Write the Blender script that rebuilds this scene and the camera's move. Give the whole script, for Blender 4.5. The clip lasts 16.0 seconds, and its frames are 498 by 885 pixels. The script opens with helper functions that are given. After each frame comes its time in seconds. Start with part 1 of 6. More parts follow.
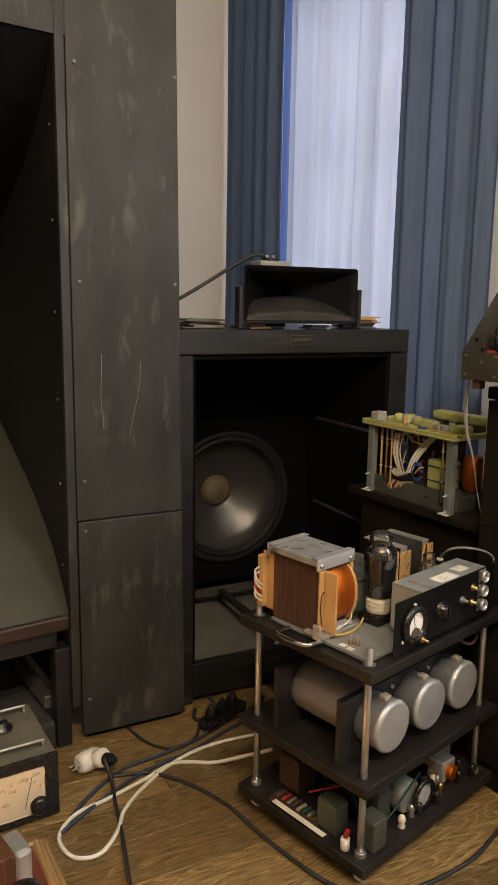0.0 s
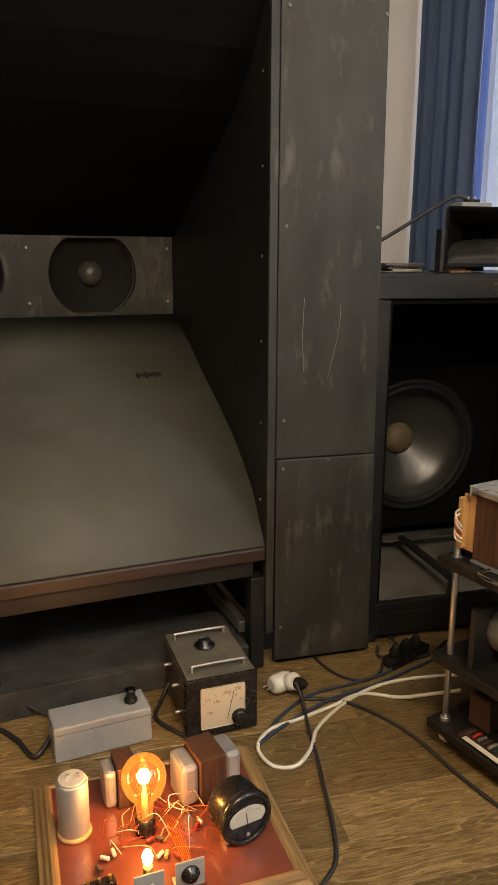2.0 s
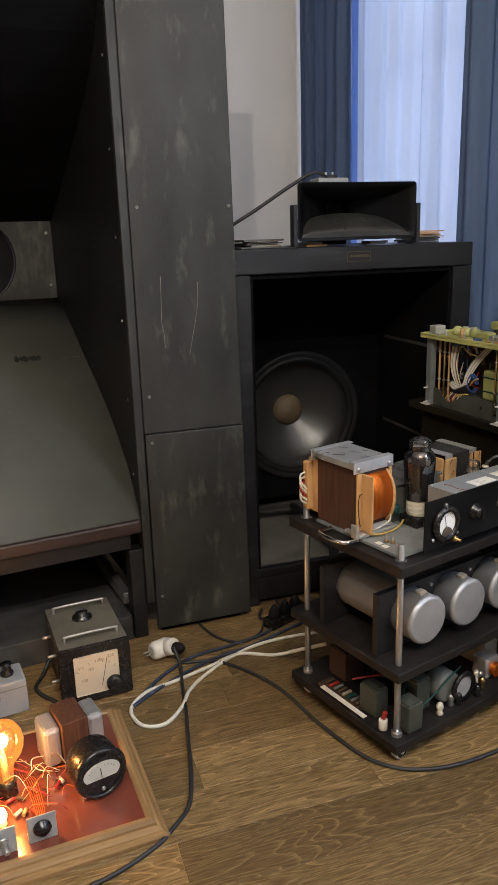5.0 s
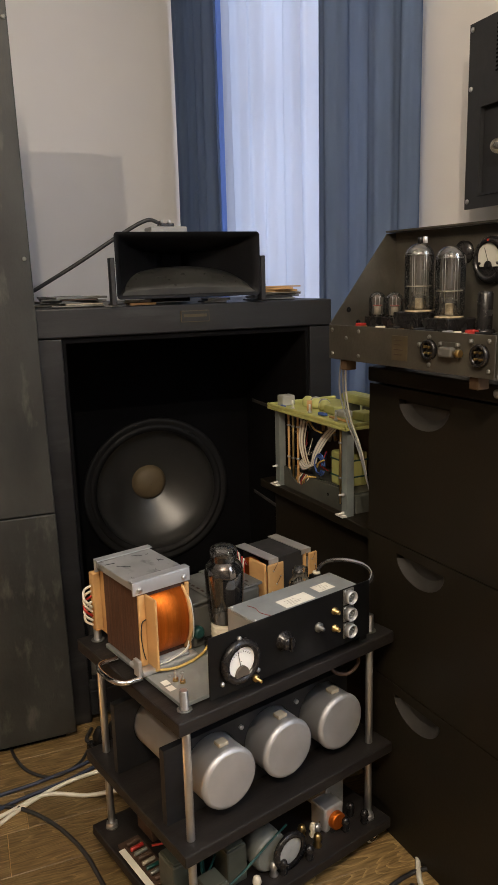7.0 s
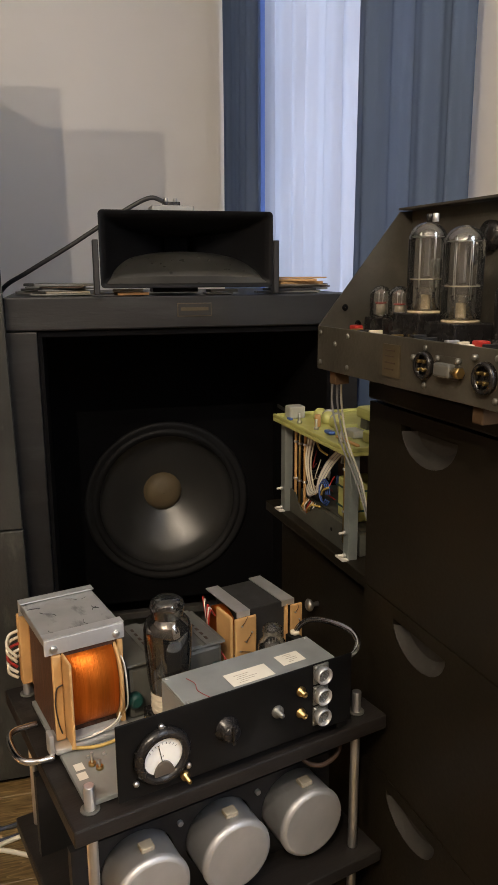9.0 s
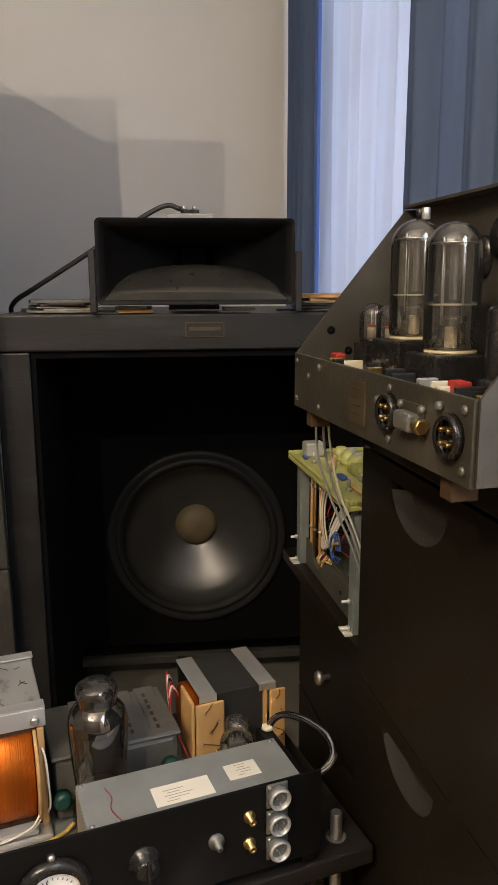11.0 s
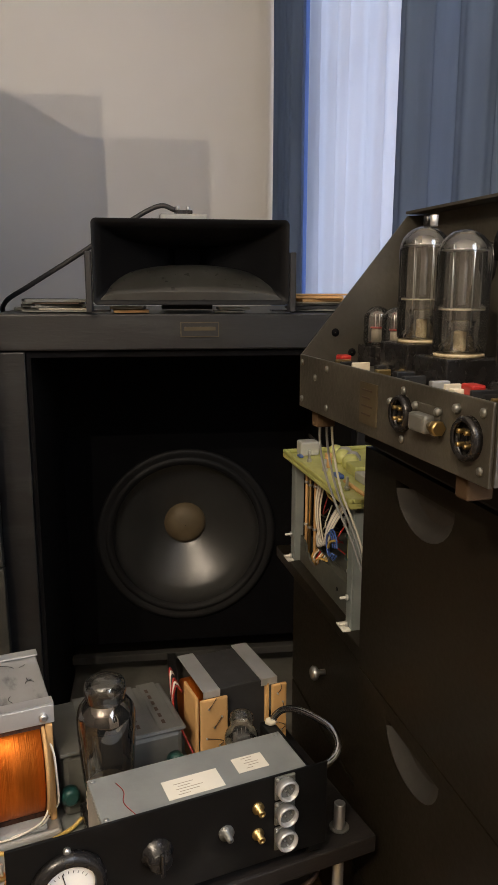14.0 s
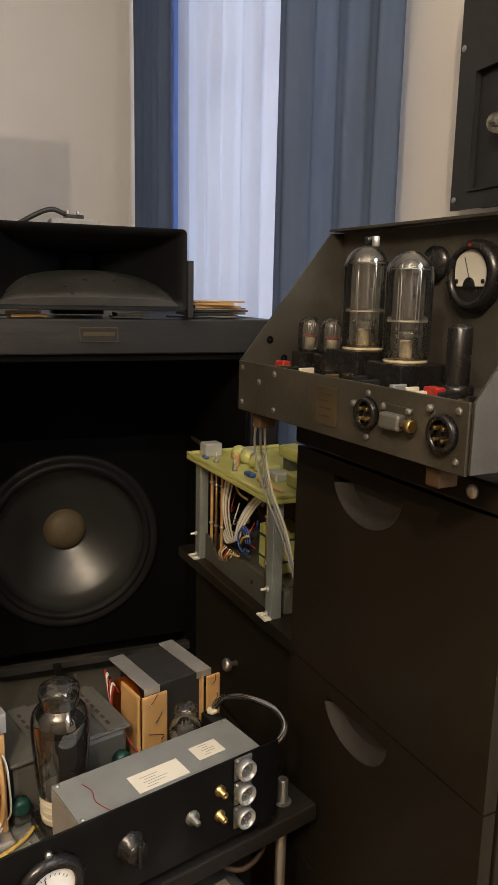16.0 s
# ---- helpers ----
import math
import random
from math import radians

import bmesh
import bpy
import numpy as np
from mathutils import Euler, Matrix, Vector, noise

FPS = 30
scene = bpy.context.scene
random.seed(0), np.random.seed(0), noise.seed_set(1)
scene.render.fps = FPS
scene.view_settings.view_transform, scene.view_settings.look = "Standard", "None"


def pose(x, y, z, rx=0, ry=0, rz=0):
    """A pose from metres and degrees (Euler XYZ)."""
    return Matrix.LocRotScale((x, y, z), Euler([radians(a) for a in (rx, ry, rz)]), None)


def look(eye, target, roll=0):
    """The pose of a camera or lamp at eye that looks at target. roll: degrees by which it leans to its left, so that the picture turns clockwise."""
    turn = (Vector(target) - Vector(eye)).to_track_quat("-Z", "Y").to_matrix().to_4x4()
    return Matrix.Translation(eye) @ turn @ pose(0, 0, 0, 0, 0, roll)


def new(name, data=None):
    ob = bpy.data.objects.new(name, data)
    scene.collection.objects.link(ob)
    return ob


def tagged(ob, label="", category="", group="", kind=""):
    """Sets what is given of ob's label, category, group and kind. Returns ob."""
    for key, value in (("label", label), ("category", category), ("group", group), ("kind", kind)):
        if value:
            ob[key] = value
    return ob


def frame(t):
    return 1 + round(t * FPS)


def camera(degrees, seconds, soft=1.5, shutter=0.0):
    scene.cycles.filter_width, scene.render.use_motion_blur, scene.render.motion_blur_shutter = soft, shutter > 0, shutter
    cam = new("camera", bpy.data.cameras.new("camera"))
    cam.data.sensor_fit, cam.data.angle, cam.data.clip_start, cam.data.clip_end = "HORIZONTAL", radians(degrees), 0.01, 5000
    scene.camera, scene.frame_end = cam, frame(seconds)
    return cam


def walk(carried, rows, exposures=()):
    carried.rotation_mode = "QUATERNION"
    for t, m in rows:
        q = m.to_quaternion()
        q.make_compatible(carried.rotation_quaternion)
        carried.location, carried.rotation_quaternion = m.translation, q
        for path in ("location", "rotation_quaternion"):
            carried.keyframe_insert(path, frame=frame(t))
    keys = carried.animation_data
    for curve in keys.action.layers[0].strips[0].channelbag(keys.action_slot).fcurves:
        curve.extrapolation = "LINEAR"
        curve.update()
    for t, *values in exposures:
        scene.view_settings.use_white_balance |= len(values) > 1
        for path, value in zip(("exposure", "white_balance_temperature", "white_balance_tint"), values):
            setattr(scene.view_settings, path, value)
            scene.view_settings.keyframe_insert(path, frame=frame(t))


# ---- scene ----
cam = camera(37.0, 16.0)
PATH = [
    (0, (0.119, 0.019, 1.288), (0.993, 1.782, 0.932), 0.9),
    (0.5, (0.108, 0.011, 1.269), (0.872, 1.823, 0.905), 0.7),
    (1, (0.087, -0.007, 1.275), (0.736, 1.841, 0.871), 0.5),
    (1.5, (0.062, -0.021, 1.268), (0.612, 1.852, 0.829), 0.4),
    (2, (-0.02, 0.006, 1.26), (0.464, 1.887, 0.783), 0.2),
    (2.5, (-0.084, 0.029, 1.263), (0.329, 1.912, 0.73), -0.2),
    (3, (-0.13, 0.029, 1.243), (0.278, 1.902, 0.672), -0.4),
    (3.5, (-0.091, 0.012, 1.229), (0.335, 1.869, 0.62), -0.9),
    (4, (0.016, -0.053, 1.236), (0.479, 1.796, 0.631), -1.4),
    (4.5, (0.12, -0.115, 1.233), (0.637, 1.73, 0.659), -1.7),
    (5, (0.221, -0.151, 1.256), (0.808, 1.686, 0.727), -1.8),
    (5.2, (0.258, -0.149, 1.273), (0.895, 1.676, 0.762), -1.8),
    (7.3, (0.788, 0.095, 1.292), (1.495, 1.917, 0.866), -1.3),
    (7.5, (0.834, 0.101, 1.299), (1.53, 1.925, 0.864), -0.6),
    (8, (0.908, 0.118, 1.294), (1.532, 1.965, 0.847), -0.2),
    (8.5, (0.96, 0.195, 1.29), (1.509, 2.064, 0.839), -0.0),
    (9, (1.02, 0.3, 1.275), (1.496, 2.191, 0.83), -0.3),
    (11.3, (1.278, 0.499, 1.268), (1.445, 2.452, 0.87), -0.2),
    (11.5, (1.278, 0.5, 1.264), (1.426, 2.454, 0.866), -0.2),
    (12, (1.267, 0.507, 1.265), (1.391, 2.46, 0.855), -0.3),
    (12.5, (1.248, 0.518, 1.269), (1.374, 2.469, 0.849), -0.4),
    (13, (1.233, 0.524, 1.27), (1.388, 2.473, 0.85), -0.3),
    (13.5, (1.228, 0.512, 1.277), (1.431, 2.457, 0.859), -0.2),
    (14, (1.228, 0.482, 1.277), (1.492, 2.422, 0.87), 0.1),
    (14.5, (1.232, 0.455, 1.28), (1.578, 2.384, 0.879), 0.4),
    (15, (1.22, 0.45, 1.286), (1.674, 2.358, 0.892), 0.7),
    (15.5, (1.157, 0.463, 1.286), (1.746, 2.334, 0.897), 1.1),
    (16, (1.065, 0.467, 1.284), (1.768, 2.298, 0.89), 1.2),
]
EXPOSURES = [(0, 0, 6400, 10), (2.6, 0, 6400, 10), (3.6, 0, 5600, 10), (4.3, 0, 5200, 10), (5.2, 0, 5450, 10), (7.3, 0.04, 5950, 10), (12, 0.04, 6050, 10), (14.5, 0.04, 6050, 10), (16, 0.04, 6300, 10)]
walk(cam, [(t, look(eye, target, roll)) for t, eye, target, roll in PATH], EXPOSURES)

# ---- light ----
world = bpy.data.worlds.new("sky")
scene.world = world
world.use_nodes = True
_nt = world.node_tree
_sky = _nt.nodes.new("ShaderNodeTexSky")
_sky.sky_type, _sky.sun_disc = "NISHITA", False
_sky.sun_elevation, _sky.sun_rotation = radians(22), radians(20)
_bg = _nt.nodes["Background"]
_bg.inputs["Strength"].default_value = 0.06
_nt.links.new(_sky.outputs[0], _bg.inputs["Color"])


def lamp(name, kind, m, power, color, size=0.05):
    d = bpy.data.lights.new(name, kind)
    d.energy, d.color = power, color
    if kind == "SUN":
        d.angle = radians(size)
    elif kind == "AREA":
        d.shape, d.size, d.size_y = "RECTANGLE", size[0], size[1]
    else:
        d.shadow_soft_size = size
    ob = new(name, d)
    ob.matrix_world = m
    return ob


lamp("sun", "SUN", look((6, 5, 4), (1.5, 2.6, 1.0)), 0.8, (1.0, 0.95, 0.88), 12)
WARM = (1.0, 0.80, 0.57)
lamp("ceiling_bulb", "POINT", pose(-0.1, -0.5, 2.78), 86, WARM, 0.012)
lamp("ceiling_bulb", "POINT", pose(0.58, -0.5, 2.53), 86, WARM, 0.012)
lamp("window_light", "AREA", look((2.30, 2.72, 1.75), (1.0, 2.6, 1.5)), 22.5, (0.76, 0.85, 1.0), (0.95, 1.7))
# Cool fill added behind an unseen second window.
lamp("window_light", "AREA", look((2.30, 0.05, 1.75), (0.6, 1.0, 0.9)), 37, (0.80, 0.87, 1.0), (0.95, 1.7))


# ---- materials ----
def mat(name, color, rough=0.6, metal=0.0, var=0.25, scale=8.0, bump=0.1, bscale=60.0, second=None, stretch=(1, 1, 1), coat=0.0, island=0.0, spec=0.5, wear=None):
    """Base colour broken up by two noises, roughness that varies, and a fine bump. wear: (colour, amount, stretch) of scuffs."""
    m = bpy.data.materials.new(name)
    m.use_nodes = True
    nt = m.node_tree
    N, L = nt.nodes, nt.links
    b = N["Principled BSDF"]
    tc = N.new("ShaderNodeTexCoord")
    mp = N.new("ShaderNodeMapping")
    mp.inputs["Scale"].default_value = stretch
    L.new(tc.outputs["Object"], mp.inputs["Vector"])
    n1 = N.new("ShaderNodeTexNoise")
    n1.inputs["Scale"].default_value, n1.inputs["Detail"].default_value = scale, 6
    n2 = N.new("ShaderNodeTexNoise")
    n2.inputs["Scale"].default_value, n2.inputs["Detail"].default_value = bscale, 4
    L.new(mp.outputs[0], n1.inputs["Vector"])
    L.new(mp.outputs[0], n2.inputs["Vector"])
    ramp = N.new("ShaderNodeValToRGB")
    c2 = second or tuple(min(1, c * (1 + var)) for c in color)
    c1 = tuple(c * (1 - var) for c in color)
    ramp.color_ramp.elements[0].position, ramp.color_ramp.elements[1].position = 0.3, 0.7
    ramp.color_ramp.elements[0].color, ramp.color_ramp.elements[1].color = (*c1, 1), (*c2, 1)
    L.new(n1.outputs[0], ramp.inputs[0])
    out = ramp.outputs[0]
    if wear:
        wm = N.new("ShaderNodeMapping")
        wm.inputs["Scale"].default_value = wear[2]
        L.new(tc.outputs["Object"], wm.inputs["Vector"])
        wn = N.new("ShaderNodeTexNoise")
        wn.inputs["Scale"].default_value, wn.inputs["Detail"].default_value, wn.inputs["Roughness"].default_value = 6.0, 8, 0.6
        L.new(wm.outputs[0], wn.inputs["Vector"])
        wr = N.new("ShaderNodeValToRGB")
        wr.color_ramp.elements[0].position, wr.color_ramp.elements[1].position = 0.56, 0.78
        wr.color_ramp.elements[1].color = (wear[1], wear[1], wear[1], 1)
        L.new(wn.outputs[0], wr.inputs[0])
        mx = N.new("ShaderNodeMixRGB")
        L.new(wr.outputs[0], mx.inputs[0])
        L.new(out, mx.inputs[1])
        mx.inputs[2].default_value = (*wear[0], 1)
        out = mx.outputs[0]
    if island:
        oi = N.new("ShaderNodeObjectInfo")
        hs = N.new("ShaderNodeHueSaturation")
        mr = N.new("ShaderNodeMapRange")
        mr.inputs[3].default_value, mr.inputs[4].default_value = 1 - island, 1 + island
        L.new(oi.outputs["Random"], mr.inputs[0])
        L.new(mr.outputs[0], hs.inputs["Value"])
        L.new(out, hs.inputs["Color"])
        out = hs.outputs[0]
    L.new(out, b.inputs["Base Color"])
    b.inputs["Metallic"].default_value = metal
    b.inputs["Specular IOR Level"].default_value = spec
    b.inputs["Coat Weight"].default_value = coat
    rr = N.new("ShaderNodeMapRange")
    rr.inputs[3].default_value, rr.inputs[4].default_value = max(0.03, rough - 0.1), min(1, rough + 0.12)
    L.new(n2.outputs[0], rr.inputs[0])
    L.new(rr.outputs[0], b.inputs["Roughness"])
    if bump:
        bp = N.new("ShaderNodeBump")
        bp.inputs["Strength"].default_value, bp.inputs["Distance"].default_value = bump, 0.004
        L.new(n2.outputs[0], bp.inputs["Height"])
        L.new(bp.outputs[0], b.inputs["Normal"])
    return m


def glow(name, color, strength):
    m = bpy.data.materials.new(name)
    m.use_nodes = True
    b = m.node_tree.nodes["Principled BSDF"]
    b.inputs["Base Color"].default_value = (*color, 1)
    b.inputs["Emission Color"].default_value = (*color, 1)
    b.inputs["Emission Strength"].default_value = strength
    return m


def glass(name, tint=(1, 1, 1), alpha=0.16, rough=0.03, haze=0.0):
    """Thin bulb glass: mostly clear, with a glossy skin."""
    m = bpy.data.materials.new(name)
    m.use_nodes = True
    nt = m.node_tree
    N, L = nt.nodes, nt.links
    N.remove(N["Principled BSDF"])
    tr, gl, mx, fr = (N.new("ShaderNode" + k) for k in ("BsdfTransparent", "BsdfGlossy", "MixShader", "Fresnel"))
    tr.inputs[0].default_value = (*tint, 1)
    gl.inputs["Roughness"].default_value = rough
    fr.inputs[0].default_value = 1.5
    ad = N.new("ShaderNodeMath")
    ad.operation = "ADD"
    ad.inputs[1].default_value = alpha * 0.3
    L.new(fr.outputs[0], ad.inputs[0])
    L.new(ad.outputs[0], mx.inputs[0])
    L.new(tr.outputs[0], mx.inputs[1])
    L.new(gl.outputs[0], mx.inputs[2])
    out = mx.outputs[0]
    if haze:
        df, m2 = N.new("ShaderNodeBsdfDiffuse"), N.new("ShaderNodeMixShader")
        df.inputs[0].default_value = (0.85, 0.84, 0.80, 1)
        m2.inputs[0].default_value = haze
        L.new(out, m2.inputs[1])
        L.new(df.outputs[0], m2.inputs[2])
        out = m2.outputs[0]
    L.new(out, N["Material Output"].inputs[0])
    return m


def cloth(name, color, through_w, clear=0.0, grain=9.0):
    """Woven cloth: diffuse, translucent and a little open."""
    m = bpy.data.materials.new(name)
    m.use_nodes = True
    nt = m.node_tree
    N, L = nt.nodes, nt.links
    N.remove(N["Principled BSDF"])
    tc, mp, nz, rp = N.new("ShaderNodeTexCoord"), N.new("ShaderNodeMapping"), N.new("ShaderNodeTexNoise"), N.new("ShaderNodeValToRGB")
    mp.inputs["Scale"].default_value = (8, 8, 1.2)
    nz.inputs["Scale"].default_value, nz.inputs["Detail"].default_value = grain, 4
    L.new(tc.outputs["Object"], mp.inputs[0])
    L.new(mp.outputs[0], nz.inputs["Vector"])
    L.new(nz.outputs[0], rp.inputs[0])
    rp.color_ramp.elements[0].color = (*[c * 0.8 for c in color], 1)
    rp.color_ramp.elements[1].color = (*[min(1, c * 1.15) for c in color], 1)
    df, tl, tp, m1, m2 = (N.new("ShaderNode" + k) for k in ("BsdfDiffuse", "BsdfTranslucent", "BsdfTransparent", "MixShader", "MixShader"))
    wv = N.new("ShaderNodeTexNoise")
    wv.inputs["Scale"].default_value = 900
    bp = N.new("ShaderNodeBump")
    bp.inputs["Strength"].default_value, bp.inputs["Distance"].default_value = 0.3, 0.001
    L.new(tc.outputs["Object"], wv.inputs["Vector"])
    L.new(wv.outputs[0], bp.inputs["Height"])
    for s in (df, tl):
        L.new(rp.outputs[0], s.inputs["Color"])
        L.new(bp.outputs[0], s.inputs["Normal"])
    m1.inputs[0].default_value, m2.inputs[0].default_value = through_w, clear
    L.new(df.outputs[0], m1.inputs[1])
    L.new(tl.outputs[0], m1.inputs[2])
    L.new(m1.outputs[0], m2.inputs[1])
    L.new(tp.outputs[0], m2.inputs[2])
    L.new(m2.outputs[0], N["Material Output"].inputs[0])
    return m


def plank_wood(name, dark, light, rough=0.45, along=(1.1, 9, 9), vary=0.35):
    """Oak with stretched growth rings; every plank shifts the grain and tone by its own random number."""
    m = bpy.data.materials.new(name)
    m.use_nodes = True
    nt = m.node_tree
    N, L = nt.nodes, nt.links
    b = N["Principled BSDF"]
    tc, mp, oi, ad, sc = (N.new("ShaderNode" + k) for k in ("TexCoord", "Mapping", "ObjectInfo", "VectorMath", "VectorMath"))
    sc.operation, ad.operation = "SCALE", "ADD"
    sc.inputs[0].default_value = (37, 91, 53)
    L.new(oi.outputs["Random"], sc.inputs["Scale"])
    mp.inputs["Scale"].default_value = along
    L.new(tc.outputs["Object"], mp.inputs[0])
    L.new(mp.outputs[0], ad.inputs[0])
    L.new(sc.outputs[0], ad.inputs[1])
    warp = N.new("ShaderNodeTexNoise")
    warp.inputs["Scale"].default_value, warp.inputs["Detail"].default_value = 0.9, 2
    L.new(ad.outputs[0], warp.inputs["Vector"])
    rings = N.new("ShaderNodeMath")
    rings.operation = "MULTIPLY"
    rings.inputs[1].default_value = 36
    L.new(warp.outputs[0], rings.inputs[0])
    sn = N.new("ShaderNodeMath")
    sn.operation = "FRACT"
    L.new(rings.outputs[0], sn.inputs[0])
    fine = N.new("ShaderNodeTexNoise")
    fine.inputs["Scale"].default_value, fine.inputs["Detail"].default_value = 22, 12
    L.new(ad.outputs[0], fine.inputs["Vector"])
    line = N.new("ShaderNodeValToRGB")
    line.color_ramp.elements[0].position, line.color_ramp.elements[0].color = 0.0, (1, 1, 1, 1)
    line.color_ramp.elements[1].position, line.color_ramp.elements[1].color = 0.30, (0, 0, 0, 1)
    L.new(sn.outputs[0], line.inputs[0])
    pores = N.new("ShaderNodeTexNoise")
    pores.inputs["Scale"].default_value, pores.inputs["Detail"].default_value = 46, 4
    L.new(ad.outputs[0], pores.inputs["Vector"])
    pr = N.new("ShaderNodeMapRange")
    pr.inputs[1].default_value, pr.inputs[2].default_value = 0.34, 0.56
    L.new(pores.outputs[0], pr.inputs[0])
    mixv = N.new("ShaderNodeMath")
    mixv.operation = "MULTIPLY"
    L.new(line.outputs[0], mixv.inputs[0])
    L.new(pr.outputs[0], mixv.inputs[1])
    base = N.new("ShaderNodeValToRGB")
    base.color_ramp.elements[0].position, base.color_ramp.elements[1].position = 0.36, 0.64
    mid = tuple(a + (b - a) * 0.45 for a, b in zip(dark, light))
    base.color_ramp.elements[0].color, base.color_ramp.elements[1].color = (*dark, 1), (*mid, 1)
    L.new(fine.outputs[0], base.inputs[0])
    rp = N.new("ShaderNodeMixRGB")
    rp.inputs[2].default_value = (*light, 1)
    L.new(mixv.outputs[0], rp.inputs[0])
    L.new(base.outputs[0], rp.inputs[1])
    hs, mr = N.new("ShaderNodeHueSaturation"), N.new("ShaderNodeMapRange")
    mr.inputs[3].default_value, mr.inputs[4].default_value = 1 - vary, 1 + vary
    L.new(oi.outputs["Random"], mr.inputs[0])
    L.new(mr.outputs[0], hs.inputs["Value"])
    L.new(rp.outputs[0], hs.inputs["Color"])
    L.new(hs.outputs[0], b.inputs["Base Color"])
    rr = N.new("ShaderNodeMapRange")
    rr.inputs[3].default_value, rr.inputs[4].default_value = rough - 0.1, rough + 0.15
    L.new(fine.outputs[0], rr.inputs[0])
    L.new(rr.outputs[0], b.inputs["Roughness"])
    bp = N.new("ShaderNodeBump")
    bp.inputs["Strength"].default_value, bp.inputs["Distance"].default_value = 0.15, 0.002
    L.new(mixv.outputs[0], bp.inputs["Height"])
    L.new(bp.outputs[0], b.inputs["Normal"])
    return m


WALL = mat("wall_paint", (0.80, 0.79, 0.765), 0.9, var=0.03, scale=2, bump=0.05, bscale=220)
# Brown of the unseen walls, picked dark to cut bounced light.
WALLDARK = mat("unseen_dark_wall", (0.20, 0.18, 0.16), 0.9, var=0.1, scale=2)
WHITE = mat("white_paint", (0.78, 0.78, 0.76), 0.45, var=0.04)
COLUMN = mat("grey_painted_ply", (0.0275, 0.0287, 0.0265), 0.5, spec=0.35, var=0.42, scale=3.2, bump=0.18, bscale=70, stretch=(2.2, 2.2, 1.1), wear=((0.17, 0.165, 0.135), 0.6, (2.6, 2.6, 0.95)))
RAMP = mat("satin_dark_paint", (0.084, 0.085, 0.068), 0.55, spec=0.3, var=0.2, scale=2.5, bump=0.05, bscale=120, wear=((0.14, 0.14, 0.12), 0.5, (0.6, 0.6, 0.6)))
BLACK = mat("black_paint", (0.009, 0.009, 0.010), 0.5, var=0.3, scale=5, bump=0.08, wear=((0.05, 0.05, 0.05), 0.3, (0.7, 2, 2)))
CABBLACK = mat("brushed_black_stain", (0.0088, 0.0090, 0.0100), 0.45, var=0.35, scale=6, bump=0.1, stretch=(0.6, 4, 4), wear=((0.065, 0.066, 0.066), 0.45, (0.5, 3, 3)))
# Near-black for insides and holes; their shade is put into this colour.
INNER = mat("shaded_inside_black", (0.0030, 0.0030, 0.0036), 0.9, var=0.3, spec=0.1)
LIPWOOD = mat("dark_red_wood", (0.030, 0.018, 0.015), 0.45, var=0.3, scale=5, stretch=(0.7, 6, 6))
DRAWER = mat("black_brown_foil", (0.0150, 0.0122, 0.0080), 0.36, var=0.2, scale=3, bump=0.04, bscale=150, spec=0.17)
BRONZE = mat("dull_bronze", (0.095, 0.075, 0.042), 0.5, 0.4, var=0.25, scale=30)
DUSTD = mat("dark_dusty_board", (0.035, 0.034, 0.032), 0.8, var=0.6, scale=7, wear=((0.12, 0.12, 0.11), 0.5, (1, 2, 2)))
DUST = mat("dusty_board", (0.11, 0.105, 0.09), 0.8, var=0.3, scale=6)
SMEAR = mat("smeared_steel", (0.46, 0.46, 0.45), 0.42, 0.6, var=0.15, scale=12, wear=((0.015, 0.015, 0.015), 1.0, (7, 2.5, 4)))
# Lighter than the drawer fronts; light caught in the dished pulls is coloured in.
PULL = mat("lit_pull_grey", (0.030, 0.028, 0.025), 0.5, var=0.2)
STEEL = mat("steel", (0.55, 0.55, 0.55), 0.32, 0.9, var=0.12, scale=20, bump=0.05)
ALU = mat("aluminium", (0.62, 0.62, 0.62), 0.42, 0.75, var=0.12, scale=14, bump=0.06, bscale=140)
CHROME = mat("chrome", (0.75, 0.75, 0.76), 0.12, 1.0, var=0.04, bump=0)
CANALU = mat("dull_can_aluminium", (0.50, 0.505, 0.51), 0.50, 0.72, var=0.12, scale=10, bump=0.05, wear=((0.6, 0.6, 0.6), 0.3, (1, 1, 1)))
BRASS = mat("brass", (0.50, 0.36, 0.15), 0.35, 1.0, var=0.15)
COPPER = mat("enamelled_copper", (0.56, 0.135, 0.010), 0.42, 0.85, var=0.14, scale=3, bump=0.30, bscale=10, stretch=(70, 1, 1))
BOBBIN = mat("tan_pressboard", (0.52, 0.31, 0.12), 0.65, var=0.18, scale=12)
CORE = mat("rusty_laminations", (0.075, 0.034, 0.019), 0.6, 0.2, var=0.4, scale=10, bump=0.3, bscale=30, stretch=(14, 14, 0.6))
BLACKCORE = mat("black_laminations", (0.022, 0.022, 0.023), 0.6, var=0.3, scale=12)
BAKELITE = mat("black_bakelite", (0.014, 0.013, 0.013), 0.25, var=0.2, bump=0.02)
PANEL = mat("black_panel", (0.005, 0.005, 0.005), 0.42, var=0.3, scale=9, bump=0.04, spec=0.16, wear=((0.04, 0.04, 0.04), 0.3, (1, 1, 1)))
SHELF = mat("dark_stained_board", (0.014, 0.012, 0.011), 0.5, var=0.35, scale=7, bump=0.1, stretch=(1, 5, 5), spec=0.3, wear=((0.08, 0.065, 0.05), 0.4, (1, 2, 2)))
IVORY = mat("ivory_ceramic", (0.66, 0.60, 0.47), 0.35, var=0.06)
PLASTIC = mat("white_plastic", (0.78, 0.76, 0.70), 0.35, var=0.05)
PAPER = mat("paper_label", (0.72, 0.69, 0.60), 0.8, var=0.06)
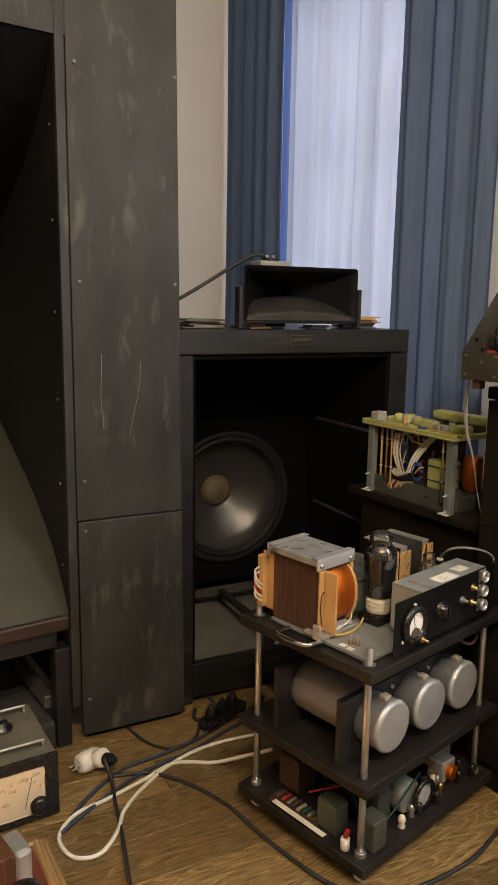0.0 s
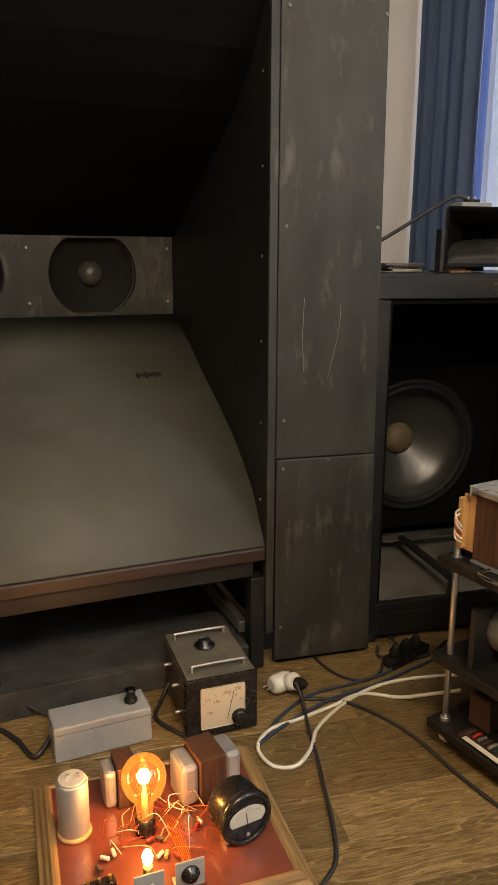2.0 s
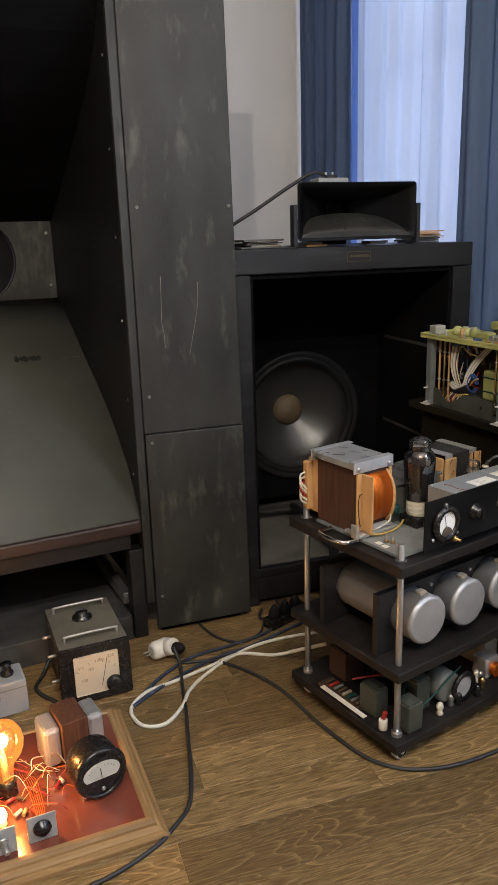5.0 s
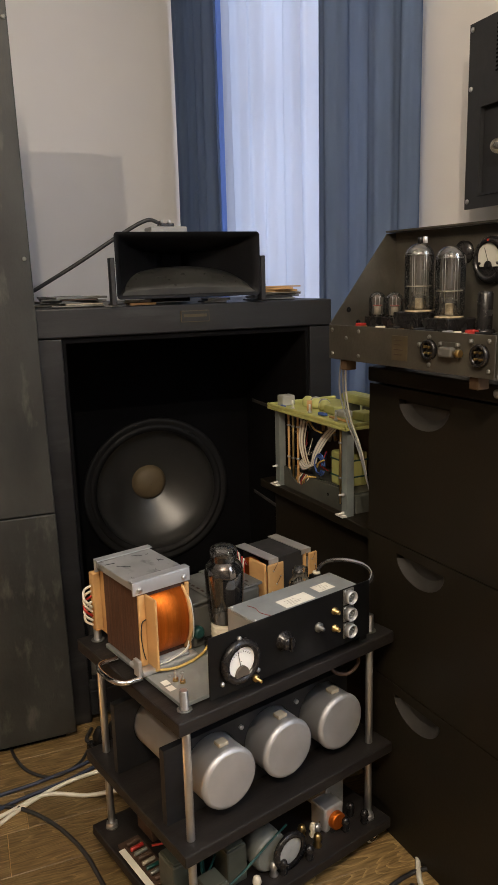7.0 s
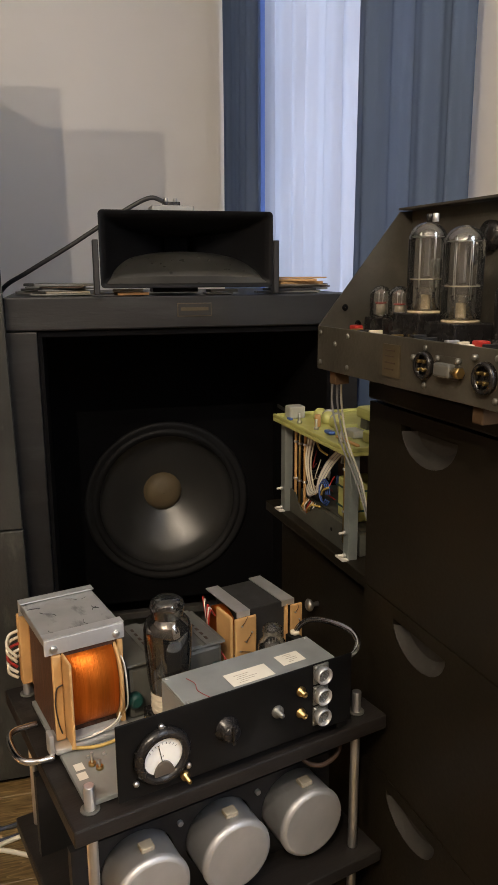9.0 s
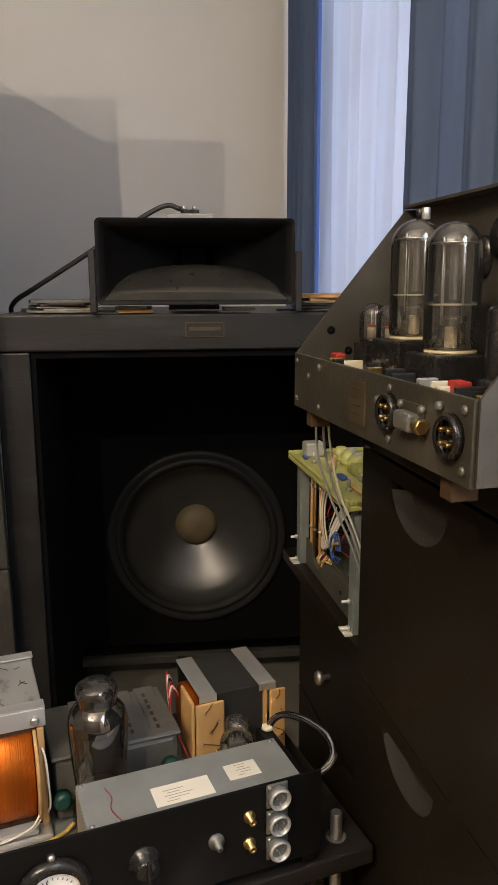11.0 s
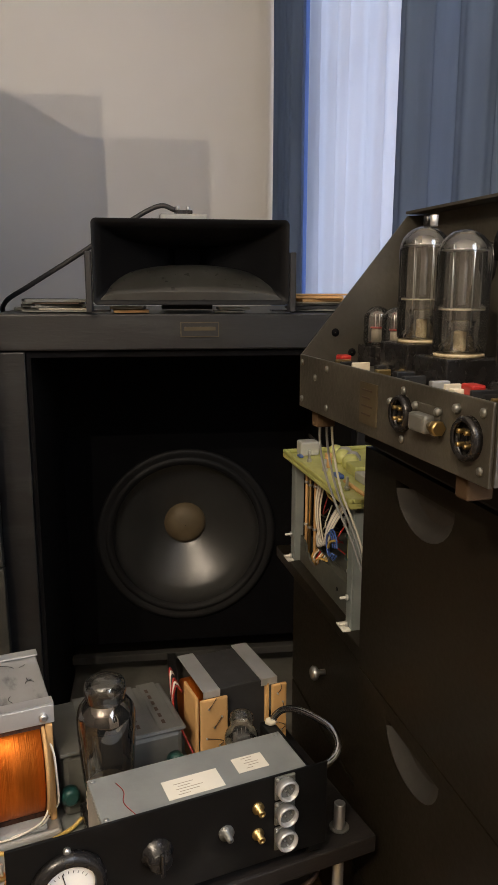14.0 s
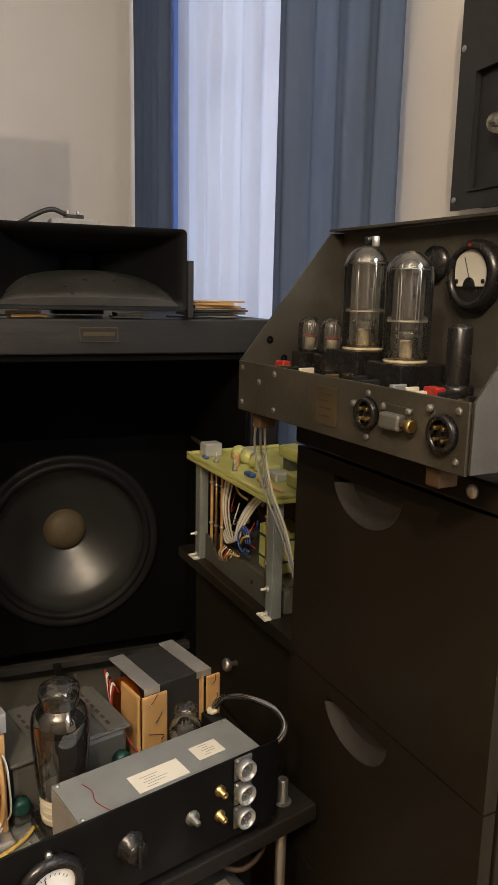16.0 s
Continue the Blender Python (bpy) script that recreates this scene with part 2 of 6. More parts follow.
DIALW = mat("dial_card", (0.80, 0.78, 0.72), 0.6, var=0.04)
DIALM = mat("dim_dial_card", (0.50, 0.49, 0.43), 0.5, var=0.06)
DIALY = mat("aged_dial_card", (0.56, 0.49, 0.36), 0.6, var=0.1)
TABC = mat("aged_tab", (0.30, 0.265, 0.20), 0.6, var=0.1)
RED = mat("red_plastic", (0.34, 0.022, 0.016), 0.4, var=0.15)
GREEN = mat("dark_green_enamel", (0.008, 0.045, 0.04), 0.35, var=0.2)
BLUEP = mat("blue_plastic", (0.05, 0.10, 0.32), 0.4, var=0.15)
PCB = mat("yellow_green_lacquer", (0.40, 0.40, 0.13), 0.4, var=0.15, scale=16)
GREYP = mat("grey_hammered_paint", (0.30, 0.31, 0.31), 0.4, var=0.08, scale=16, bump=0.2, bscale=160)
GREYD = mat("grey_green_case", (0.15, 0.155, 0.135), 0.5, var=0.15, scale=10)
DUSTLID = mat("dusty_olive_lid", (0.115, 0.105, 0.078), 0.6, var=0.25, scale=14, bump=0.08)
STAIN = mat("dried_smudge", (0.014, 0.014, 0.012), 0.6, var=0.4, scale=40)
TRAYG = mat("dark_grey_tray", (0.065, 0.067, 0.056), 0.45, var=0.3, scale=9, bump=0.05)
METERBOX = mat("brown_black_steel", (0.068, 0.054, 0.041), 0.45, var=0.3, scale=9, wear=((0.16, 0.14, 0.11), 0.4, (1, 1, 1)))
CHASSIS = mat("aged_bronze_paint", (0.070, 0.064, 0.051), 0.46, 0.4, var=0.25, scale=12, bump=0.15, bscale=150, wear=((0.16, 0.15, 0.12), 0.4, (1, 1, 1)))
SCREENB = mat("satin_black_steel", (0.02, 0.021, 0.023), 0.45, var=0.2, scale=6)
CONE = mat("doped_paper_cone", (0.028, 0.028, 0.027), 0.36, var=0.15, scale=6, bump=0.03, bscale=80, spec=1.0)
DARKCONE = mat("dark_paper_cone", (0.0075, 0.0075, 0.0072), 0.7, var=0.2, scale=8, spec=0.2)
RUBBER = mat("rubber", (0.008, 0.008, 0.0085), 0.62, var=0.2, spec=0.3)
CAP = mat("brown_dust_cap", (0.115, 0.085, 0.045), 0.6, var=0.15, scale=14)
CAPGREY = mat("grey_dust_cap", (0.075, 0.073, 0.066), 0.4, 0.2, var=0.1)
HORNB = mat("horn_black", (0.006, 0.0062, 0.007), 0.4, var=0.25, scale=5, bump=0.06, spec=0.12)
# Lighter copy of the horn black; lamp light on the lobe is coloured in.
LOBE = mat("lit_horn_black", (0.030, 0.030, 0.027), 0.3, var=0.4, scale=10, bump=0.05)
CABLEW = mat("white_cable", (0.72, 0.69, 0.60), 0.5, var=0.05)
CABLEB = mat("black_cable", (0.022, 0.022, 0.024), 0.5, var=0.15)
CABLEN = mat("navy_cable", (0.03, 0.04, 0.075), 0.5, var=0.15)
WYEL = mat("yellow_wire", (0.55, 0.38, 0.10), 0.5, var=0.1)
REDBOARD = mat("red_lacquered_panel", (0.15, 0.042, 0.025), 0.2, var=0.25, scale=5, bump=0.02, coat=0.4)
OAKTRIM = mat("oak_moulding", (0.27, 0.165, 0.066), 0.42, var=0.28, scale=4, bump=0.08, bscale=30, stretch=(0.8, 12, 12))
OAK = plank_wood("oak_plank", (0.104, 0.063, 0.020), (0.37, 0.255, 0.112), 0.38)
FOOTWOOD = mat("foot_wood", (0.062, 0.038, 0.020), 0.8, var=0.3, spec=0.15)
LIDGREY = mat("grey_sheet_metal", (0.27, 0.285, 0.28), 0.5, 0.35, var=0.12, scale=14, wear=((0.42, 0.42, 0.40), 0.3, (2, 2, 2)))
GREYSTEEL = mat("dull_grey_steel", (0.165, 0.165, 0.15), 0.42, 0.5, var=0.2, scale=12)
CARDBROWN = mat("dark_brown_card", (0.055, 0.03, 0.018), 0.6, var=0.2)
GLASS = glass("tube_glass", (0.99, 0.99, 0.97), 0.3, haze=0.014)
PRINT = mat("faded_brown_print", (0.20, 0.14, 0.085), 0.7, var=0.1)
GASKET = mat("purple_black_gasket", (0.030, 0.022, 0.045), 0.45, var=0.2)
SCRAPE = mat("pale_scrape", (0.19, 0.185, 0.16), 0.7, var=0.3, scale=40)
BOXGREEN = mat("dark_olive_case", (0.050, 0.054, 0.042), 0.5, var=0.2, scale=10)
CHANNEL = mat("greenish_zinc_channel", (0.34, 0.38, 0.37), 0.42, 0.55, var=0.14, scale=18, bump=0.05)
STEMGLASS = mat("yellowed_stem_glass", (0.52, 0.43, 0.27), 0.25, var=0.3, scale=60)
BUBBLE = glass("cloudy_plastic", (0.86, 0.86, 0.72), 0.5, rough=0.15, haze=0.32)
SMOKED = glass("smoked_tube_glass", (0.31, 0.23, 0.16), 0.4, haze=0.012)
GETTER = mat("getter_mirror", (0.30, 0.26, 0.22), 0.12, 1.0, var=0.2, bump=0)
PLATE = mat("grey_anode", (0.16, 0.155, 0.15), 0.5, 0.4, var=0.15)
AMBER = glass("amber_glass", (1.0, 0.62, 0.28), 0.2)
_an, _al = AMBER.node_tree.nodes, AMBER.node_tree.links
_em, _as = _an.new("ShaderNodeEmission"), _an.new("ShaderNodeAddShader")
_em.inputs[0].default_value, _em.inputs[1].default_value = (1.0, 0.34, 0.05, 1), 0.35
_src = _an["Material Output"].inputs[0].links[0].from_socket
_al.new(_src, _as.inputs[0])
_al.new(_em.outputs[0], _as.inputs[1])
_al.new(_as.outputs[0], _an["Material Output"].inputs[0])
PANE = glass("window_glass")
CURTAIN = cloth("blue_curtain", (0.168, 0.232, 0.375), 0.36, 0.0, 3.0)
SHEER = cloth("white_sheer", (0.66, 0.67, 0.73), 0.56, 0.16, 0.8)
# Brighter than the curtain cloth: window backlight put into the colour.
LITEDGE = cloth("lit_edge_blue", (0.20, 0.30, 0.66), 0.88, 0.10, 3.0)
FILAMENT = glow("hot_filament", (1.0, 0.55, 0.16), 60)
FILAMENT_SMALL = glow("small_hot_filament", (1.0, 0.55, 0.14), 12)


# ---- mesh helpers ----
def box(bm, x0, x1, y0, y1, z0, z1, bevel=0.0):
    vs = [bm.verts.new((x, y, z)) for x in (x0, x1) for y in (y0, y1) for z in (z0, z1)]
    fs = [bm.faces.new([vs[i] for i in q]) for q in ((0, 1, 3, 2), (4, 6, 7, 5), (0, 4, 5, 1), (2, 3, 7, 6), (0, 2, 6, 4), (1, 5, 7, 3))]
    if bevel:
        es = list({e for f in fs for e in f.edges})
        bmesh.ops.bevel(bm, geom=es, offset=bevel, segments=2, affect="EDGES", profile=0.5)
    return bm


def lathe(bm, profile, m=None, seg=24, caps=True):
    """Rings of (radius, height) turned about z, laid by m."""
    m = m or Matrix()
    rings = []
    for r, z in profile:
        rings.append([bm.verts.new(m @ Vector((r * math.cos(k * math.tau / seg), r * math.sin(k * math.tau / seg), z))) for k in range(seg)])
    for a, b in zip(rings, rings[1:]):
        for k in range(seg):
            f = bm.faces.new((a[k], a[(k + 1) % seg], b[(k + 1) % seg], b[k]))
            f.smooth = True
    if caps:
        bm.faces.new(rings[0][::-1])
        bm.faces.new(rings[-1])
    return bm


def along(p, q):
    """A frame at p whose z runs to q."""
    d = Vector(q) - Vector(p)
    return Matrix.Translation(p) @ d.to_track_quat("Z", "Y").to_matrix().to_4x4(), d.length


def rod(bm, p, q, r, seg=14):
    m, n = along(p, q)
    c = min(r * 0.15, n * 0.2)
    return lathe(bm, [(r - c, 0), (r, c), (r, n - c), (r - c, n)], m, seg)


def spline(pts, steps=8):
    pts = [Vector(p) for p in pts]
    ext = [pts[0] * 2 - pts[1]] + pts + [pts[-1] * 2 - pts[-2]]
    out = []
    for i in range(1, len(ext) - 2):
        a, b, c, d = ext[i - 1:i + 3]
        for s in range(steps):
            t = s / steps
            out.append(0.5 * (2 * b + (c - a) * t + (2 * a - 5 * b + 4 * c - d) * t * t + (3 * b - a - 3 * c + d) * t ** 3))
    out.append(pts[-1])
    return out


def hose(bm, pts, r, seg=8, steps=8):
    """A round cable along a smooth line through pts."""
    line = spline(pts, steps)
    rings = []
    up = Vector((0.13, 0.21, 0.97))
    for i, p in enumerate(line):
        d = (line[min(i + 1, len(line) - 1)] - line[max(i - 1, 0)]).normalized()
        s = d.cross(up)
        s = s.normalized() if s.length > 1e-3 else d.orthogonal().normalized()
        n = s.cross(d)
        rings.append([bm.verts.new(p + r * (math.cos(k * math.tau / seg) * s + math.sin(k * math.tau / seg) * n)) for k in range(seg)])
    for a, b in zip(rings, rings[1:]):
        for k in range(seg):
            f = bm.faces.new((a[k], b[k], b[(k + 1) % seg], a[(k + 1) % seg]))
            f.smooth = True
    bm.faces.new(rings[0])
    bm.faces.new(rings[-1][::-1])
    return bm


def prism(bm, outline, t0, t1, axis="x"):
    """An outline of (a, b) drawn out from t0 to t1 along an axis; a, b are the other two axes in order."""
    def at(a, b, t):
        return {"x": (t, a, b), "y": (a, t, b), "z": (a, b, t)}[axis]
    lo = [bm.verts.new(at(a, b, t0)) for a, b in outline]
    hi = [bm.verts.new(at(a, b, t1)) for a, b in outline]
    n = len(outline)
    bm.faces.new(lo[::-1])
    bm.faces.new(hi)
    for k in range(n):
        bm.faces.new((lo[k], lo[(k + 1) % n], hi[(k + 1) % n], hi[k]))
    return bm


def obj(name, bm, material):
    bmesh.ops.recalc_face_normals(bm, faces=bm.faces)
    me = bpy.data.meshes.new(name)
    bm.to_mesh(me)
    bm.free()
    me.materials.append(material)
    return new(name, me)


def part(name, bm, material, parent, label=""):
    ob = obj(name, bm, material)
    ob.parent = parent
    return tagged(ob, label)


def thing(name, label, category, m, group="", kind=""):
    ob = new(name)
    ob.empty_display_size = 0.05
    ob.matrix_world = m
    return tagged(ob, label, category, group, kind)


def setting(name, bm, material, label, m=None):
    ob = obj(name, bm, material)
    if m:
        ob.matrix_world = m
    return tagged(ob, label, name.split("_")[0], kind="structure")


def B():
    return bmesh.new()


def mbox(*a, bevel=0.0):
    return box(B(), *a, bevel=bevel)


# ---- the room ----
XL, XR, YN, YB, ZC = -1.9, 2.02, -1.8, 3.62, 3.05
setting("wall_back", mbox(XL - 0.2, XR + 0.3, YB, YB + 0.2, -0.05, ZC), WALL, "smooth white painted wall behind the loudspeakers")
setting("wall_front", mbox(XL - 0.2, XR + 0.3, YN - 0.2, YN, -0.05, ZC), WALLDARK, "unseen wall, coloured dull brown to cut bounced light")
setting("wall_left", mbox(XL - 0.2, XL, YN, YB, -0.05, ZC), WALLDARK, "unseen wall, coloured dull brown to cut bounced light")
WY0, WY1, WZ0, WZ1 = 2.22, 3.22, 0.85, 2.65
_w = B()
# Opening of the added window, out of view, for the fill light.
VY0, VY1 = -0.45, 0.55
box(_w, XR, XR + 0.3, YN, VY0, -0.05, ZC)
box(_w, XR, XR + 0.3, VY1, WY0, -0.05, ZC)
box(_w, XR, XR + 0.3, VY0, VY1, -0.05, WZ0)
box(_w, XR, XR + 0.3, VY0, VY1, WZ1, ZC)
box(_w, XR, XR + 0.3, WY1, YB, -0.05, ZC)
box(_w, XR, XR + 0.3, WY0, WY1, -0.05, WZ0)
box(_w, XR, XR + 0.3, WY0, WY1, WZ1, ZC)
setting("wall_right", _w, WALL, "white painted wall with a tall window and an added unseen one")
setting("ceiling", mbox(XL - 0.2, XR + 0.3, YN - 0.2, YB + 0.2, ZC, ZC + 0.1), WALL, "plain white ceiling")
setting("subfloor", mbox(XL - 0.2, XR + 0.3, YN - 0.2, YB + 0.2, -0.08, -0.0035), BOBBIN, "pale bed showing in the joints of the floor planks")

def make_window(name, y0, y1, label):
    w = tagged(new(name), label, "window", kind="structure")
    f = B()
    ym = (y0 + y1) / 2
    for a, b in ((y0, y0 + 0.06), (y1 - 0.06, y1), (ym - 0.03, ym + 0.03)):
        box(f, XR + 0.12, XR + 0.18, a, b, WZ0, WZ1)
    for a, b in ((WZ0, WZ0 + 0.06), (WZ1 - 0.06, WZ1), (2.1, 2.15)):
        box(f, XR + 0.121, XR + 0.179, y0 + 0.002, y1 - 0.002, a, b)
    part("window_frame", f, WHITE, w)
    part("window_sill", mbox(XR - 0.06, XR + 0.12, y0 - 0.04, y1 + 0.04, WZ0 - 0.03, WZ0, bevel=0.006), WHITE, w)
    for a, b in ((y0 + 0.06, ym - 0.03), (ym + 0.03, y1 - 0.06)):
        p = part("pane", mbox(XR + 0.145, XR + 0.15, a, b, WZ0 + 0.06, WZ1 - 0.06), PANE, w)
        p.visible_shadow = False


make_window("window_1", WY0, WY1, "white framed window behind a sheer curtain")
# Unseen window, added to carry the fill lamp.
make_window("added_window", VY0, VY1, "unseen window added to let in cool fill light")


def drape(name, label, y0, y1, x, z0, z1, folds, amp, material, seed, lean=0.0, parent=None):
    rnd = random.Random(seed)
    n, rows = int(folds * 14), 14
    ph = [rnd.uniform(-0.6, 0.6) for _ in range(int(folds) + 3)]
    wd = [rnd.uniform(0.5, 1.3) for _ in range(int(folds) + 3)]
    bm = B()
    grid = []
    for j in range(rows + 1):
        z = z0 + (z1 - z0) * j / rows
        row = []
        for i in range(n + 1):
            s = i / n
            k = s * folds
            a = ph[int(k)] * (1 - k % 1) + ph[int(k) + 1] * (k % 1)
            w = wd[int(k)] * (1 - k % 1) + wd[int(k) + 1] * (k % 1)
            sway = 1 + 0.25 * math.sin(3.1 * j / rows + a * 4)
            px = x + lean * (1 - s) + amp * w * sway * (math.sin(math.tau * k + a + 0.25 * math.sin(j * 0.5)) + 0.3 * math.sin(math.tau * 2.3 * k + 2 * a))
            row.append(bm.verts.new((px, y0 + (y1 - y0) * s + 0.3 * amp * math.cos(math.tau * k * 0.5 + a), z)))
        grid.append(row)
    for a, b in zip(grid, grid[1:]):
        for i in range(n):
            bm.faces.new((a[i], a[i + 1], b[i + 1], b[i])).smooth = True
    ob = obj(name, bm, material)
    if parent:
        ob.parent = parent
        return tagged(ob, label)
    s = ob.modifiers.new("thick", "SOLIDIFY")
    s.thickness = 0.0012
    return tagged(ob, label, "curtain")


drape("sheer_curtain", "thin white sheer curtain lit from the window", 2.215, 3.20, 1.80, 0.06, 2.88, 7.5, 0.018, SHEER, 3, 0.09)
_cu = drape("curtain", "long blue cloth curtain hanging in folds", 3.04, 3.603, 1.750, 0.04, 2.9, 4.5, 0.017, CURTAIN, 5)
# Strip added along the curtain's edge to stand for light coming through it.
drape("lit_edge", "bright blue strip coloured as the curtain edge lit from behind", 2.978, 3.045, 1.757, 0.04, 2.9, 1.4, 0.003, LITEDGE, 6, parent=_cu)
drape("curtain", "long blue cloth curtain beside bare wall", 1.955, 2.30, 1.822, 0.04, 2.9, 4.4, 0.010, CURTAIN, 8, 0.155)

# ---- big bass horn ----
H = pose(0.559, 2.059, 0, 0, 0, 7.7)
HW = 1.11
horn = thing("bass_horn", "huge dark painted wooden bass horn with two drivers in its throat", "loudspeaker", H)
LOW = [(0.0, 0.416), (0.05, 0.49), (0.10, 0.56), (0.18, 0.633), (0.27, 0.70), (0.40, 0.775), (0.55, 0.852), (0.72, 0.950), (0.93, 1.05)]
UP = [(y, 1.345 + (1.05 - z) * 0.61 / 0.634) for y, z in LOW]
prism_pts = LOW + [(y, z - 0.025) for y, z in LOW[::-1]]
_r = prism(B(), prism_pts, -HW, 0.0, "x")
for f in _r.faces:
    f.smooth = len(f.verts) == 4
part("lower_ramp", _r, RAMP, horn, "curved satin dark painted lower board")
_rs = random.Random(9)
for dx, w_, d_ in ((-0.040, 0.009, 0.020), (-0.024, 0.008, 0.013), (-0.010, 0.009, 0.019), (0.006, 0.007, 0.012), (0.020, 0.010, 0.018), (0.036, 0.007, 0.012)):
    _st = prism(B(), [(w_ * _rs.uniform(0.75, 1.15) * math.cos(k * math.tau / 18), d_ * _rs.uniform(0.7, 1.15) * math.sin(k * math.tau / 18)) for k in range(18)], 0.0, 0.0005, "z")
    bmesh.ops.transform(_st, matrix=pose(-0.198 + dx, 0.575, 0.8672, 30, 0, 0), verts=_st.verts)
    part("stain", _st, STAIN, horn, "dark dried smudge")
_fl = B()
for k in range(22):
    fx, fy = _rs.uniform(-0.75, -0.05), _rs.uniform(0.06, 0.85)
    j = max(i for i in range(len(LOW) - 1) if LOW[i][0] <= fy)
    q = (fy - LOW[j][0]) / (LOW[j + 1][0] - LOW[j][0])
    fz = LOW[j][1] + q * (LOW[j + 1][1] - LOW[j][1])
    r_ = _rs.uniform(0.0012, 0.0034)
    tilt = math.degrees(math.atan2(LOW[j + 1][1] - LOW[j][1], LOW[j + 1][0] - LOW[j][0]))
    lathe(_fl, [(r_, 0.0), (r_ * 0.8, 0.0006)], pose(fx, fy, fz, tilt, 0, _rs.uniform(0, 90)) @ Matrix.Diagonal((1, 0.6, 1, 1)), 7)
tagged(part("dust_flecks", _fl, SCRAPE, horn), "scattered pale paint flecks", kind="stuff")
for fx0, fx1, fy in ((-0.085, -0.02, 0.56), (-0.42, -0.40, 0.30)):
    part("scratch", hose(B(), [(fx0, fy, 0.8578 if fy > 0.5 else 0.7175), ((fx0 + fx1) / 2, fy + 0.004, 0.8602 if fy > 0.5 else 0.7200), (fx1, fy + 0.002, 0.8592 if fy > 0.5 else 0.7190)], 0.0007, 5, 4), SCRAPE, horn, "thin pale scratch")
# Unlike the lower ramp, coloured near-black for the shade up there.
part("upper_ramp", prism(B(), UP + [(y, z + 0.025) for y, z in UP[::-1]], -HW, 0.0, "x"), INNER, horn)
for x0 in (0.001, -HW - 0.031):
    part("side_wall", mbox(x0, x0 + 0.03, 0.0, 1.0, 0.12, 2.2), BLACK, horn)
part("front_strip", mbox(0.001, 0.026, -0.012, -0.001, 0.12, 2.2, bevel=0.002), COLUMN, horn)
for k in range(7):
    part("screw", lathe(B(), [(0.004, 0), (0.004, 0.002), (0.002, 0.003)], pose(-0.0005, 0.035, 0.55 + 0.24 * k, 0, -90, 0), 8), STEEL, horn)
part("top_board", mbox(-HW - 0.03, 0.03, -0.01, 0.03, 1.957, 2.2), COLUMN, horn)


def notch_plate(bm, x0, x1, z0, z1, cx, cz, r, y0, y1, seg=36):
    """A board with a round opening whose top and bottom are cut straight."""
    zc0, zc1 = z0 + 0.012, z1 - 0.008
    ring = []
    for k in range(seg):
        a = k * math.tau / seg
        ring.append((cx + r * math.cos(a), min(max(cz + r * math.sin(a), zc0), zc1)))
    clean = []
    for p in ring:
        if not clean or (abs(p[0] - clean[-1][0]) + abs(p[1] - clean[-1][1])) > 1e-4:
            clean.append(p)
    return clean


def holed(bm, outer, holes, y0, y1):
    """A flat board in x and z from y0 to y1 with openings."""
    loops = []
    for y in (y0, y1):
        vs = [[bm.verts.new((x, y, z)) for x, z in lp] for lp in [outer, *holes]]
        es = [bm.edges.new((v[k], v[(k + 1) % len(v)])) for v in vs for k in range(len(v))]
        bmesh.ops.triangle_fill(bm, use_beauty=True, use_dissolve=False, edges=es)
        loops.append(vs)
    for a, b in zip(*loops):
        for k in range(len(a)):
            bm.faces.new((a[k], a[(k + 1) % len(a)], b[(k + 1) % len(a)], b[k]))
    return bm


BX = (-0.312, -0.795)
_o = [(-HW, 1.05), (-0.001, 1.05), (-0.001, 1.345), (-HW, 1.345)]
part("driver_board", holed(B(), _o, [notch_plate(None, 0, 0, 1.05, 1.345, x, 1.205, 0.165, 0, 0) for x in BX], 0.932, 0.955), COLUMN, horn, "grey board with two openings")
for x in BX:
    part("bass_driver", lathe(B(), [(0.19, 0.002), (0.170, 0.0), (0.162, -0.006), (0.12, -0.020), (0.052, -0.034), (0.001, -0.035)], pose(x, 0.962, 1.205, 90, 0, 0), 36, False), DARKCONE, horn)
    part("gasket", lathe(B(), [(0.160, 0.0), (0.1635, 0.004), (0.167, 0.0)], pose(x, 0.958, 1.205, 90, 0, 0), 48, False), GASKET, horn, "thin purple-black gasket")
    part("dust_cap", lathe(B(), [(0.049, 0), (0.046, 0.016), (0.036, 0.031), (0.019, 0.040), (0.001, 0.042)], pose(x, 0.996, 1.205, 90, 0, 0), 24, False), CAPGREY, horn)
for x in (-0.022, -0.55):
    for z in (1.30, 1.10):
        part("screw", lathe(B(), [(0.008, 0), (0.008, 0.003), (0.004, 0.005)], pose(x, 0.931, z, 90, 0, 0), 10), STEEL, horn)
part("front_lip", mbox(-HW, -0.001, -0.012, 0.03, 0.366, 0.412, bevel=0.008), LIPWOOD, horn, "dark reddish wooden lip")
part("apron", mbox(-HW, -0.035, 0.004, 0.03, 0.315, 0.364, bevel=0.003), CABBLACK, horn)
for x0 in (-0.045, -HW):
    part("leg", mbox(x0, x0 + 0.045, -0.002, 0.05, 0.0, 0.31, bevel=0.003), CABBLACK, horn)
    part("leg", mbox(x0, x0 + 0.045, 0.88, 0.93, 0.0, 1.0), CABBLACK, horn)
part("base_plank", mbox(-HW + 0.05, -0.05, 0.0, 0.035, 0.0, 0.085, bevel=0.004), DUSTD, horn)
part("bottom_shelf", mbox(-HW + 0.05, -0.05, 0.04, 0.86, 0.055, 0.08), DUSTD, horn)
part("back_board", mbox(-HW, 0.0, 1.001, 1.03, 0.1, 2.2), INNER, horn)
part("brace", box(B(), -0.06, -0.03, 0.06, 0.5, 0.10, 0.14, 0.004), STEEL, horn, "bare metal bracket under the horn")


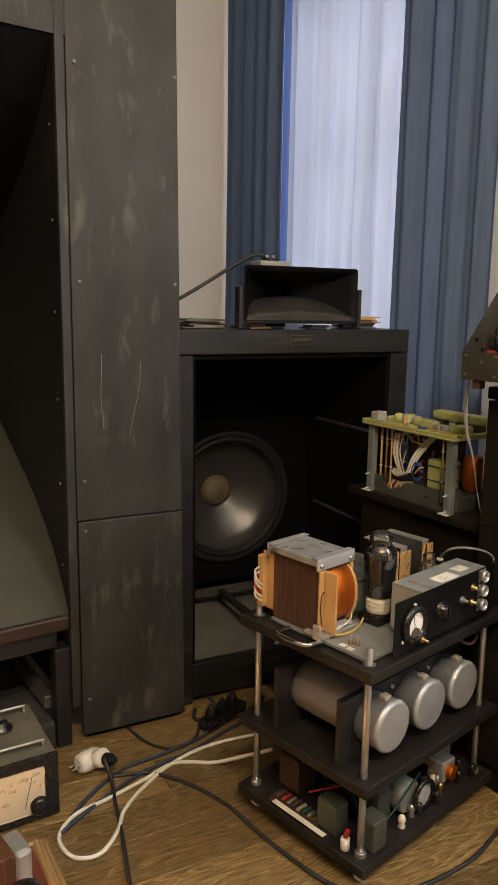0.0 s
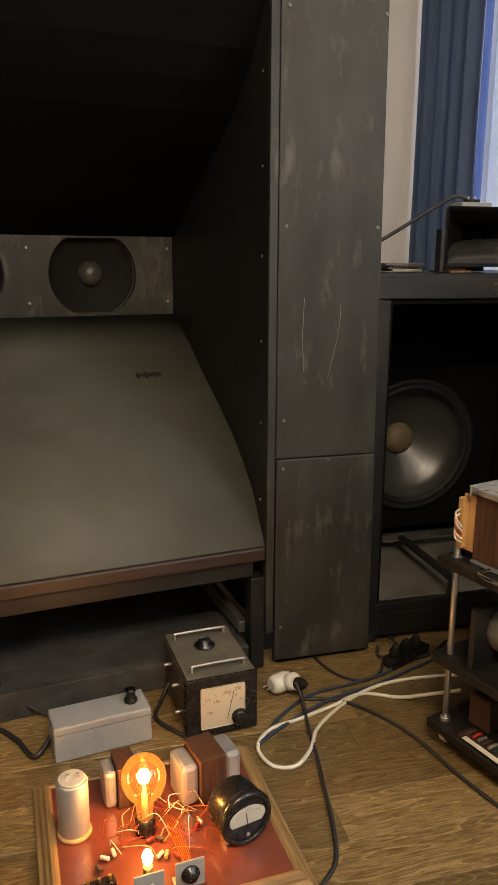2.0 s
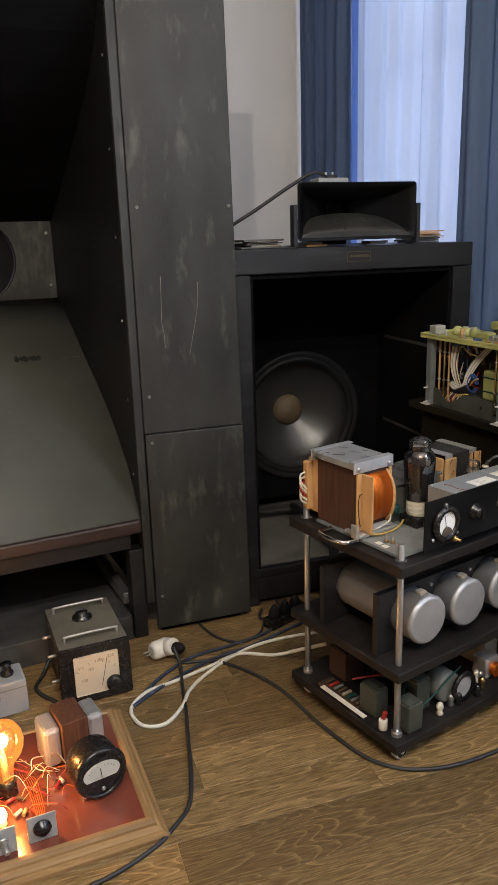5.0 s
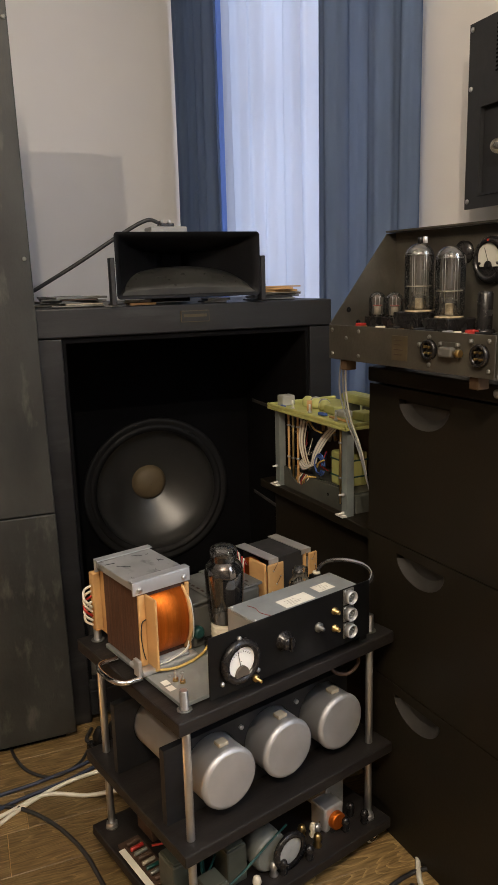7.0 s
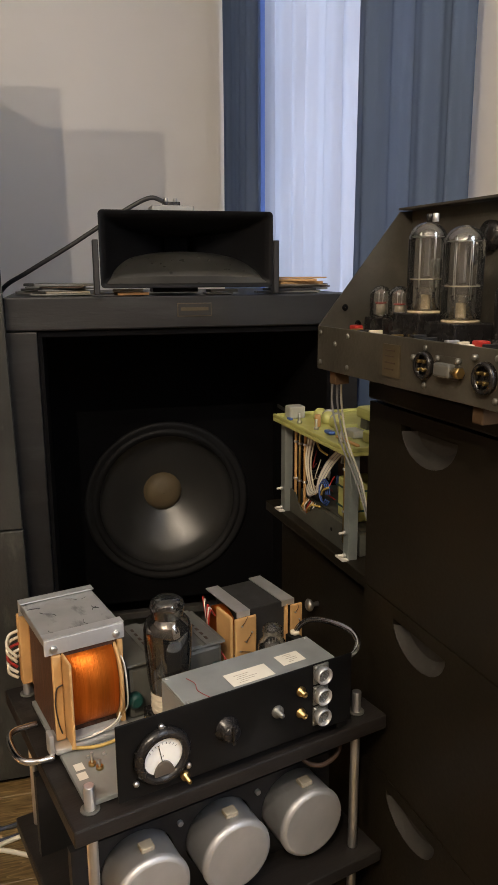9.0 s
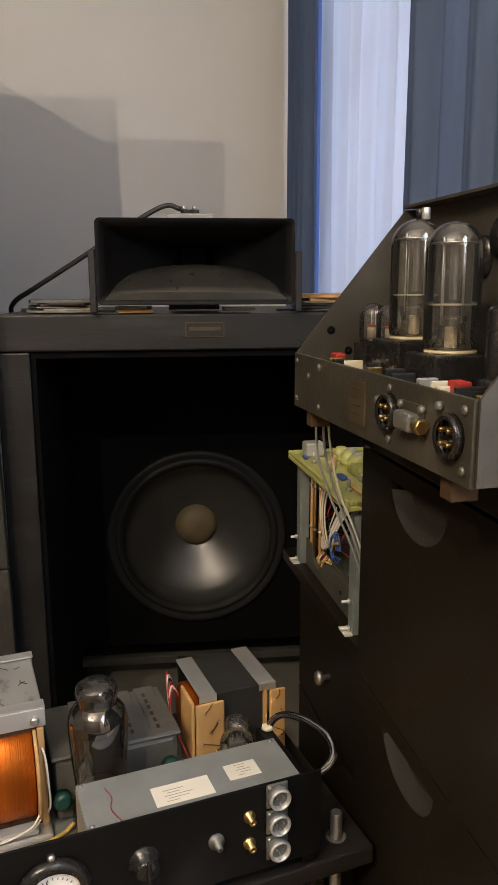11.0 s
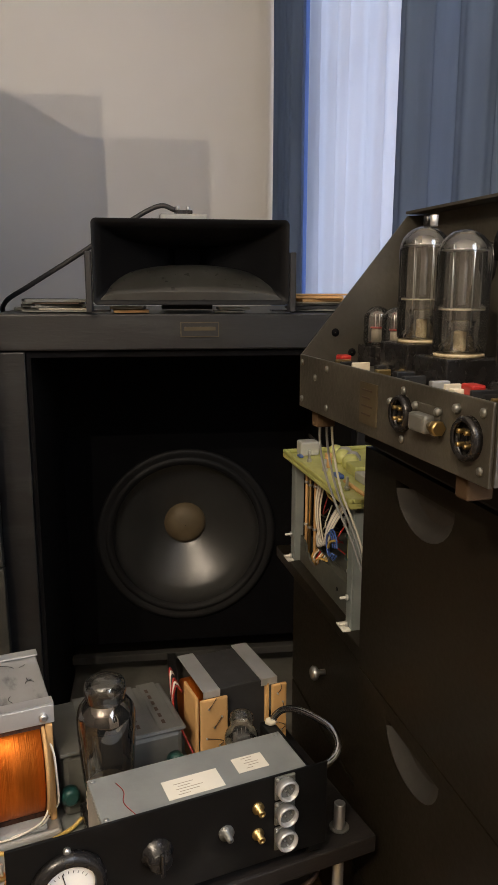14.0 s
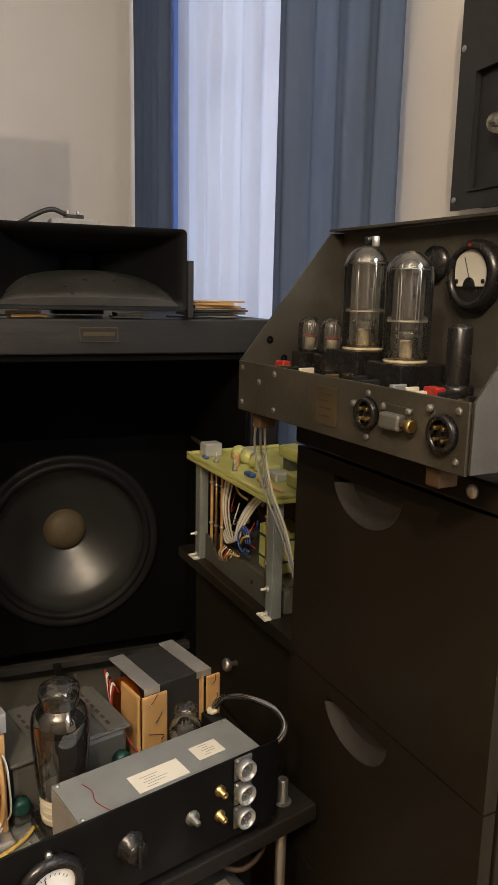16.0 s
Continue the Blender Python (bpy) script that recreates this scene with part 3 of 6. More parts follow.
def wing(x, rz, wide):
    g = thing("wing_panel", "tall grey painted board with scuffs, screwed beside the horn mouth", "panel", pose(x[0], x[1], 0, 0, 0, rz), "wing panels of the horn")
    ub = mbox(0, wide, 0, 0.022, 0.684, 2.2, bevel=0.003)
    lb = mbox(0.002, wide + 0.001, -0.001, 0.022, 0.02, 0.681, bevel=0.003)
    for bm in (ub, lb):
        for v in bm.verts:
            if v.co.x > wide * 0.5:
                v.co.x += 0.008 - 0.011 * v.co.z
    upper = part("upper_board", ub, COLUMN, g)
    part("lower_board", lb, COLUMN, g)
    if rz < 5:
        for pts in (((0.079, 1.155), (0.077, 1.09), (0.075, 1.025), (0.080, 0.985), (0.081, 0.945)), ((0.191, 1.134), (0.189, 1.085), (0.182, 1.036), (0.168, 0.975), (0.156, 0.92))):
            part("scrape", hose(B(), [(x_, 0.0002, z_) for x_, z_ in pts], 0.0008, 5, 4), SCRAPE, upper, "thin pale scrape in the paint")
    part("plinth", mbox(0.02, wide - 0.02, 0.024, 0.05, 0.0, 0.1), INNER, g)
    for z in (0.135, 0.654, 0.80, 1.35, 1.9):
        for xs in (0.022, wide - 0.022)[: 1 if z < 1.0 else 2]:
            part("screw", lathe(B(), [(0.0055, 0), (0.0055, 0.002), (0.003, 0.003)], pose(xs, -0.0015, z, 90, 0, 0), 10), GREYD, g)
    return g


wing((0.590, 2.055), 0.6, 0.317)
wing((-0.93, 1.87), 7.7, 0.34)

# ---- woofer cabinet ----
CX0, CX1, CY0, CY1, CZ = 0.897, 1.775, 2.118, 2.86, 1.222
cab = thing("woofer_cabinet", "large black stained cabinet with an open front and a big woofer", "loudspeaker", pose(0, 0, 0))
FR = 0.072
part("top_panel", mbox(CX0, CX1, CY0, CY1, CZ - 0.078, CZ, bevel=0.004), CABBLACK, cab)
part("side_panel", mbox(CX0, CX0 + FR, CY0 + 0.002, CY1, 0.0, CZ - 0.08, bevel=0.003), CABBLACK, cab)
part("side_panel", mbox(CX1 - FR, CX1, CY0 + 0.002, CY1, 0.0, CZ - 0.08, bevel=0.003), CABBLACK, cab)
part("bottom_panel", mbox(CX0 + FR + 0.001, CX1 - FR - 0.001, CY0 + 0.004, CY1, 0.02, 0.10, bevel=0.003), CABBLACK, cab)
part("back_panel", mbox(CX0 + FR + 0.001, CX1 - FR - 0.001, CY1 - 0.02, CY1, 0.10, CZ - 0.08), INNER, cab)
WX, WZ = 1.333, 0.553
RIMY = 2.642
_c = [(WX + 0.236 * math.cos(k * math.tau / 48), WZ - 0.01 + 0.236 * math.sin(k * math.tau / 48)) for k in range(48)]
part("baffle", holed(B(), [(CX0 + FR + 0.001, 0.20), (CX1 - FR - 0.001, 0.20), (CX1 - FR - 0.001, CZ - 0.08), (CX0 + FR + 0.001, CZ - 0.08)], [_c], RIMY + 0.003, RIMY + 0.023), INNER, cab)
part("baffle_batten", mbox(CX0 + FR + 0.012, CX1 - FR - 0.012, 2.585, 2.612, 0.165, 0.188, bevel=0.003), DUSTD, cab)
part("floor_board", mbox(CX0 + FR + 0.012, CX1 - FR - 0.012, 2.215, 2.83, 0.1005, 0.106), DUST, cab, "dusty grey inner floor")
part("front_rail", mbox(CX0 + FR + 0.001, CX1 - FR - 0.001, 2.125, 2.15, 0.10, 0.135, bevel=0.003), BLACK, cab)
# Thin boards added in near-black to deepen the shade inside the cabinet.
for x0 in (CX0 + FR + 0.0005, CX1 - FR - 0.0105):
    part("shade_lining", mbox(x0, x0 + 0.010, CY0 + 0.012, RIMY, 0.1065, CZ - 0.0935), INNER, cab)
part("top_shade_lining", mbox(CX0 + FR + 0.001, CX1 - FR - 0.001, CY0 + 0.012, RIMY, CZ - 0.093, CZ - 0.0795), INNER, cab)
part("brace", mbox(1.264, 1.288, 2.155, 2.584, 0.166, 0.187, bevel=0.002), BLACK, cab)
part("brace_foot", mbox(1.262, 1.290, 2.155, 2.18, 0.1065, 0.1655), BLACK, cab)
_m = pose(WX, RIMY, WZ - 0.012, 90, 0, 0) @ Matrix.Diagonal((1.14, 1.14, 1, 1))
for z in (0.852, 0.506):
    part("cleat", mbox(1.690, 1.7365, 2.16, 2.585, z - 0.004, z + 0.008, bevel=0.002), DUSTD, cab, "dusty board edge inside the cabinet")
woofer = part("basket_rim", lathe(B(), [(0.212, 0.0), (0.236, 0.0), (0.236, 0.006), (0.229, 0.011), (0.222, 0.008), (0.212, 0.006)], _m, 64, False), RUBBER, cab)
part("surround", lathe(B(), [(0.216, 0.004), (0.211, 0.010), (0.204, 0.011), (0.197, 0.004), (0.193, -0.002)], _m, 64, False), RUBBER, cab)
part("cone", lathe(B(), [(0.194, -0.001), (0.192, -0.020), (0.182, -0.044), (0.165, -0.062), (0.14, -0.082), (0.11, -0.1015), (0.08, -0.1185), (0.058, -0.130), (0.05, -0.135)], _m, 64, False), CONE, cab, "dark doped paper cone with a satin sheen")
part("dust_cap", lathe(B(), [(0.058, -0.130), (0.054, -0.117), (0.043, -0.105), (0.026, -0.097), (0.001, -0.094)], _m, 32, False), CAP, cab, "brown domed dust cap")
_b = B()
box(_b, 1.300, 1.384, CY0 - 0.003, CY0 - 0.0005, 1.172, 1.204)
badge = part("nameplate", _b, BRONZE, cab, "small dark plate with a brass edge")
part("plate_face", mbox(1.302, 1.382, CY0 - 0.0045, CY0 - 0.0035, 1.174, 1.202), BLACK, badge)
part("plate_bar", mbox(1.308, 1.376, CY0 - 0.0056, CY0 - 0.0048, 1.186, 1.194), BRONZE, badge)

# ---- small horn on the cabinet ----
sh = thing("mid_horn", "black cast rectangular horn standing on its bracket", "loudspeaker", pose(1.326, 2.09, 1.226))
_h = B()


def ring_rect(y, w, h, zc, n=7):
    """A rounded rectangle in x and z at depth y."""
    pts, r = [], min(w, h) * 0.06
    for cx, cz, a0 in ((w / 2 - r, h / 2 - r, 0), (-w / 2 + r, h / 2 - r, 90), (-w / 2 + r, -h / 2 + r, 180), (w / 2 - r, -h / 2 + r, 270)):
        for k in range(n):
            a = radians(a0 + 90 * k / (n - 1))
            pts.append((cx + r * math.cos(a), y, zc + cz + r * math.sin(a)))
    return pts


_rings = [ring_rect(y, w, h, z) for y, w, h, z in (
    (0.0, 0.414, 0.176, 0.103), (0.0, 0.398, 0.160, 0.103), (0.02, 0.375, 0.135, 0.106), (0.06, 0.315, 0.095, 0.11), (0.11, 0.22, 0.062, 0.115), (0.16, 0.11, 0.045, 0.12), (0.20, 0.05, 0.04, 0.12),
    (0.205, 0.07, 0.06, 0.12), (0.16, 0.15, 0.07, 0.12), (0.11, 0.26, 0.09, 0.117), (0.06, 0.35, 0.125, 0.112), (0.02, 0.40, 0.165, 0.105), (0.0, 0.414, 0.176, 0.103))]
_v = [[_h.verts.new(p) for p in r] for r in _rings]
for a, b in zip(_v, _v[1:]):
    for k in range(len(a)):
        _h.faces.new((a[k], a[(k + 1) % len(a)], b[(k + 1) % len(a)], b[k])).smooth = True
part("bell", _h, HORNB, sh)
_t = B()
_n = 24
_g = []
for j in range(8):
    s = j / 7
    row = []
    for i in range(_n + 1):
        u = -1 + 2 * i / _n
        wide = 0.197 * (1 - 0.12 * s)
        rise = 0.078 * math.sqrt(max(0, 1 - u * u)) ** 0.55 * math.sin(0.25 + s * 1.32)
        row.append(_t.verts.new((u * wide, 0.003 + 0.10 * s, 0.023 + rise)))
    _g.append(row)
for a, b in zip(_g, _g[1:]):
    for i in range(_n):
        _t.faces.new((a[i], a[i + 1], b[i + 1], b[i])).smooth = True
_front = [_t.verts.new((v.co.x, v.co.y, 0.018)) for v in _g[0]]
for i in range(_n):
    _t.faces.new((_front[i], _front[i + 1], _g[0][i + 1], _g[0][i]))
# Near-black block added so that the open throat stays dark.
part("throat_shade", mbox(-0.03, 0.03, 0.19, 0.196, 0.098, 0.142), INNER, sh)
part("lower_lobe", _t, LOBE, sh, "rounded lobe inside the horn mouth")
for sx in (-1, 1):
    part("bracket", mbox(min(sx * 0.209, sx * 0.222), max(sx * 0.209, sx * 0.222), -0.004, 0.03, 0.0, 0.125, bevel=0.002), BLACK, sh)
    part("bracket_foot", mbox(min(sx * 0.175, sx * 0.222), max(sx * 0.175, sx * 0.222), 0.032, 0.06, 0.0, 0.004), BLACK, sh)
part("compression_driver", lathe(B(), [(0.03, 0), (0.062, 0.004), (0.066, 0.012), (0.066, 0.06), (0.058, 0.068), (0.02, 0.07)], pose(0, 0.21, 0.12, -90, 0, 0), 32), GREYD, sh)
part("support_block", mbox(-0.06, 0.06, 0.215, 0.285, 0.0, 0.05), BLACK, sh)
_d = thing("line_transformer", "flat grey metal transformer lying on the horn", "transformer", pose(1.318, 2.30, 1.226 + 0.187))
part("case", mbox(-0.055, 0.055, -0.04, 0.04, 0.0, 0.030, bevel=0.004), GREYP, _d)
part("terminal_plate", mbox(-0.02, 0.022, -0.02, 0.02, 0.031, 0.040, bevel=0.002), BAKELITE, _d)
for x in (-0.012, 0.012):
    part("terminal", rod(B(), (x, 0, 0.040), (x, 0, 0.050), 0.005, 10), STEEL, _d)
tagged(obj("speaker_cable", hose(B(), [(1.30, 2.30, 1.455), (1.26, 2.30, 1.462), (1.18, 2.31, 1.42), (1.06, 2.33, 1.345), (0.95, 2.36, 1.280), (0.885, 2.40, 1.240), (0.862, 2.5, 1.19), (0.845, 2.6, 1.05), (0.84, 2.65, 0.6)], 0.006), CABLEB), "thick black cable from the horn driver", "cable")


def plates_pile(x, y, n, seed, wide):
    rnd = random.Random(seed)
    z = CZ + 0.002
    for k in range(n):
        t = rnd.uniform(0.003, 0.007)
        w, d = wide * rnd.uniform(0.6, 1), 0.09 * rnd.uniform(0.6, 1)
        m = pose(x + rnd.uniform(-0.012, 0.012), y + rnd.uniform(-0.012, 0.012), z, 0, 0, rnd.uniform(-12, 12))
        o = obj("steel_plate", mbox(-w / 2, w / 2, -d / 2, d / 2, 0, t, bevel=0.0008), rnd.choice((GREYSTEEL, CARDBROWN, GREYD, BOBBIN, BLACKCORE, GREYSTEEL, TABC)))
        o.matrix_world = m
        tagged(o, "thin loose transformer plates lying on the cabinet", "plate", "plates on the cabinet")
        z += t + 0.0008


plates_pile(1.035, 2.22, 6, 1, 0.15)
plates_pile(0.99, 2.34, 4, 2, 0.13)
plates_pile(1.63, 2.24, 7, 3, 0.16)
plates_pile(1.70, 2.34, 4, 4, 0.12)
plates_pile(1.20, 2.17, 2, 6, 0.08)
plates_pile(1.42, 2.16, 2, 7, 0.10)

# ---- drawer tower ----
RZ = -84.3
tower = thing("drawer_tower", "tall black-brown drawer cabinet with half-moon finger pulls", "cabinet", pose(1.527, 1.462, 0, 0, 0, RZ))
TW, TD, TH = 0.425, 0.435, 1.098
part("carcass", mbox(0, TW, 0.02, TD, 0.0, 1.064, bevel=0.002), DRAWER, tower)
part("top", mbox(-0.004, TW + 0.004, -0.004, TD, 1.066, TH, bevel=0.004), DRAWER, tower)


def moon(cx, z, w, drop, seg=16):
    return [(cx - w / 2, z)] + [(cx - w / 2 * math.cos(math.pi * k / seg), z - drop * math.sin(math.pi * k / seg)) for k in range(1, seg)] + [(cx + w / 2, z)]


for z0, z1 in ((0.732, 1.062), (0.402, 0.729), (0.072, 0.399)):
    mo = moon(0.177, z1 - 0.022, 0.152, 0.054)
    dr = part("drawer", holed(B(), [(0.001, z0), (TW - 0.001, z0), (TW - 0.001, z1), (0.001, z1)], [mo], -0.002, 0.016), DRAWER, tower)
    _s = B()
    a = [_s.verts.new((x, -0.001, z)) for x, z in mo[1:-1]]
    b = [_s.verts.new((0.177 + (x - 0.177) * 0.72, 0.0155, z1 - 0.024 + (z - z1 + 0.022) * 0.6)) for x, z in mo[1:-1]]
    for k in range(len(a) - 1):
        _s.faces.new((a[k], a[k + 1], b[k + 1], b[k])).smooth = True
    _s.faces.new(b)
    part("finger_pull", _s, PULL, dr, "dished half-moon finger pull")
part("plinth", mbox(0.01, TW - 0.01, 0.006, 0.019, 0.0, 0.07), DRAWER, tower)
part("bolt", lathe(B(), [(0.008, 0), (0.008, 0.004), (0.004, 0.006)], pose(0.372, -0.004, 1.084, 90, 0, 0), 12), ALU, tower)

# ---- low cabinet ----
low = thing("low_cabinet", "low black-brown cabinet with a small metal knob", "cabinet", pose(1.505, 2.056, 0, 0, 0, RZ))
part("carcass", mbox(0.03, 0.57, 0.05, 0.39, 0.0, 0.682), DRAWER, low)
part("top", mbox(0, 0.575, 0, 0.40, 0.684, 0.708, bevel=0.002), DRAWER, low)
for z0, z1 in ((0.40, 0.68), (0.07, 0.395)):
    d = part("door", mbox(0.034, 0.566, 0.031, 0.048, z0, z1, bevel=0.002), DRAWER, low)
    if z0 > 0.3:
        part("knob", lathe(B(), [(0.006, 0), (0.005, 0.012), (0.013, 0.018), (0.015, 0.024), (0.011, 0.029), (0.002, 0.03)], pose(0.256, 0.031, 0.53, 90, 0, 0), 18), STEEL, d, "round metal knob")

# ---- open wired chassis ----
G = pose(1.523, 1.984, 0.708, 0, 0, -84.8)
ch = thing("wired_chassis", "open amplifier chassis with a yellow-green top board and bundles of wires", "amplifier", G)
CL, CD, CH = 0.372, 0.20, 0.232
part("base_tray", mbox(0.012, CL - 0.012, 0.030, CD, 0.0, 0.046, bevel=0.003), TRAYG, ch)
_wave = [(0.016, 0.0), (CL - 0.026, 0.0), (CL - 0.026, 0.058), (0.22, 0.058), (0.17, 0.052), (0.145, 0.034), (0.12, 0.020), (0.095, 0.022), (0.07, 0.036), (0.05, 0.054), (0.016, 0.058)]
part("front_skirt", prism(B(), _wave, 0.014, 0.019, "y"), TRAYG, ch, "dark green sheet skirt with a scooped cut-out")
part("deck", mbox(0.016, CL - 0.026, 0.040, CD - 0.004, 0.0465, 0.050), TRAYG, ch)
for x, z in ((0.26, 0.030), (0.325, 0.022)):
    part("skirt_hole", lathe(B(), [(0.004, 0), (0.004, 0.0006), (0.001, 0.0006)], pose(x, 0.0138, z, 90, 0, 0), 12, False), INNER, ch)
for x in (0.004, CL - 0.028):
    for y in (0.0, CD - 0.012):
        p = part("post", mbox(x, x + 0.024, y, y + 0.003, 0.0, CH - 0.014, bevel=0.0006), CHANNEL, ch, "bare zinc channel post")
        part("flange", mbox(x, x + 0.003, y + 0.0032, y + 0.020, 0.0, CH - 0.014, bevel=0.0006), CHANNEL, p)
        part("flange", mbox(x + 0.021, x + 0.024, y + 0.0032, y + 0.020, 0.0, CH - 0.014, bevel=0.0006), CHANNEL, p)
        for z in (0.004, 0.052):
            part("bolt", rod(B(), (x + 0.012, y - 0.001, z + 0.004), (x + 0.012, y - 0.016 if y < 0.1 else y - 0.004, z + 0.004), 0.0026, 8), PLASTIC, p)
            part("bolt_nut", rod(B(), (x + 0.012, y - 0.0012, z + 0.004), (x + 0.012, y - 0.006, z + 0.004), 0.0055, 6), ALU, p)
        part("foot", mbox(x - 0.008, x + 0.026, y - 0.014, y - 0.0002, 0.0, 0.003), PLASTIC, p)
part("top_board", mbox(-0.012, CL + 0.012, -0.016, CD + 0.01, CH - 0.013, CH - 0.004, bevel=0.002), PCB, ch, "yellow-green lacquered board")
for x0, x1, y0, y1 in ((-0.012, CL + 0.012, -0.016, -0.008), (-0.012, -0.004, -0.0075, CD + 0.01), (CL + 0.004, CL + 0.012, -0.0075, CD + 0.01)):
    part("board_rim", mbox(x0, x1, y0, y1, CH - 0.0038, CH + 0.004, bevel=0.002), PCB, ch)
_rnd = random.Random(11)
part("white_block", mbox(0.000, 0.034, 0.010, 0.050, CH - 0.0036, CH + 0.026, bevel=0.004), BUBBLE, ch, "cloudy plastic block")
for k in range(5):
    part("cloudy_cover", lathe(B(), [(0.014, 0.0), (0.017, 0.004), (0.016, 0.018), (0.009, 0.026), (0.001, 0.028)], pose(0.062 + 0.022 * k, 0.075 + 0.012 * (k % 2), CH - 0.0036), 18), BUBBLE if k % 2 else PCB, ch)
for x, y in ((0.085, 0.012), (0.165, 0.018), (0.30, 0.012)):
    st_ = part("stud", rod(B(), (x, y, CH - 0.0036), (x, y, CH + 0.020), 0.0028, 8), STEEL, ch)
    part("stud_nut", rod(B(), (x, y, CH - 0.0035), (x, y, CH + 0.003), 0.0055, 6), STEEL, st_)
part("copper_coil", lathe(B(), [(0.006, 0.0), (0.007, 0.002), (0.007, 0.026), (0.006, 0.028)], pose(0.135, 0.035, CH - 0.0036), 18), BOBBIN, ch)
for x, w, y, d, z, m_ in ((0.175, 0.05, 0.055, 0.035, 0.020, PCB), (0.235, 0.045, 0.05, 0.03, 0.016, BUBBLE), (0.20, 0.03, 0.02, 0.014, 0.008, BLUEP), (0.03, 0.02, 0.002, 0.010, 0.006, BLUEP), (0.25, 0.10, 0.022, 0.008, 0.006, BOBBIN), (0.30, 0.05, 0.06, 0.04, 0.022, PCB)):
    part("top_component", mbox(x, x + w, y, y + d, CH - 0.0036, CH - 0.0036 + z, bevel=0.003), m_, ch)
part("ridge", mbox(0.17, 0.36, 0.11, 0.155, CH + 0.0195, CH + 0.046, bevel=0.008), PCB, ch)
for x in (0.18, 0.26, 0.325):
    part("ridge_post", mbox(x, x + 0.03, 0.118, 0.148, CH - 0.0036, CH + 0.019, bevel=0.002), GREYSTEEL, ch)
part("green_can", mbox(0.232, 0.300, 0.040, 0.11, 0.0505, 0.140, bevel=0.006), PCB, ch)
for z in (0.075, 0.118):
    part("can_band", mbox(0.2305, 0.3015, 0.0385, 0.1115, z, z + 0.004), GREEN, ch)
# Stands for a glowing glass tube; its orange glow is given as copper colour.
part("orange_tube", lathe(B(), [(0.026, 0), (0.028, 0.003), (0.028, 0.10), (0.026, 0.105)], pose(0.33, 0.13, 0.051), 28), COPPER, ch)
for x, y, m_ in ((0.048, 0.020, BOBBIN), (0.072, 0.020, BRASS), (0.088, 0.026, BOBBIN), (0.318, 0.014, BRASS)):
    b_ = part("standoff", rod(B(), (x, y, 0.0505 if y > 0.03 else 0.020), (x, y, CH - 0.0135), 0.0034, 10), m_, ch)
    for z in (0.085, 0.175):
        part("collar", rod(B(), (x, y, z), (x, y, z + 0.005), 0.0058, 8), STEEL, b_)
part("rear_board", mbox(0.06, 0.30, 0.125, 0.128, 0.0505, CH - 0.014), CARDBROWN, ch)
for k in range(18):
    x, z = _rnd.uniform(0.06, 0.22), _rnd.uniform(0.07, 0.19)
    part("resistor", rod(B(), (x, 0.10, z), (x + _rnd.uniform(-0.012, 0.012), 0.10, z + 0.022), 0.0045, 8), _rnd.choice((BOBBIN, RED, CARDBROWN, GREYP, IVORY, BLUEP)), ch)
# a fan of white leads bending from the deck up under the board
for k in range(10):
    o = 0.0045 * k
    part("wire", hose(B(), [(0.085 + 0.4 * o, 0.030, 0.075 + 0.3 * o), (0.125 + 0.5 * o, 0.020, 0.066 + 0.4 * o), (0.165 + 0.55 * o, 0.018, 0.085 + 0.2 * o), (0.178 + 0.6 * o, 0.022, 0.125), (0.195 + 0.7 * o, 0.035, 0.165), (0.22 + 0.6 * o, 0.06, 0.205)], 0.0021, 6, 7), CABLEW if k % 4 else GREYP, ch)
for k in range(8):
    part("wire", hose(B(), [(0.098 + 0.005 * k, 0.030, 0.20), (0.102 + 0.004 * k, 0.022, 0.15), (0.115 + 0.004 * k, 0.020, 0.11), (0.135 + 0.003 * k, 0.024, 0.075)], 0.0018, 6, 6), (IVORY, CABLEW, TABC, IVORY, CABLEW, TABC, CARDBROWN, IVORY)[k], ch)
for k in range(3):
    r_ = 0.018 + 0.003 * k
    part("blue_loop", hose(B(), [(0.212 + r_ * math.cos(q), 0.014 + 0.003 * k, 0.098 + 1.2 * r_ * math.sin(q)) for q in [j * math.tau / 12 for j in range(12)]], 0.0017, 6, 4), BLUEP, ch, "looped blue lead")
part("wire", hose(B(), [(0.21, 0.012, 0.092), (0.225, 0.010, 0.108), (0.245, 0.012, 0.118)], 0.0024, 6, 6), WYEL, ch)
part("wire", hose(B(), [(0.13, 0.030, 0.195), (0.16, 0.020, 0.205), (0.19, 0.016, 0.190), (0.225, 0.018, 0.185)], 0.0024, 6, 6), WYEL, ch)
part("wire", hose(B(), [(0.115, 0.024, 0.018), (0.135, 0.012, 0.036), (0.165, 0.010, 0.055), (0.20, 0.014, 0.062)], 0.0022, 6, 6), WYEL, ch)
for k in range(9):
    x = 0.078 + 0.009 * k
    part("wire", hose(B(), [(x, 0.028, 0.012), (x + 0.004, 0.021, 0.026 + 0.004 * (k % 3)), (x + 0.010, 0.030, 0.050)], 0.0016, 5, 5), (WYEL, BOBBIN, CABLEW, RED, IVORY, BOBBIN, CABLEW, WYEL, TABC)[k], ch)
for k in range(16):
    x, z = _rnd.uniform(0.04, 0.19), _rnd.uniform(0.09, 0.19)
    part("wire", hose(B(), [(x, 0.05, z), (x + _rnd.uniform(-0.02, 0.03), 0.030, z + _rnd.uniform(-0.02, 0.02)), (x + _rnd.uniform(-0.03, 0.05), 0.045, z + _rnd.uniform(-0.04, 0.04))], 0.0015, 5, 5), _rnd.choice((RED, CARDBROWN, TABC, IVORY, BOBBIN, CABLEB)), ch)
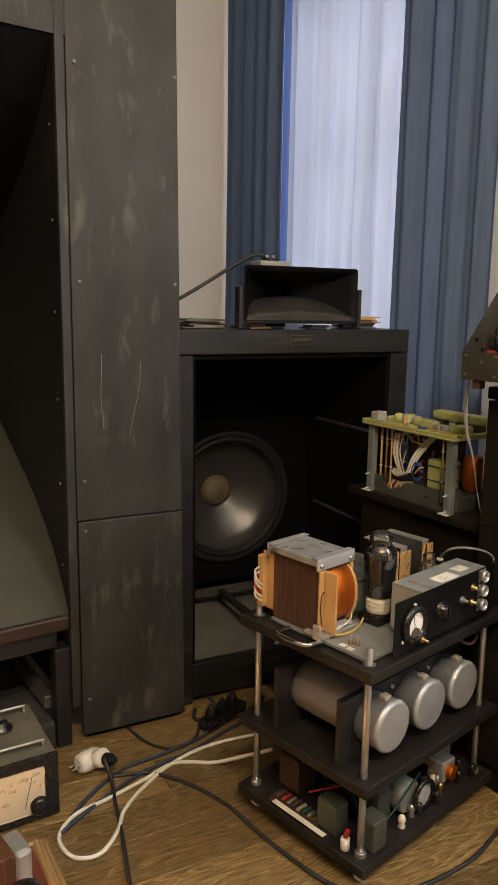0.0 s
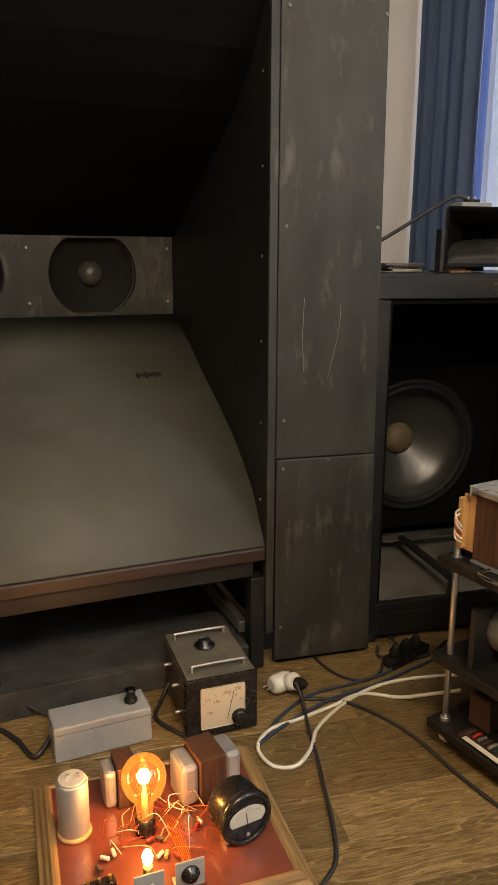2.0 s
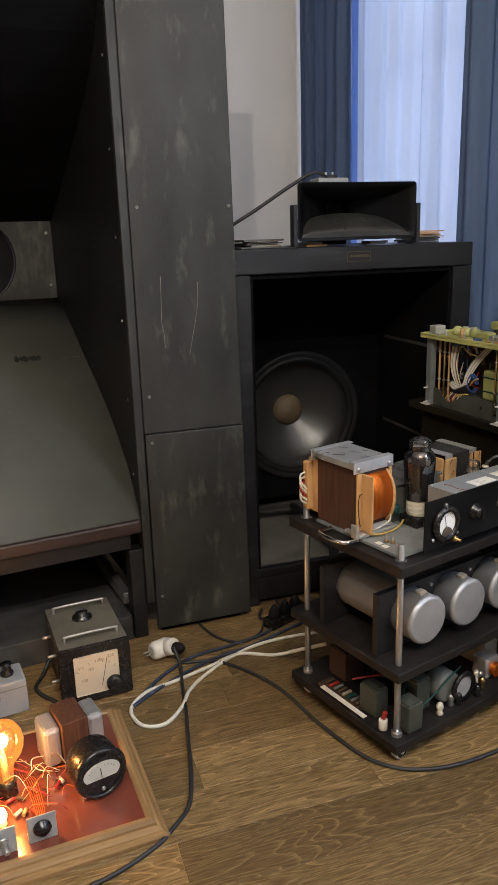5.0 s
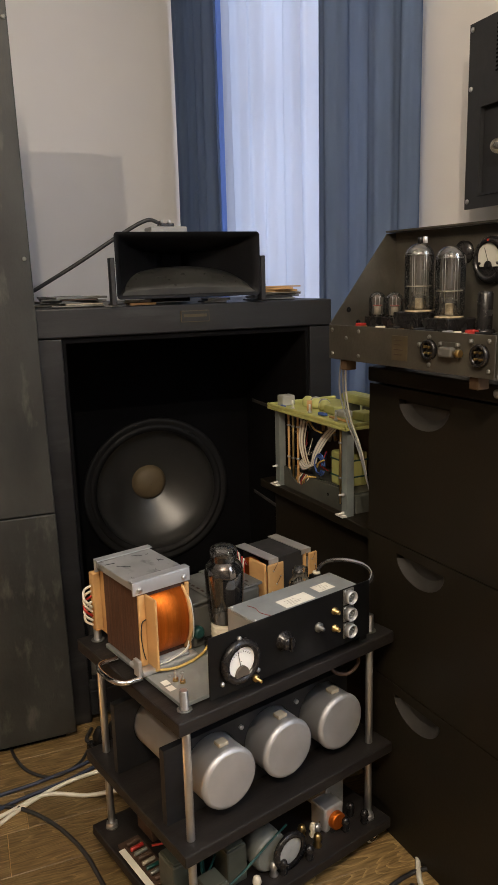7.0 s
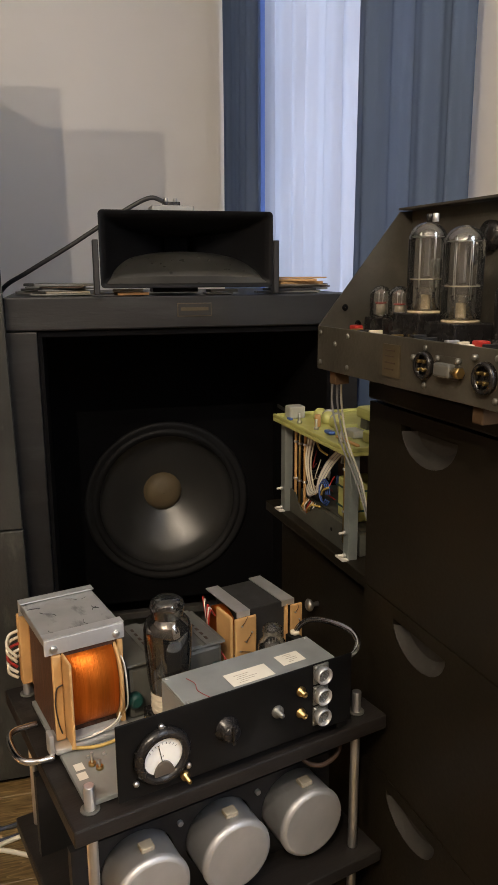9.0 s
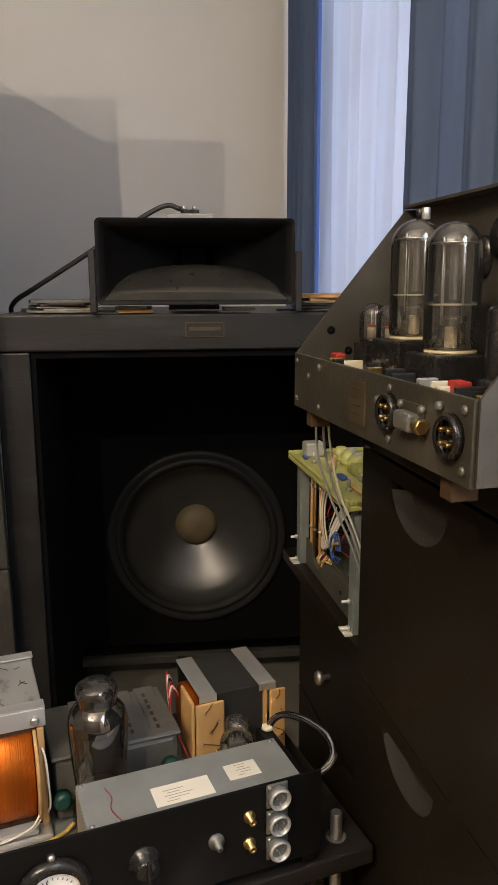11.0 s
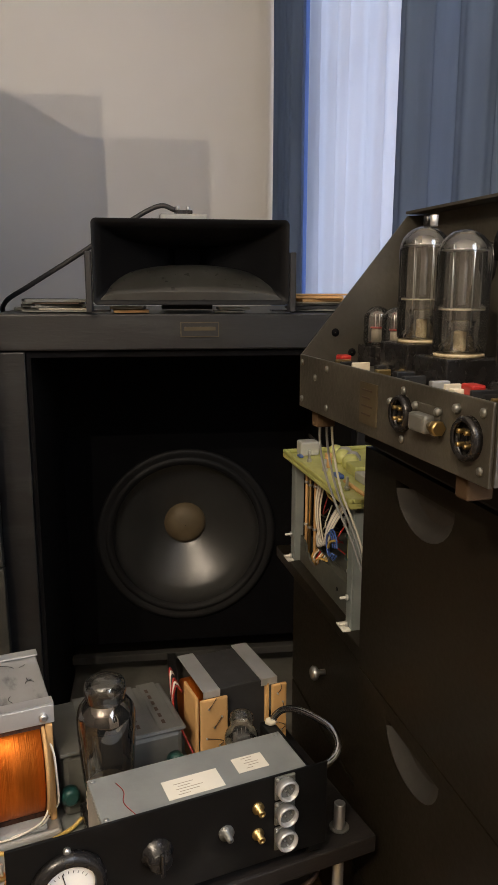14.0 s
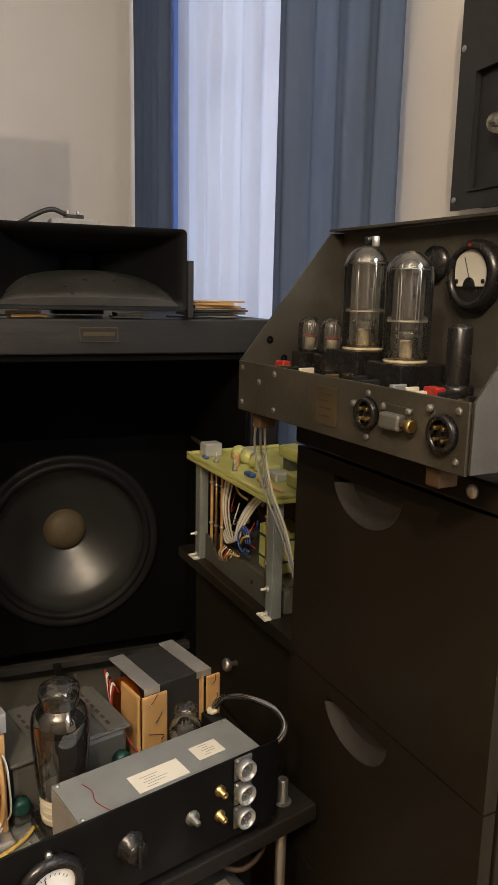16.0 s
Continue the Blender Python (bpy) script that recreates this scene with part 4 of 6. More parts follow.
for k, (dx, mt) in enumerate(((0, GREYP), (0.02, GREYP), (0.035, CABLEW))):
    tagged(obj("hanging_lead", hose(B(), [(1.462 + dx * 0.5, 1.472 + dx * 0.3, 1.118), (1.468 + dx * 0.6, 1.49 + dx * 0.3, 1.05), (1.49 + dx * 0.5, 1.50 + dx * 0.4, 0.98), (1.525 + dx * 0.4, 1.505 + dx * 0.4, 0.90), (1.56, 1.515, 0.80), (1.60, 1.53, 0.712)], 0.0019, 6), mt), "thin lead hanging from the tube chassis", "cable", "hanging leads")

# ---- tube preamplifier ----
P = pose(1.434, 1.467, 0, 0, 0, -82.0)
pre = thing("tube_preamplifier", "bronze-grey metal tube chassis with sloped cheeks and a round meter", "amplifier", P)
PL, PZ0, PZ1 = 0.448, 1.122, 1.19
part("chassis", mbox(0.004, PL - 0.004, 0.003, 0.17, PZ0, PZ1 - 0.012, bevel=0.002), CHASSIS, pre)
fp = part("front_panel", mbox(0, PL, -0.003, 0.001, PZ0 - 0.002, PZ1, bevel=0.001), CHASSIS, pre)
for x in (-0.003, PL + 0.001):
    part("cheek", prism(B(), [(0.0, PZ0), (0.0, PZ1), (0.148, 1.372), (0.172, 1.374), (0.172, PZ0)], x, x + 0.003, "x"), CHASSIS, pre)
for y, z, r in ((0.047, 1.218, 0.0055), (0.072, 1.191, 0.0055)):
    part("cheek_hole", lathe(B(), [(r, 0), (r, 0.0005), (0.001, 0.0005)], pose(0.0002, y, z, 0, 90, 0), 18, False), INNER, pre)
for x, y, m_ in ((0.045, 0.030, RED), (0.352, 0.026, RED)):
    part("deck_terminal", mbox(x, x + 0.020, y, y + 0.014, PZ1 - 0.0118, PZ1 + 0.003, bevel=0.002), m_, pre, "red terminal block")
bk = part("back_panel", mbox(0.001, PL, 0.17, 0.175, PZ0, 1.374, bevel=0.001), CHASSIS, pre)
part("top_lip", mbox(-0.003, PL + 0.004, 0.146, 0.176, 1.3745, 1.378), CHASSIS, pre)
for x, z in [(x, z) for x in (0.012, 0.10, 0.30, PL - 0.012) for z in (PZ0 + 0.010, PZ1 - 0.010)] + [(0.06, 1.165)]:
    part("screw", lathe(B(), [(0.0042, 0), (0.0042, 0.0015), (0.002, 0.0028)], pose(x, -0.003, z, 90, 0, 0), 8), GREYSTEEL, fp)
part("maker_plate", mbox(0.202, 0.244, -0.0052, -0.0035, 1.133, 1.178), BRONZE, fp, "small brass plate with worn marks")
for z in (1.143, 1.152, 1.161, 1.169):
    part("plate_bar", mbox(0.209, 0.229 + 0.4 * (z % 0.02), -0.0062, -0.0054, z, z + 0.0018), CARDBROWN, fp)


def socket(x, z, r, parent):
    part("socket_ring", lathe(B(), [(r * 0.72, 0), (r, 0), (r, 0.006), (r * 0.86, 0.009), (r * 0.72, 0.007)], pose(x, -0.003, z, 90, 0, 0), 28, False), BAKELITE, parent)
    part("socket_core", lathe(B(), [(r * 0.72, 0.001), (r * 0.5, 0.002), (0.001, 0.002)], pose(x, -0.003, z, 90, 0, 0), 24, False), BAKELITE, parent)
    for k in range(4):
        a = radians(45 + 90 * k)
        part("contact", rod(B(), (x + r * 0.42 * math.cos(a), -0.003, z + r * 0.42 * math.sin(a)), (x + r * 0.42 * math.cos(a), -0.012, z + r * 0.42 * math.sin(a)), 0.0022, 8), BRASS, parent)


socket(0.301, 1.158, 0.018, fp)
socket(0.418, 1.156, 0.019, fp)
part("coupler", mbox(0.333, 0.364, -0.016, -0.0035, 1.149, 1.166, bevel=0.003), GREYSTEEL, fp)
part("coupler_plate", mbox(0.326, 0.372, -0.0055, -0.0035, 1.146, 1.174, bevel=0.0008), CHASSIS, fp)
part("coupler_neck", rod(B(), (0.364, -0.010, 1.157), (0.372, -0.010, 1.157), 0.004, 12), BRONZE, fp)
part("coupler_nut", rod(B(), (0.372, -0.010, 1.157), (0.381, -0.010, 1.157), 0.0072, 6), BRASS, fp)
for x, z in ((0.329, 1.170), (0.369, 1.170), (0.277, 1.166), (0.399, 1.178)):
    part("stud", lathe(B(), [(0.0042, 0), (0.0042, 0.004), (0.002, 0.006)], pose(x, -0.003, z, 90, 0, 0), 8), GREYSTEEL, fp)
for x in (0.03, 0.388):
    part("foot", mbox(x, x + 0.020, 0.004, 0.03, TH, PZ0 - 0.003, bevel=0.002), FOOTWOOD, pre)
    part("foot", mbox(x, x + 0.035, 0.12, 0.15, TH, PZ0 - 0.003, bevel=0.002), FOOTWOOD, pre)


def bulb_tube(name, label, parent_m, r, h, base_h, base_r, plate_r, glass_m=GLASS, st=False, base_m=BAKELITE, square=False):
    t = thing(name, label, "tube", parent_m, "vacuum tubes")
    if square:
        part("socket_block", mbox(-base_r, base_r, -base_r, base_r, 0, base_h, bevel=0.002), base_m, t)
    else:
        part("base", lathe(B(), [(base_r, 0), (base_r, base_h * 0.9), (base_r * 0.96, base_h)], None, 28), base_m, t)
    if st:
        prof = [(r * 0.62, base_h), (r * 0.72, base_h + h * 0.12), (r * 0.98, base_h + h * 0.42), (r, base_h + h * 0.52), (r * 0.9, base_h + h * 0.62), (r * 0.68, base_h + h * 0.70), (r * 0.64, base_h + h * 0.78), (r * 0.70, base_h + h * 0.85), (r * 0.66, base_h + h * 0.93), (r * 0.45, base_h + h * 0.985), (0.001, base_h + h)]
    else:
        prof = [(r * 0.8, base_h), (r * 0.97, base_h + h * 0.05), (r, base_h + h * 0.12)] + [(r * math.cos(radians(a)), base_h + h - r * 0.95 * (1 - math.sin(radians(a)))) for a in range(0, 90, 15)] + [(0.001, base_h + h)]
    part("bulb", lathe(B(), prof, None, 32, False), glass_m, t, "clear glass bulb")
    return t


def electrodes(t, r, z0, z1, wide, plate_m):
    if plate_m is GLASS:
        part("inner_cylinder", lathe(B(), [(wide, z0 + (z1 - z0) * 0.3), (wide, z1), (wide * 0.9, z1 + 0.003)], None, 24, False), GLASS, t)
        part("anode", mbox(-wide * 0.55, wide * 0.55, -0.002, 0.002, z0 + (z1 - z0) * 0.4, z1 - 0.006, bevel=0.001), PLATE, t)
    else:
        part("anode", mbox(-wide, wide, -r * 0.35, r * 0.35, z0 + (z1 - z0) * 0.35, z1, bevel=0.003), plate_m, t)
    part("stem", lathe(B(), [(r * 0.45, z0), (r * 0.42, z0 + (z1 - z0) * 0.18), (r * 0.2, z0 + (z1 - z0) * 0.25)], None, 18), GLASS if plate_m is GLASS else IVORY, t)
    for x in (-wide * 0.6, 0, wide * 0.6):
        part("support_wire", rod(B(), (x, 0, z0 + (z1 - z0) * 0.2), (x, 0, z1 + 0.008), 0.001, 6), STEEL, t)
    part("spacer", lathe(B(), [(r * 0.86, z0 + (z1 - z0) * 0.33), (r * 0.86, z0 + (z1 - z0) * 0.345)], None, 24), IVORY, t)


for x, y, up in ((0.181, 0.077, 0.009), (0.261, 0.078, 0.0)):
    t = bulb_tube("transmitting_tube", "large clear glass tube with a domed top on a black socket", P @ pose(x, y, PZ1 - 0.012), 0.0275, 0.127, 0.03 + up, 0.034, 0.02, square=True)
    z_ = 0.03 + up
    part("base_plate", lathe(B(), [(0.026, z_ + 0.0003), (0.026, z_ + 0.003), (0.023, z_ + 0.004)], None, 28), STEMGLASS, t, "yellowed ring round the foot of the bulb")
    part("stem", lathe(B(), [(0.017, z_ + 0.004), (0.0145, z_ + 0.012), (0.013, z_ + 0.030), (0.0155, z_ + 0.036), (0.012, z_ + 0.0365)], None, 20, False), GLASS, t)
    part("press", mbox(-0.009, 0.009, -0.003, 0.003, z_ + 0.005, z_ + 0.026, bevel=0.002), STEMGLASS, t)
    part("spacer", lathe(B(), [(0.0235, z_ + 0.047), (0.0235, z_ + 0.0482)], None, 24), IVORY, t)
    part("anode", mbox(-0.0050, 0.0050, -0.002, 0.002, z_ + 0.052, z_ + 0.106, bevel=0.001), PLATE, t)
    for px, py in ((-0.019, 0.0), (0.019, 0.0), (0.0, -0.012), (0.0, 0.012)):
        part("support_wire", rod(B(), (px, py, z_ + 0.030), (px, py, z_ + 0.112), 0.0008, 6), STEEL, t)
    part("top_ring", lathe(B(), [(0.0225, z_ + 0.106), (0.0225, z_ + 0.107)], None, 24), STEEL, t)
    if up:
        for px in (-0.004, 0.010):
            part("top_cap", rod(B(), (px, 0.004, z_ + 0.126), (px, 0.004, z_ + 0.138), 0.0045, 12), BAKELITE if px < 0 else ALU, t)
for x, y in ((0.044, 0.088), (0.098, 0.088)):
    t = bulb_tube("small_tube", "small clear glass tube with a red ring in a black socket", P @ pose(x, y, PZ1 - 0.012), 0.0178, 0.050, 0.026, 0.019, 0.01, square=True)
    part("anode", lathe(B(), [(0.0075, 0.030), (0.0075, 0.046), (0.006, 0.047)], None, 18), TABC, t)
    part("red_ring", lathe(B(), [(0.0092, 0.0475), (0.0092, 0.0490)], None, 20), RED, t, "thin red ring")
    for px in (-0.006, 0.006):
        part("support_wire", rod(B(), (px, 0, 0.049), (px, 0, 0.066), 0.0007, 6), STEEL, t)
for x, y in ((0.34, 0.085), (0.41, 0.10)):
    t = thing("metal_tube", "black metal octal tube", "tube", P @ pose(x, y, PZ1 - 0.012), "vacuum tubes")
    part("shell", lathe(B(), [(0.0135, 0.012), (0.0135, 0.073), (0.011, 0.077), (0.001, 0.078)], None, 28, False), BAKELITE, t)
    part("base", lathe(B(), [(0.019, 0), (0.019, 0.01), (0.016, 0.013)], None, 28), BAKELITE, t)
part("meter_case", lathe(B(), [(0.041, 0), (0.041, 0.010), (0.037, 0.016), (0.030, 0.018), (0.029, 0.010)], pose(0.276, 0.17, 1.309, 90, 0, 0) @ Matrix.Diagonal((1, 1.04, 1, 1)), 44, False), BAKELITE, bk)
part("meter_face", lathe(B(), [(0.030, 0.0105), (0.001, 0.0108)], pose(0.276, 0.17, 1.309, 90, 0, 0), 36, False), BAKELITE, bk)
_mf = [(0.276 + 0.025 * math.copysign(abs(math.cos(k * math.tau / 36)) ** 0.75, math.cos(k * math.tau / 36)), 1.315 + 0.026 * math.copysign(abs(math.sin(k * math.tau / 36)) ** 0.8, math.sin(k * math.tau / 36))) for k in range(36)]
part("dial", prism(B(), [(x_, max(z_, 1.297)) for x_, z_ in _mf], 0.1562, 0.1585, "y"), DIALM, bk, "greyed round-topped meter dial")
part("dial_hub", prism(B(), [(0.276 + 0.009 * math.cos(radians(a_)), 1.2965 + 0.011 * math.sin(radians(a_))) for a_ in range(0, 181, 15)], 0.154, 0.156, "y"), BAKELITE, bk)
for x_ in (0.255, 0.297):
    part("dial_screw", lathe(B(), [(0.0028, 0), (0.0028, 0.0008), (0.001, 0.0014)], pose(x_, 0.156, 1.303, 90, 0, 0), 10), BAKELITE, bk)
part("zero_mark", mbox(0.2745, 0.2775, 0.1515, 0.153, 1.3425, 1.3465), RED, bk)
part("needle", rod(B(), (0.276, 0.1555, 1.305), (0.266, 0.1555, 1.331), 0.0005, 5), BAKELITE, bk)
part("port", lathe(B(), [(0.040, 0), (0.040, 0.010), (0.03, 0.012), (0.001, 0.010)], pose(0.395, 0.17, 1.312, 90, 0, 0), 32, False), BAKELITE, bk)
part("port", lathe(B(), [(0.022, 0), (0.022, 0.008), (0.001, 0.008)], pose(0.205, 0.17, 1.325, 90, 0, 0), 28, False), BAKELITE, bk)
part("filter_can", lathe(B(), [(0.012, 0.0), (0.012, 0.112), (0.010, 0.116), (0.001, 0.117)], pose(0.118, 0.142, PZ1 - 0.012), 24), GREYD, pre, "grey metal can behind the tubes")
part("oval_port", lathe(B(), [(0.014, 0), (0.014, 0.006), (0.001, 0.007)], pose(0.166, 0.17, 1.306, 90, 0, 0) @ Matrix.Diagonal((1, 1.7, 1, 1)), 28, False), BAKELITE, bk)
for k in range(14):
    x = _rnd.uniform(0.02, 0.43)
    part("deck_component", mbox(x, x + _rnd.uniform(0.004, 0.011), _rnd.uniform(0.012, 0.03), 0.04, PZ1 - 0.012, PZ1 - 0.012 + _rnd.uniform(0.009, 0.0135), bevel=0.001), _rnd.choice((TABC, IVORY, BLUEP, BLACK, ALU, BRASS, BLACK)), pre)

# ---- rack panel on a post ----
S = pose(1.93, 1.695, 0, 0, 0, -90)
sc = thing("power_amplifier_panel", "flat black steel amplifier panel with vent slots held on a post", "amplifier", S)
pf = part("panel", holed(B(), [(0, 1.442), (0.55, 1.442), (0.55, 1.866), (0, 1.866)], [[(0.055, 1.475), (0.30, 1.475), (0.30, 1.672), (0.055, 1.672)]], 0.0, 0.008), SCREENB, sc)
part("case", mbox(0.01, 0.54, 0.01, 0.07, 1.45, 1.86), SCREENB, sc)
for z in (1.672, 1.471):
    part("opening_trim", mbox(0.051, 0.304, -0.004, -0.0005, z, z + 0.004), SCREENB, pf)
part("opening_trim", mbox(0.051, 0.055, -0.004, -0.0005, 1.475, 1.672), SCREENB, pf)
for z in (1.46, 1.72, 1.852):
    part("screw", lathe(B(), [(0.006, 0), (0.006, 0.002), (0.003, 0.004)], pose(0.012, -0.0005, z, 90, 0, 0), 10), STEEL, pf)
for j in range(12):
    for i in range(9):
        part("vent_slot", mbox(0.10 + 0.016 * i, 0.110 + 0.016 * i, -0.0015, -0.0003, 1.74 + 0.009 * j, 1.744 + 0.009 * j), INNER, pf)
part("post", mbox(0.25, 0.28, 0.0, 0.03, TH, 1.449), GREYP, sc)
part("post_foot", mbox(0.23, 0.30, -0.03, 0.03, TH, TH + 0.006), GREYP, sc)
t = bulb_tube("indicator_tube", "small clear tube set in the black panel", S @ pose(0.135, 0.0, 1.572, 90, 0, 0), 0.017, 0.026, 0.006, 0.014, 0.01)
electrodes(t, 0.02, 0.004, 0.022, 0.006, PLATE)

# ---- three-tier rack ----
K = pose(1.022, 1.24, 0, 0, 0, 16.0)
rack = thing("component_rack", "three-tier dark wooden rack on threaded metal rods and casters", "rack", K)
RU, RV = 0.474, 0.347
SHZ = ((0.045, 0.07), (0.24, 0.265), (0.508, 0.535))
for z0, z1 in SHZ:
    part("shelf", mbox(-0.034, RU + 0.04, -0.034, RV + 0.034, z0, z1, bevel=0.003), SHELF, rack)
for u, v in ((0, 0), (RU, 0), (0, RV), (RU, RV)):
    r_ = part("rod", rod(B(), (u, v, 0.04), (u, v, 0.574), 0.0082, 16), STEEL, rack, "bare steel rod")
    part("nut", lathe(B(), [(0.013, 0), (0.014, 0.002), (0.014, 0.010), (0.013, 0.012)], pose(u, v, 0.07), 6), STEEL, r_)
    for z in (0.07, 0.535):
        part("washer", lathe(B(), [(0.014, 0), (0.014, 0.002)], pose(u, v, z), 20), GREYSTEEL, r_)
    c_ = part("caster", rod(B(), (u + 0.012, v - 0.008, 0.022), (u + 0.012, v + 0.012, 0.022), 0.022, 24), PLASTIC, rack, "small pale caster wheel")
    part("hub", lathe(B(), [(0.016, 0), (0.016, 0.0012), (0.005, 0.0016)], pose(u + 0.012, v - 0.0082, 0.022, 90, 0, 0), 16), BAKELITE, c_)
    part("hub_cap", lathe(B(), [(0.006, 0), (0.006, 0.003), (0.003, 0.004)], pose(u + 0.012, v - 0.0085, 0.022, 90, 0, 0), 12), PLASTIC, c_)
    part("caster_fork", mbox(u + 0.0, u + 0.026, v - 0.013, v + 0.017, 0.03, 0.046), STEEL, c_)

amp = thing("tube_amplifier", "home-built tube amplifier with a black front panel, transformers and a meter", "amplifier", K @ pose(0, 0, 0.536))
AZ = 0.536
PV = -0.042
fpan = part("front_panel", mbox(0.028, 0.428, PV, PV + 0.003, 0.024, 0.143, bevel=0.001), PANEL, amp, "black front panel")
part("chassis_plate", mbox(-0.005, 0.430, 0.0, 0.30, 0.002, 0.010, bevel=0.001), LIDGREY, amp)
part("chassis_box", mbox(0.139, 0.398, PV + 0.004, 0.046, 0.026, 0.134), LIDGREY, amp)
part("chassis_side", mbox(0.404, 0.425, PV + 0.004, 0.118, 0.011, 0.112, bevel=0.002), PANEL, amp)
lid = part("lid", mbox(0.136, 0.402, PV + 0.0035, 0.050, 0.1345, 0.138, bevel=0.001), LIDGREY, amp, "grey aluminium lid with two paper labels")
part("lid_end", mbox(0.1355, 0.1385, PV + 0.004, 0.049, 0.030, 0.134), LIDGREY, lid)
for u_, v_ in ((0.142, 0.044), (0.142, -0.030), (0.394, 0.044)):
    part("lid_screw", lathe(B(), [(0.003, 0), (0.003, 0.001), (0.001, 0.002)], pose(u_, v_, 0.1381), 8), STEEL, lid)
part("red_thread", hose(B(), [(0.168, 0.030, 0.1387), (0.173, 0.010, 0.1389), (0.168, -0.010, 0.1389), (0.176, -0.036, 0.1389)], 0.0006, 5, 4), RED, lid)
for u0, u1, v0, v1 in ((0.219, 0.292, -0.028, 0.008), (0.316, 0.358, -0.014, 0.016)):
    pl = part("paper_label", mbox(u0, u1, v0, v1, 0.1383, 0.1388), PAPER, lid)
    for k in range(5):
        w_ = (u1 - u0) * (0.22 + 0.13 * (k * 7 % 3))
        x_ = u0 + (u1 - u0) * (0.18 if u0 < 0.3 else 0.30) + 0.004 * (k % 2)
        part("print_bar", mbox(x_, min(x_ + w_, u1 - 0.004), v0 + 0.005 + 0.005 * k, v0 + 0.006 + 0.005 * k, 0.1389, 0.1390), TABC, pl)
MU, MZ = 0.094, 0.080
mm = part("meter_rim", lathe(B(), [(0.031, 0), (0.043, 0), (0.043, 0.006), (0.039, 0.012), (0.031, 0.013), (0.029, 0.006)], pose(MU, PV, MZ, 90, 0, 0), 40, False), BAKELITE, fpan)
part("dial", lathe(B(), [(0.030, 0.005), (0.001, 0.0055)], pose(MU, PV, MZ, 90, 0, 0), 36, False), DIALW, fpan, "white meter dial")
part("dial_hub", prism(B(), [(MU + 0.015 * math.cos(radians(a_)), MZ - 0.027 + 0.020 * math.sin(radians(a_))) for a_ in range(0, 181, 12)], PV - 0.0105, PV - 0.006, "y"), METERBOX, fpan)
for k in range(9):
    a_ = radians(40 + 12.5 * k)
    part("scale_mark", rod(B(), (MU + 0.024 * math.cos(a_), PV - 0.0057, MZ - 0.006 + 0.024 * math.sin(a_)), (MU + 0.027 * math.cos(a_), PV - 0.0057, MZ - 0.006 + 0.027 * math.sin(a_)), 0.0004, 5), BAKELITE, fpan)
part("needle", hose(B(), [(MU, PV - 0.0065, MZ - 0.017), (MU - 0.007, PV - 0.0065, MZ + 0.019)], 0.0006, 5, 2), BAKELITE, fpan)
for du, dz in ((-0.040, -0.032), (0.040, -0.032), (0.0, 0.044)):
    part("meter_screw", lathe(B(), [(0.0045, 0), (0.0045, 0.004), (0.002, 0.006)], pose(MU + du, PV, MZ + dz, 90, 0, 0), 10), STEEL, fpan)
kb = part("knob", lathe(B(), [(0.020, 0), (0.020, 0.003), (0.015, 0.005), (0.014, 0.018), (0.011, 0.021), (0.001, 0.021)], pose(0.198, PV, 0.085, 90, 0, 0), 12, False), BAKELITE, fpan)
part("pointer", mbox(0.1955, 0.2005, PV - 0.026, PV - 0.0212, 0.070, 0.102, bevel=0.002), BAKELITE, kb)
part("switch", lathe(B(), [(0.010, 0), (0.010, 0.004), (0.005, 0.005), (0.004, 0.016), (0.001, 0.017)], pose(0.286, PV, 0.084, 90, 0, 0), 16, False), GREYSTEEL, fpan)
part("toggle", lathe(B(), [(0.007, 0), (0.007, 0.006), (0.003, 0.007), (0.003, 0.02), (0.001, 0.02)], pose(0.128, PV, 0.034, 90, 0, 0), 12, False), BRASS, fpan)
for z in (0.105, 0.068):
    part("phono_socket", lathe(B(), [(0.008, 0), (0.008, 0.003), (0.0046, 0.004), (0.0046, 0.014), (0.0025, 0.015), (0.0025, 0.010)], pose(0.329, PV, z, 90, 0, 0), 16, False), BRASS, fpan, "gold phono socket")
for z in (0.126, 0.090, 0.054):
    x_ = part("signal_socket", mbox(0.351, 0.380, PV - 0.004, PV - 0.0005, z - 0.0165, z + 0.0165, bevel=0.002), GREYSTEEL, fpan, "round three-pin signal socket")
    part("shell", lathe(B(), [(0.0105, 0.001), (0.0142, 0), (0.0142, 0.010), (0.0128, 0.012), (0.0112, 0.011), (0.0108, 0.003)], pose(0.3655, PV - 0.004, z, 90, 0, 0), 28, False), ALU, x_)
    part("core", lathe(B(), [(0.011, 0.005), (0.001, 0.005)], pose(0.3655, PV - 0.004, z, 90, 0, 0), 20, False), GREYSTEEL, x_)
    for k in range(3):
        a_ = radians(30 + 120 * k)
        part("pin", rod(B(), (0.3655 + 0.005 * math.cos(a_), PV - 0.009, z + 0.005 * math.sin(a_)), (0.3655 + 0.005 * math.cos(a_), PV - 0.0135, z + 0.005 * math.sin(a_)), 0.0013, 6), STEEL, x_)
    for du, dz in ((-0.011, 0.0135), (0.011, -0.0135)):
        part("screw", lathe(B(), [(0.0026, 0), (0.0026, 0.001), (0.001, 0.002)], pose(0.3655 + du, PV - 0.004, z + dz, 90, 0, 0), 8), STEEL, x_)
part("handle", hose(B(), [(0.420, 0.108, 0.108), (0.424, 0.106, 0.124), (0.434, 0.090, 0.142), (0.448, 0.055, 0.152), (0.460, 0.010, 0.153), (0.458, -0.018, 0.146), (0.445, -0.030, 0.136), (0.426, -0.034, 0.130)], 0.0050, 12), CHROME, amp, "bent chrome handle")
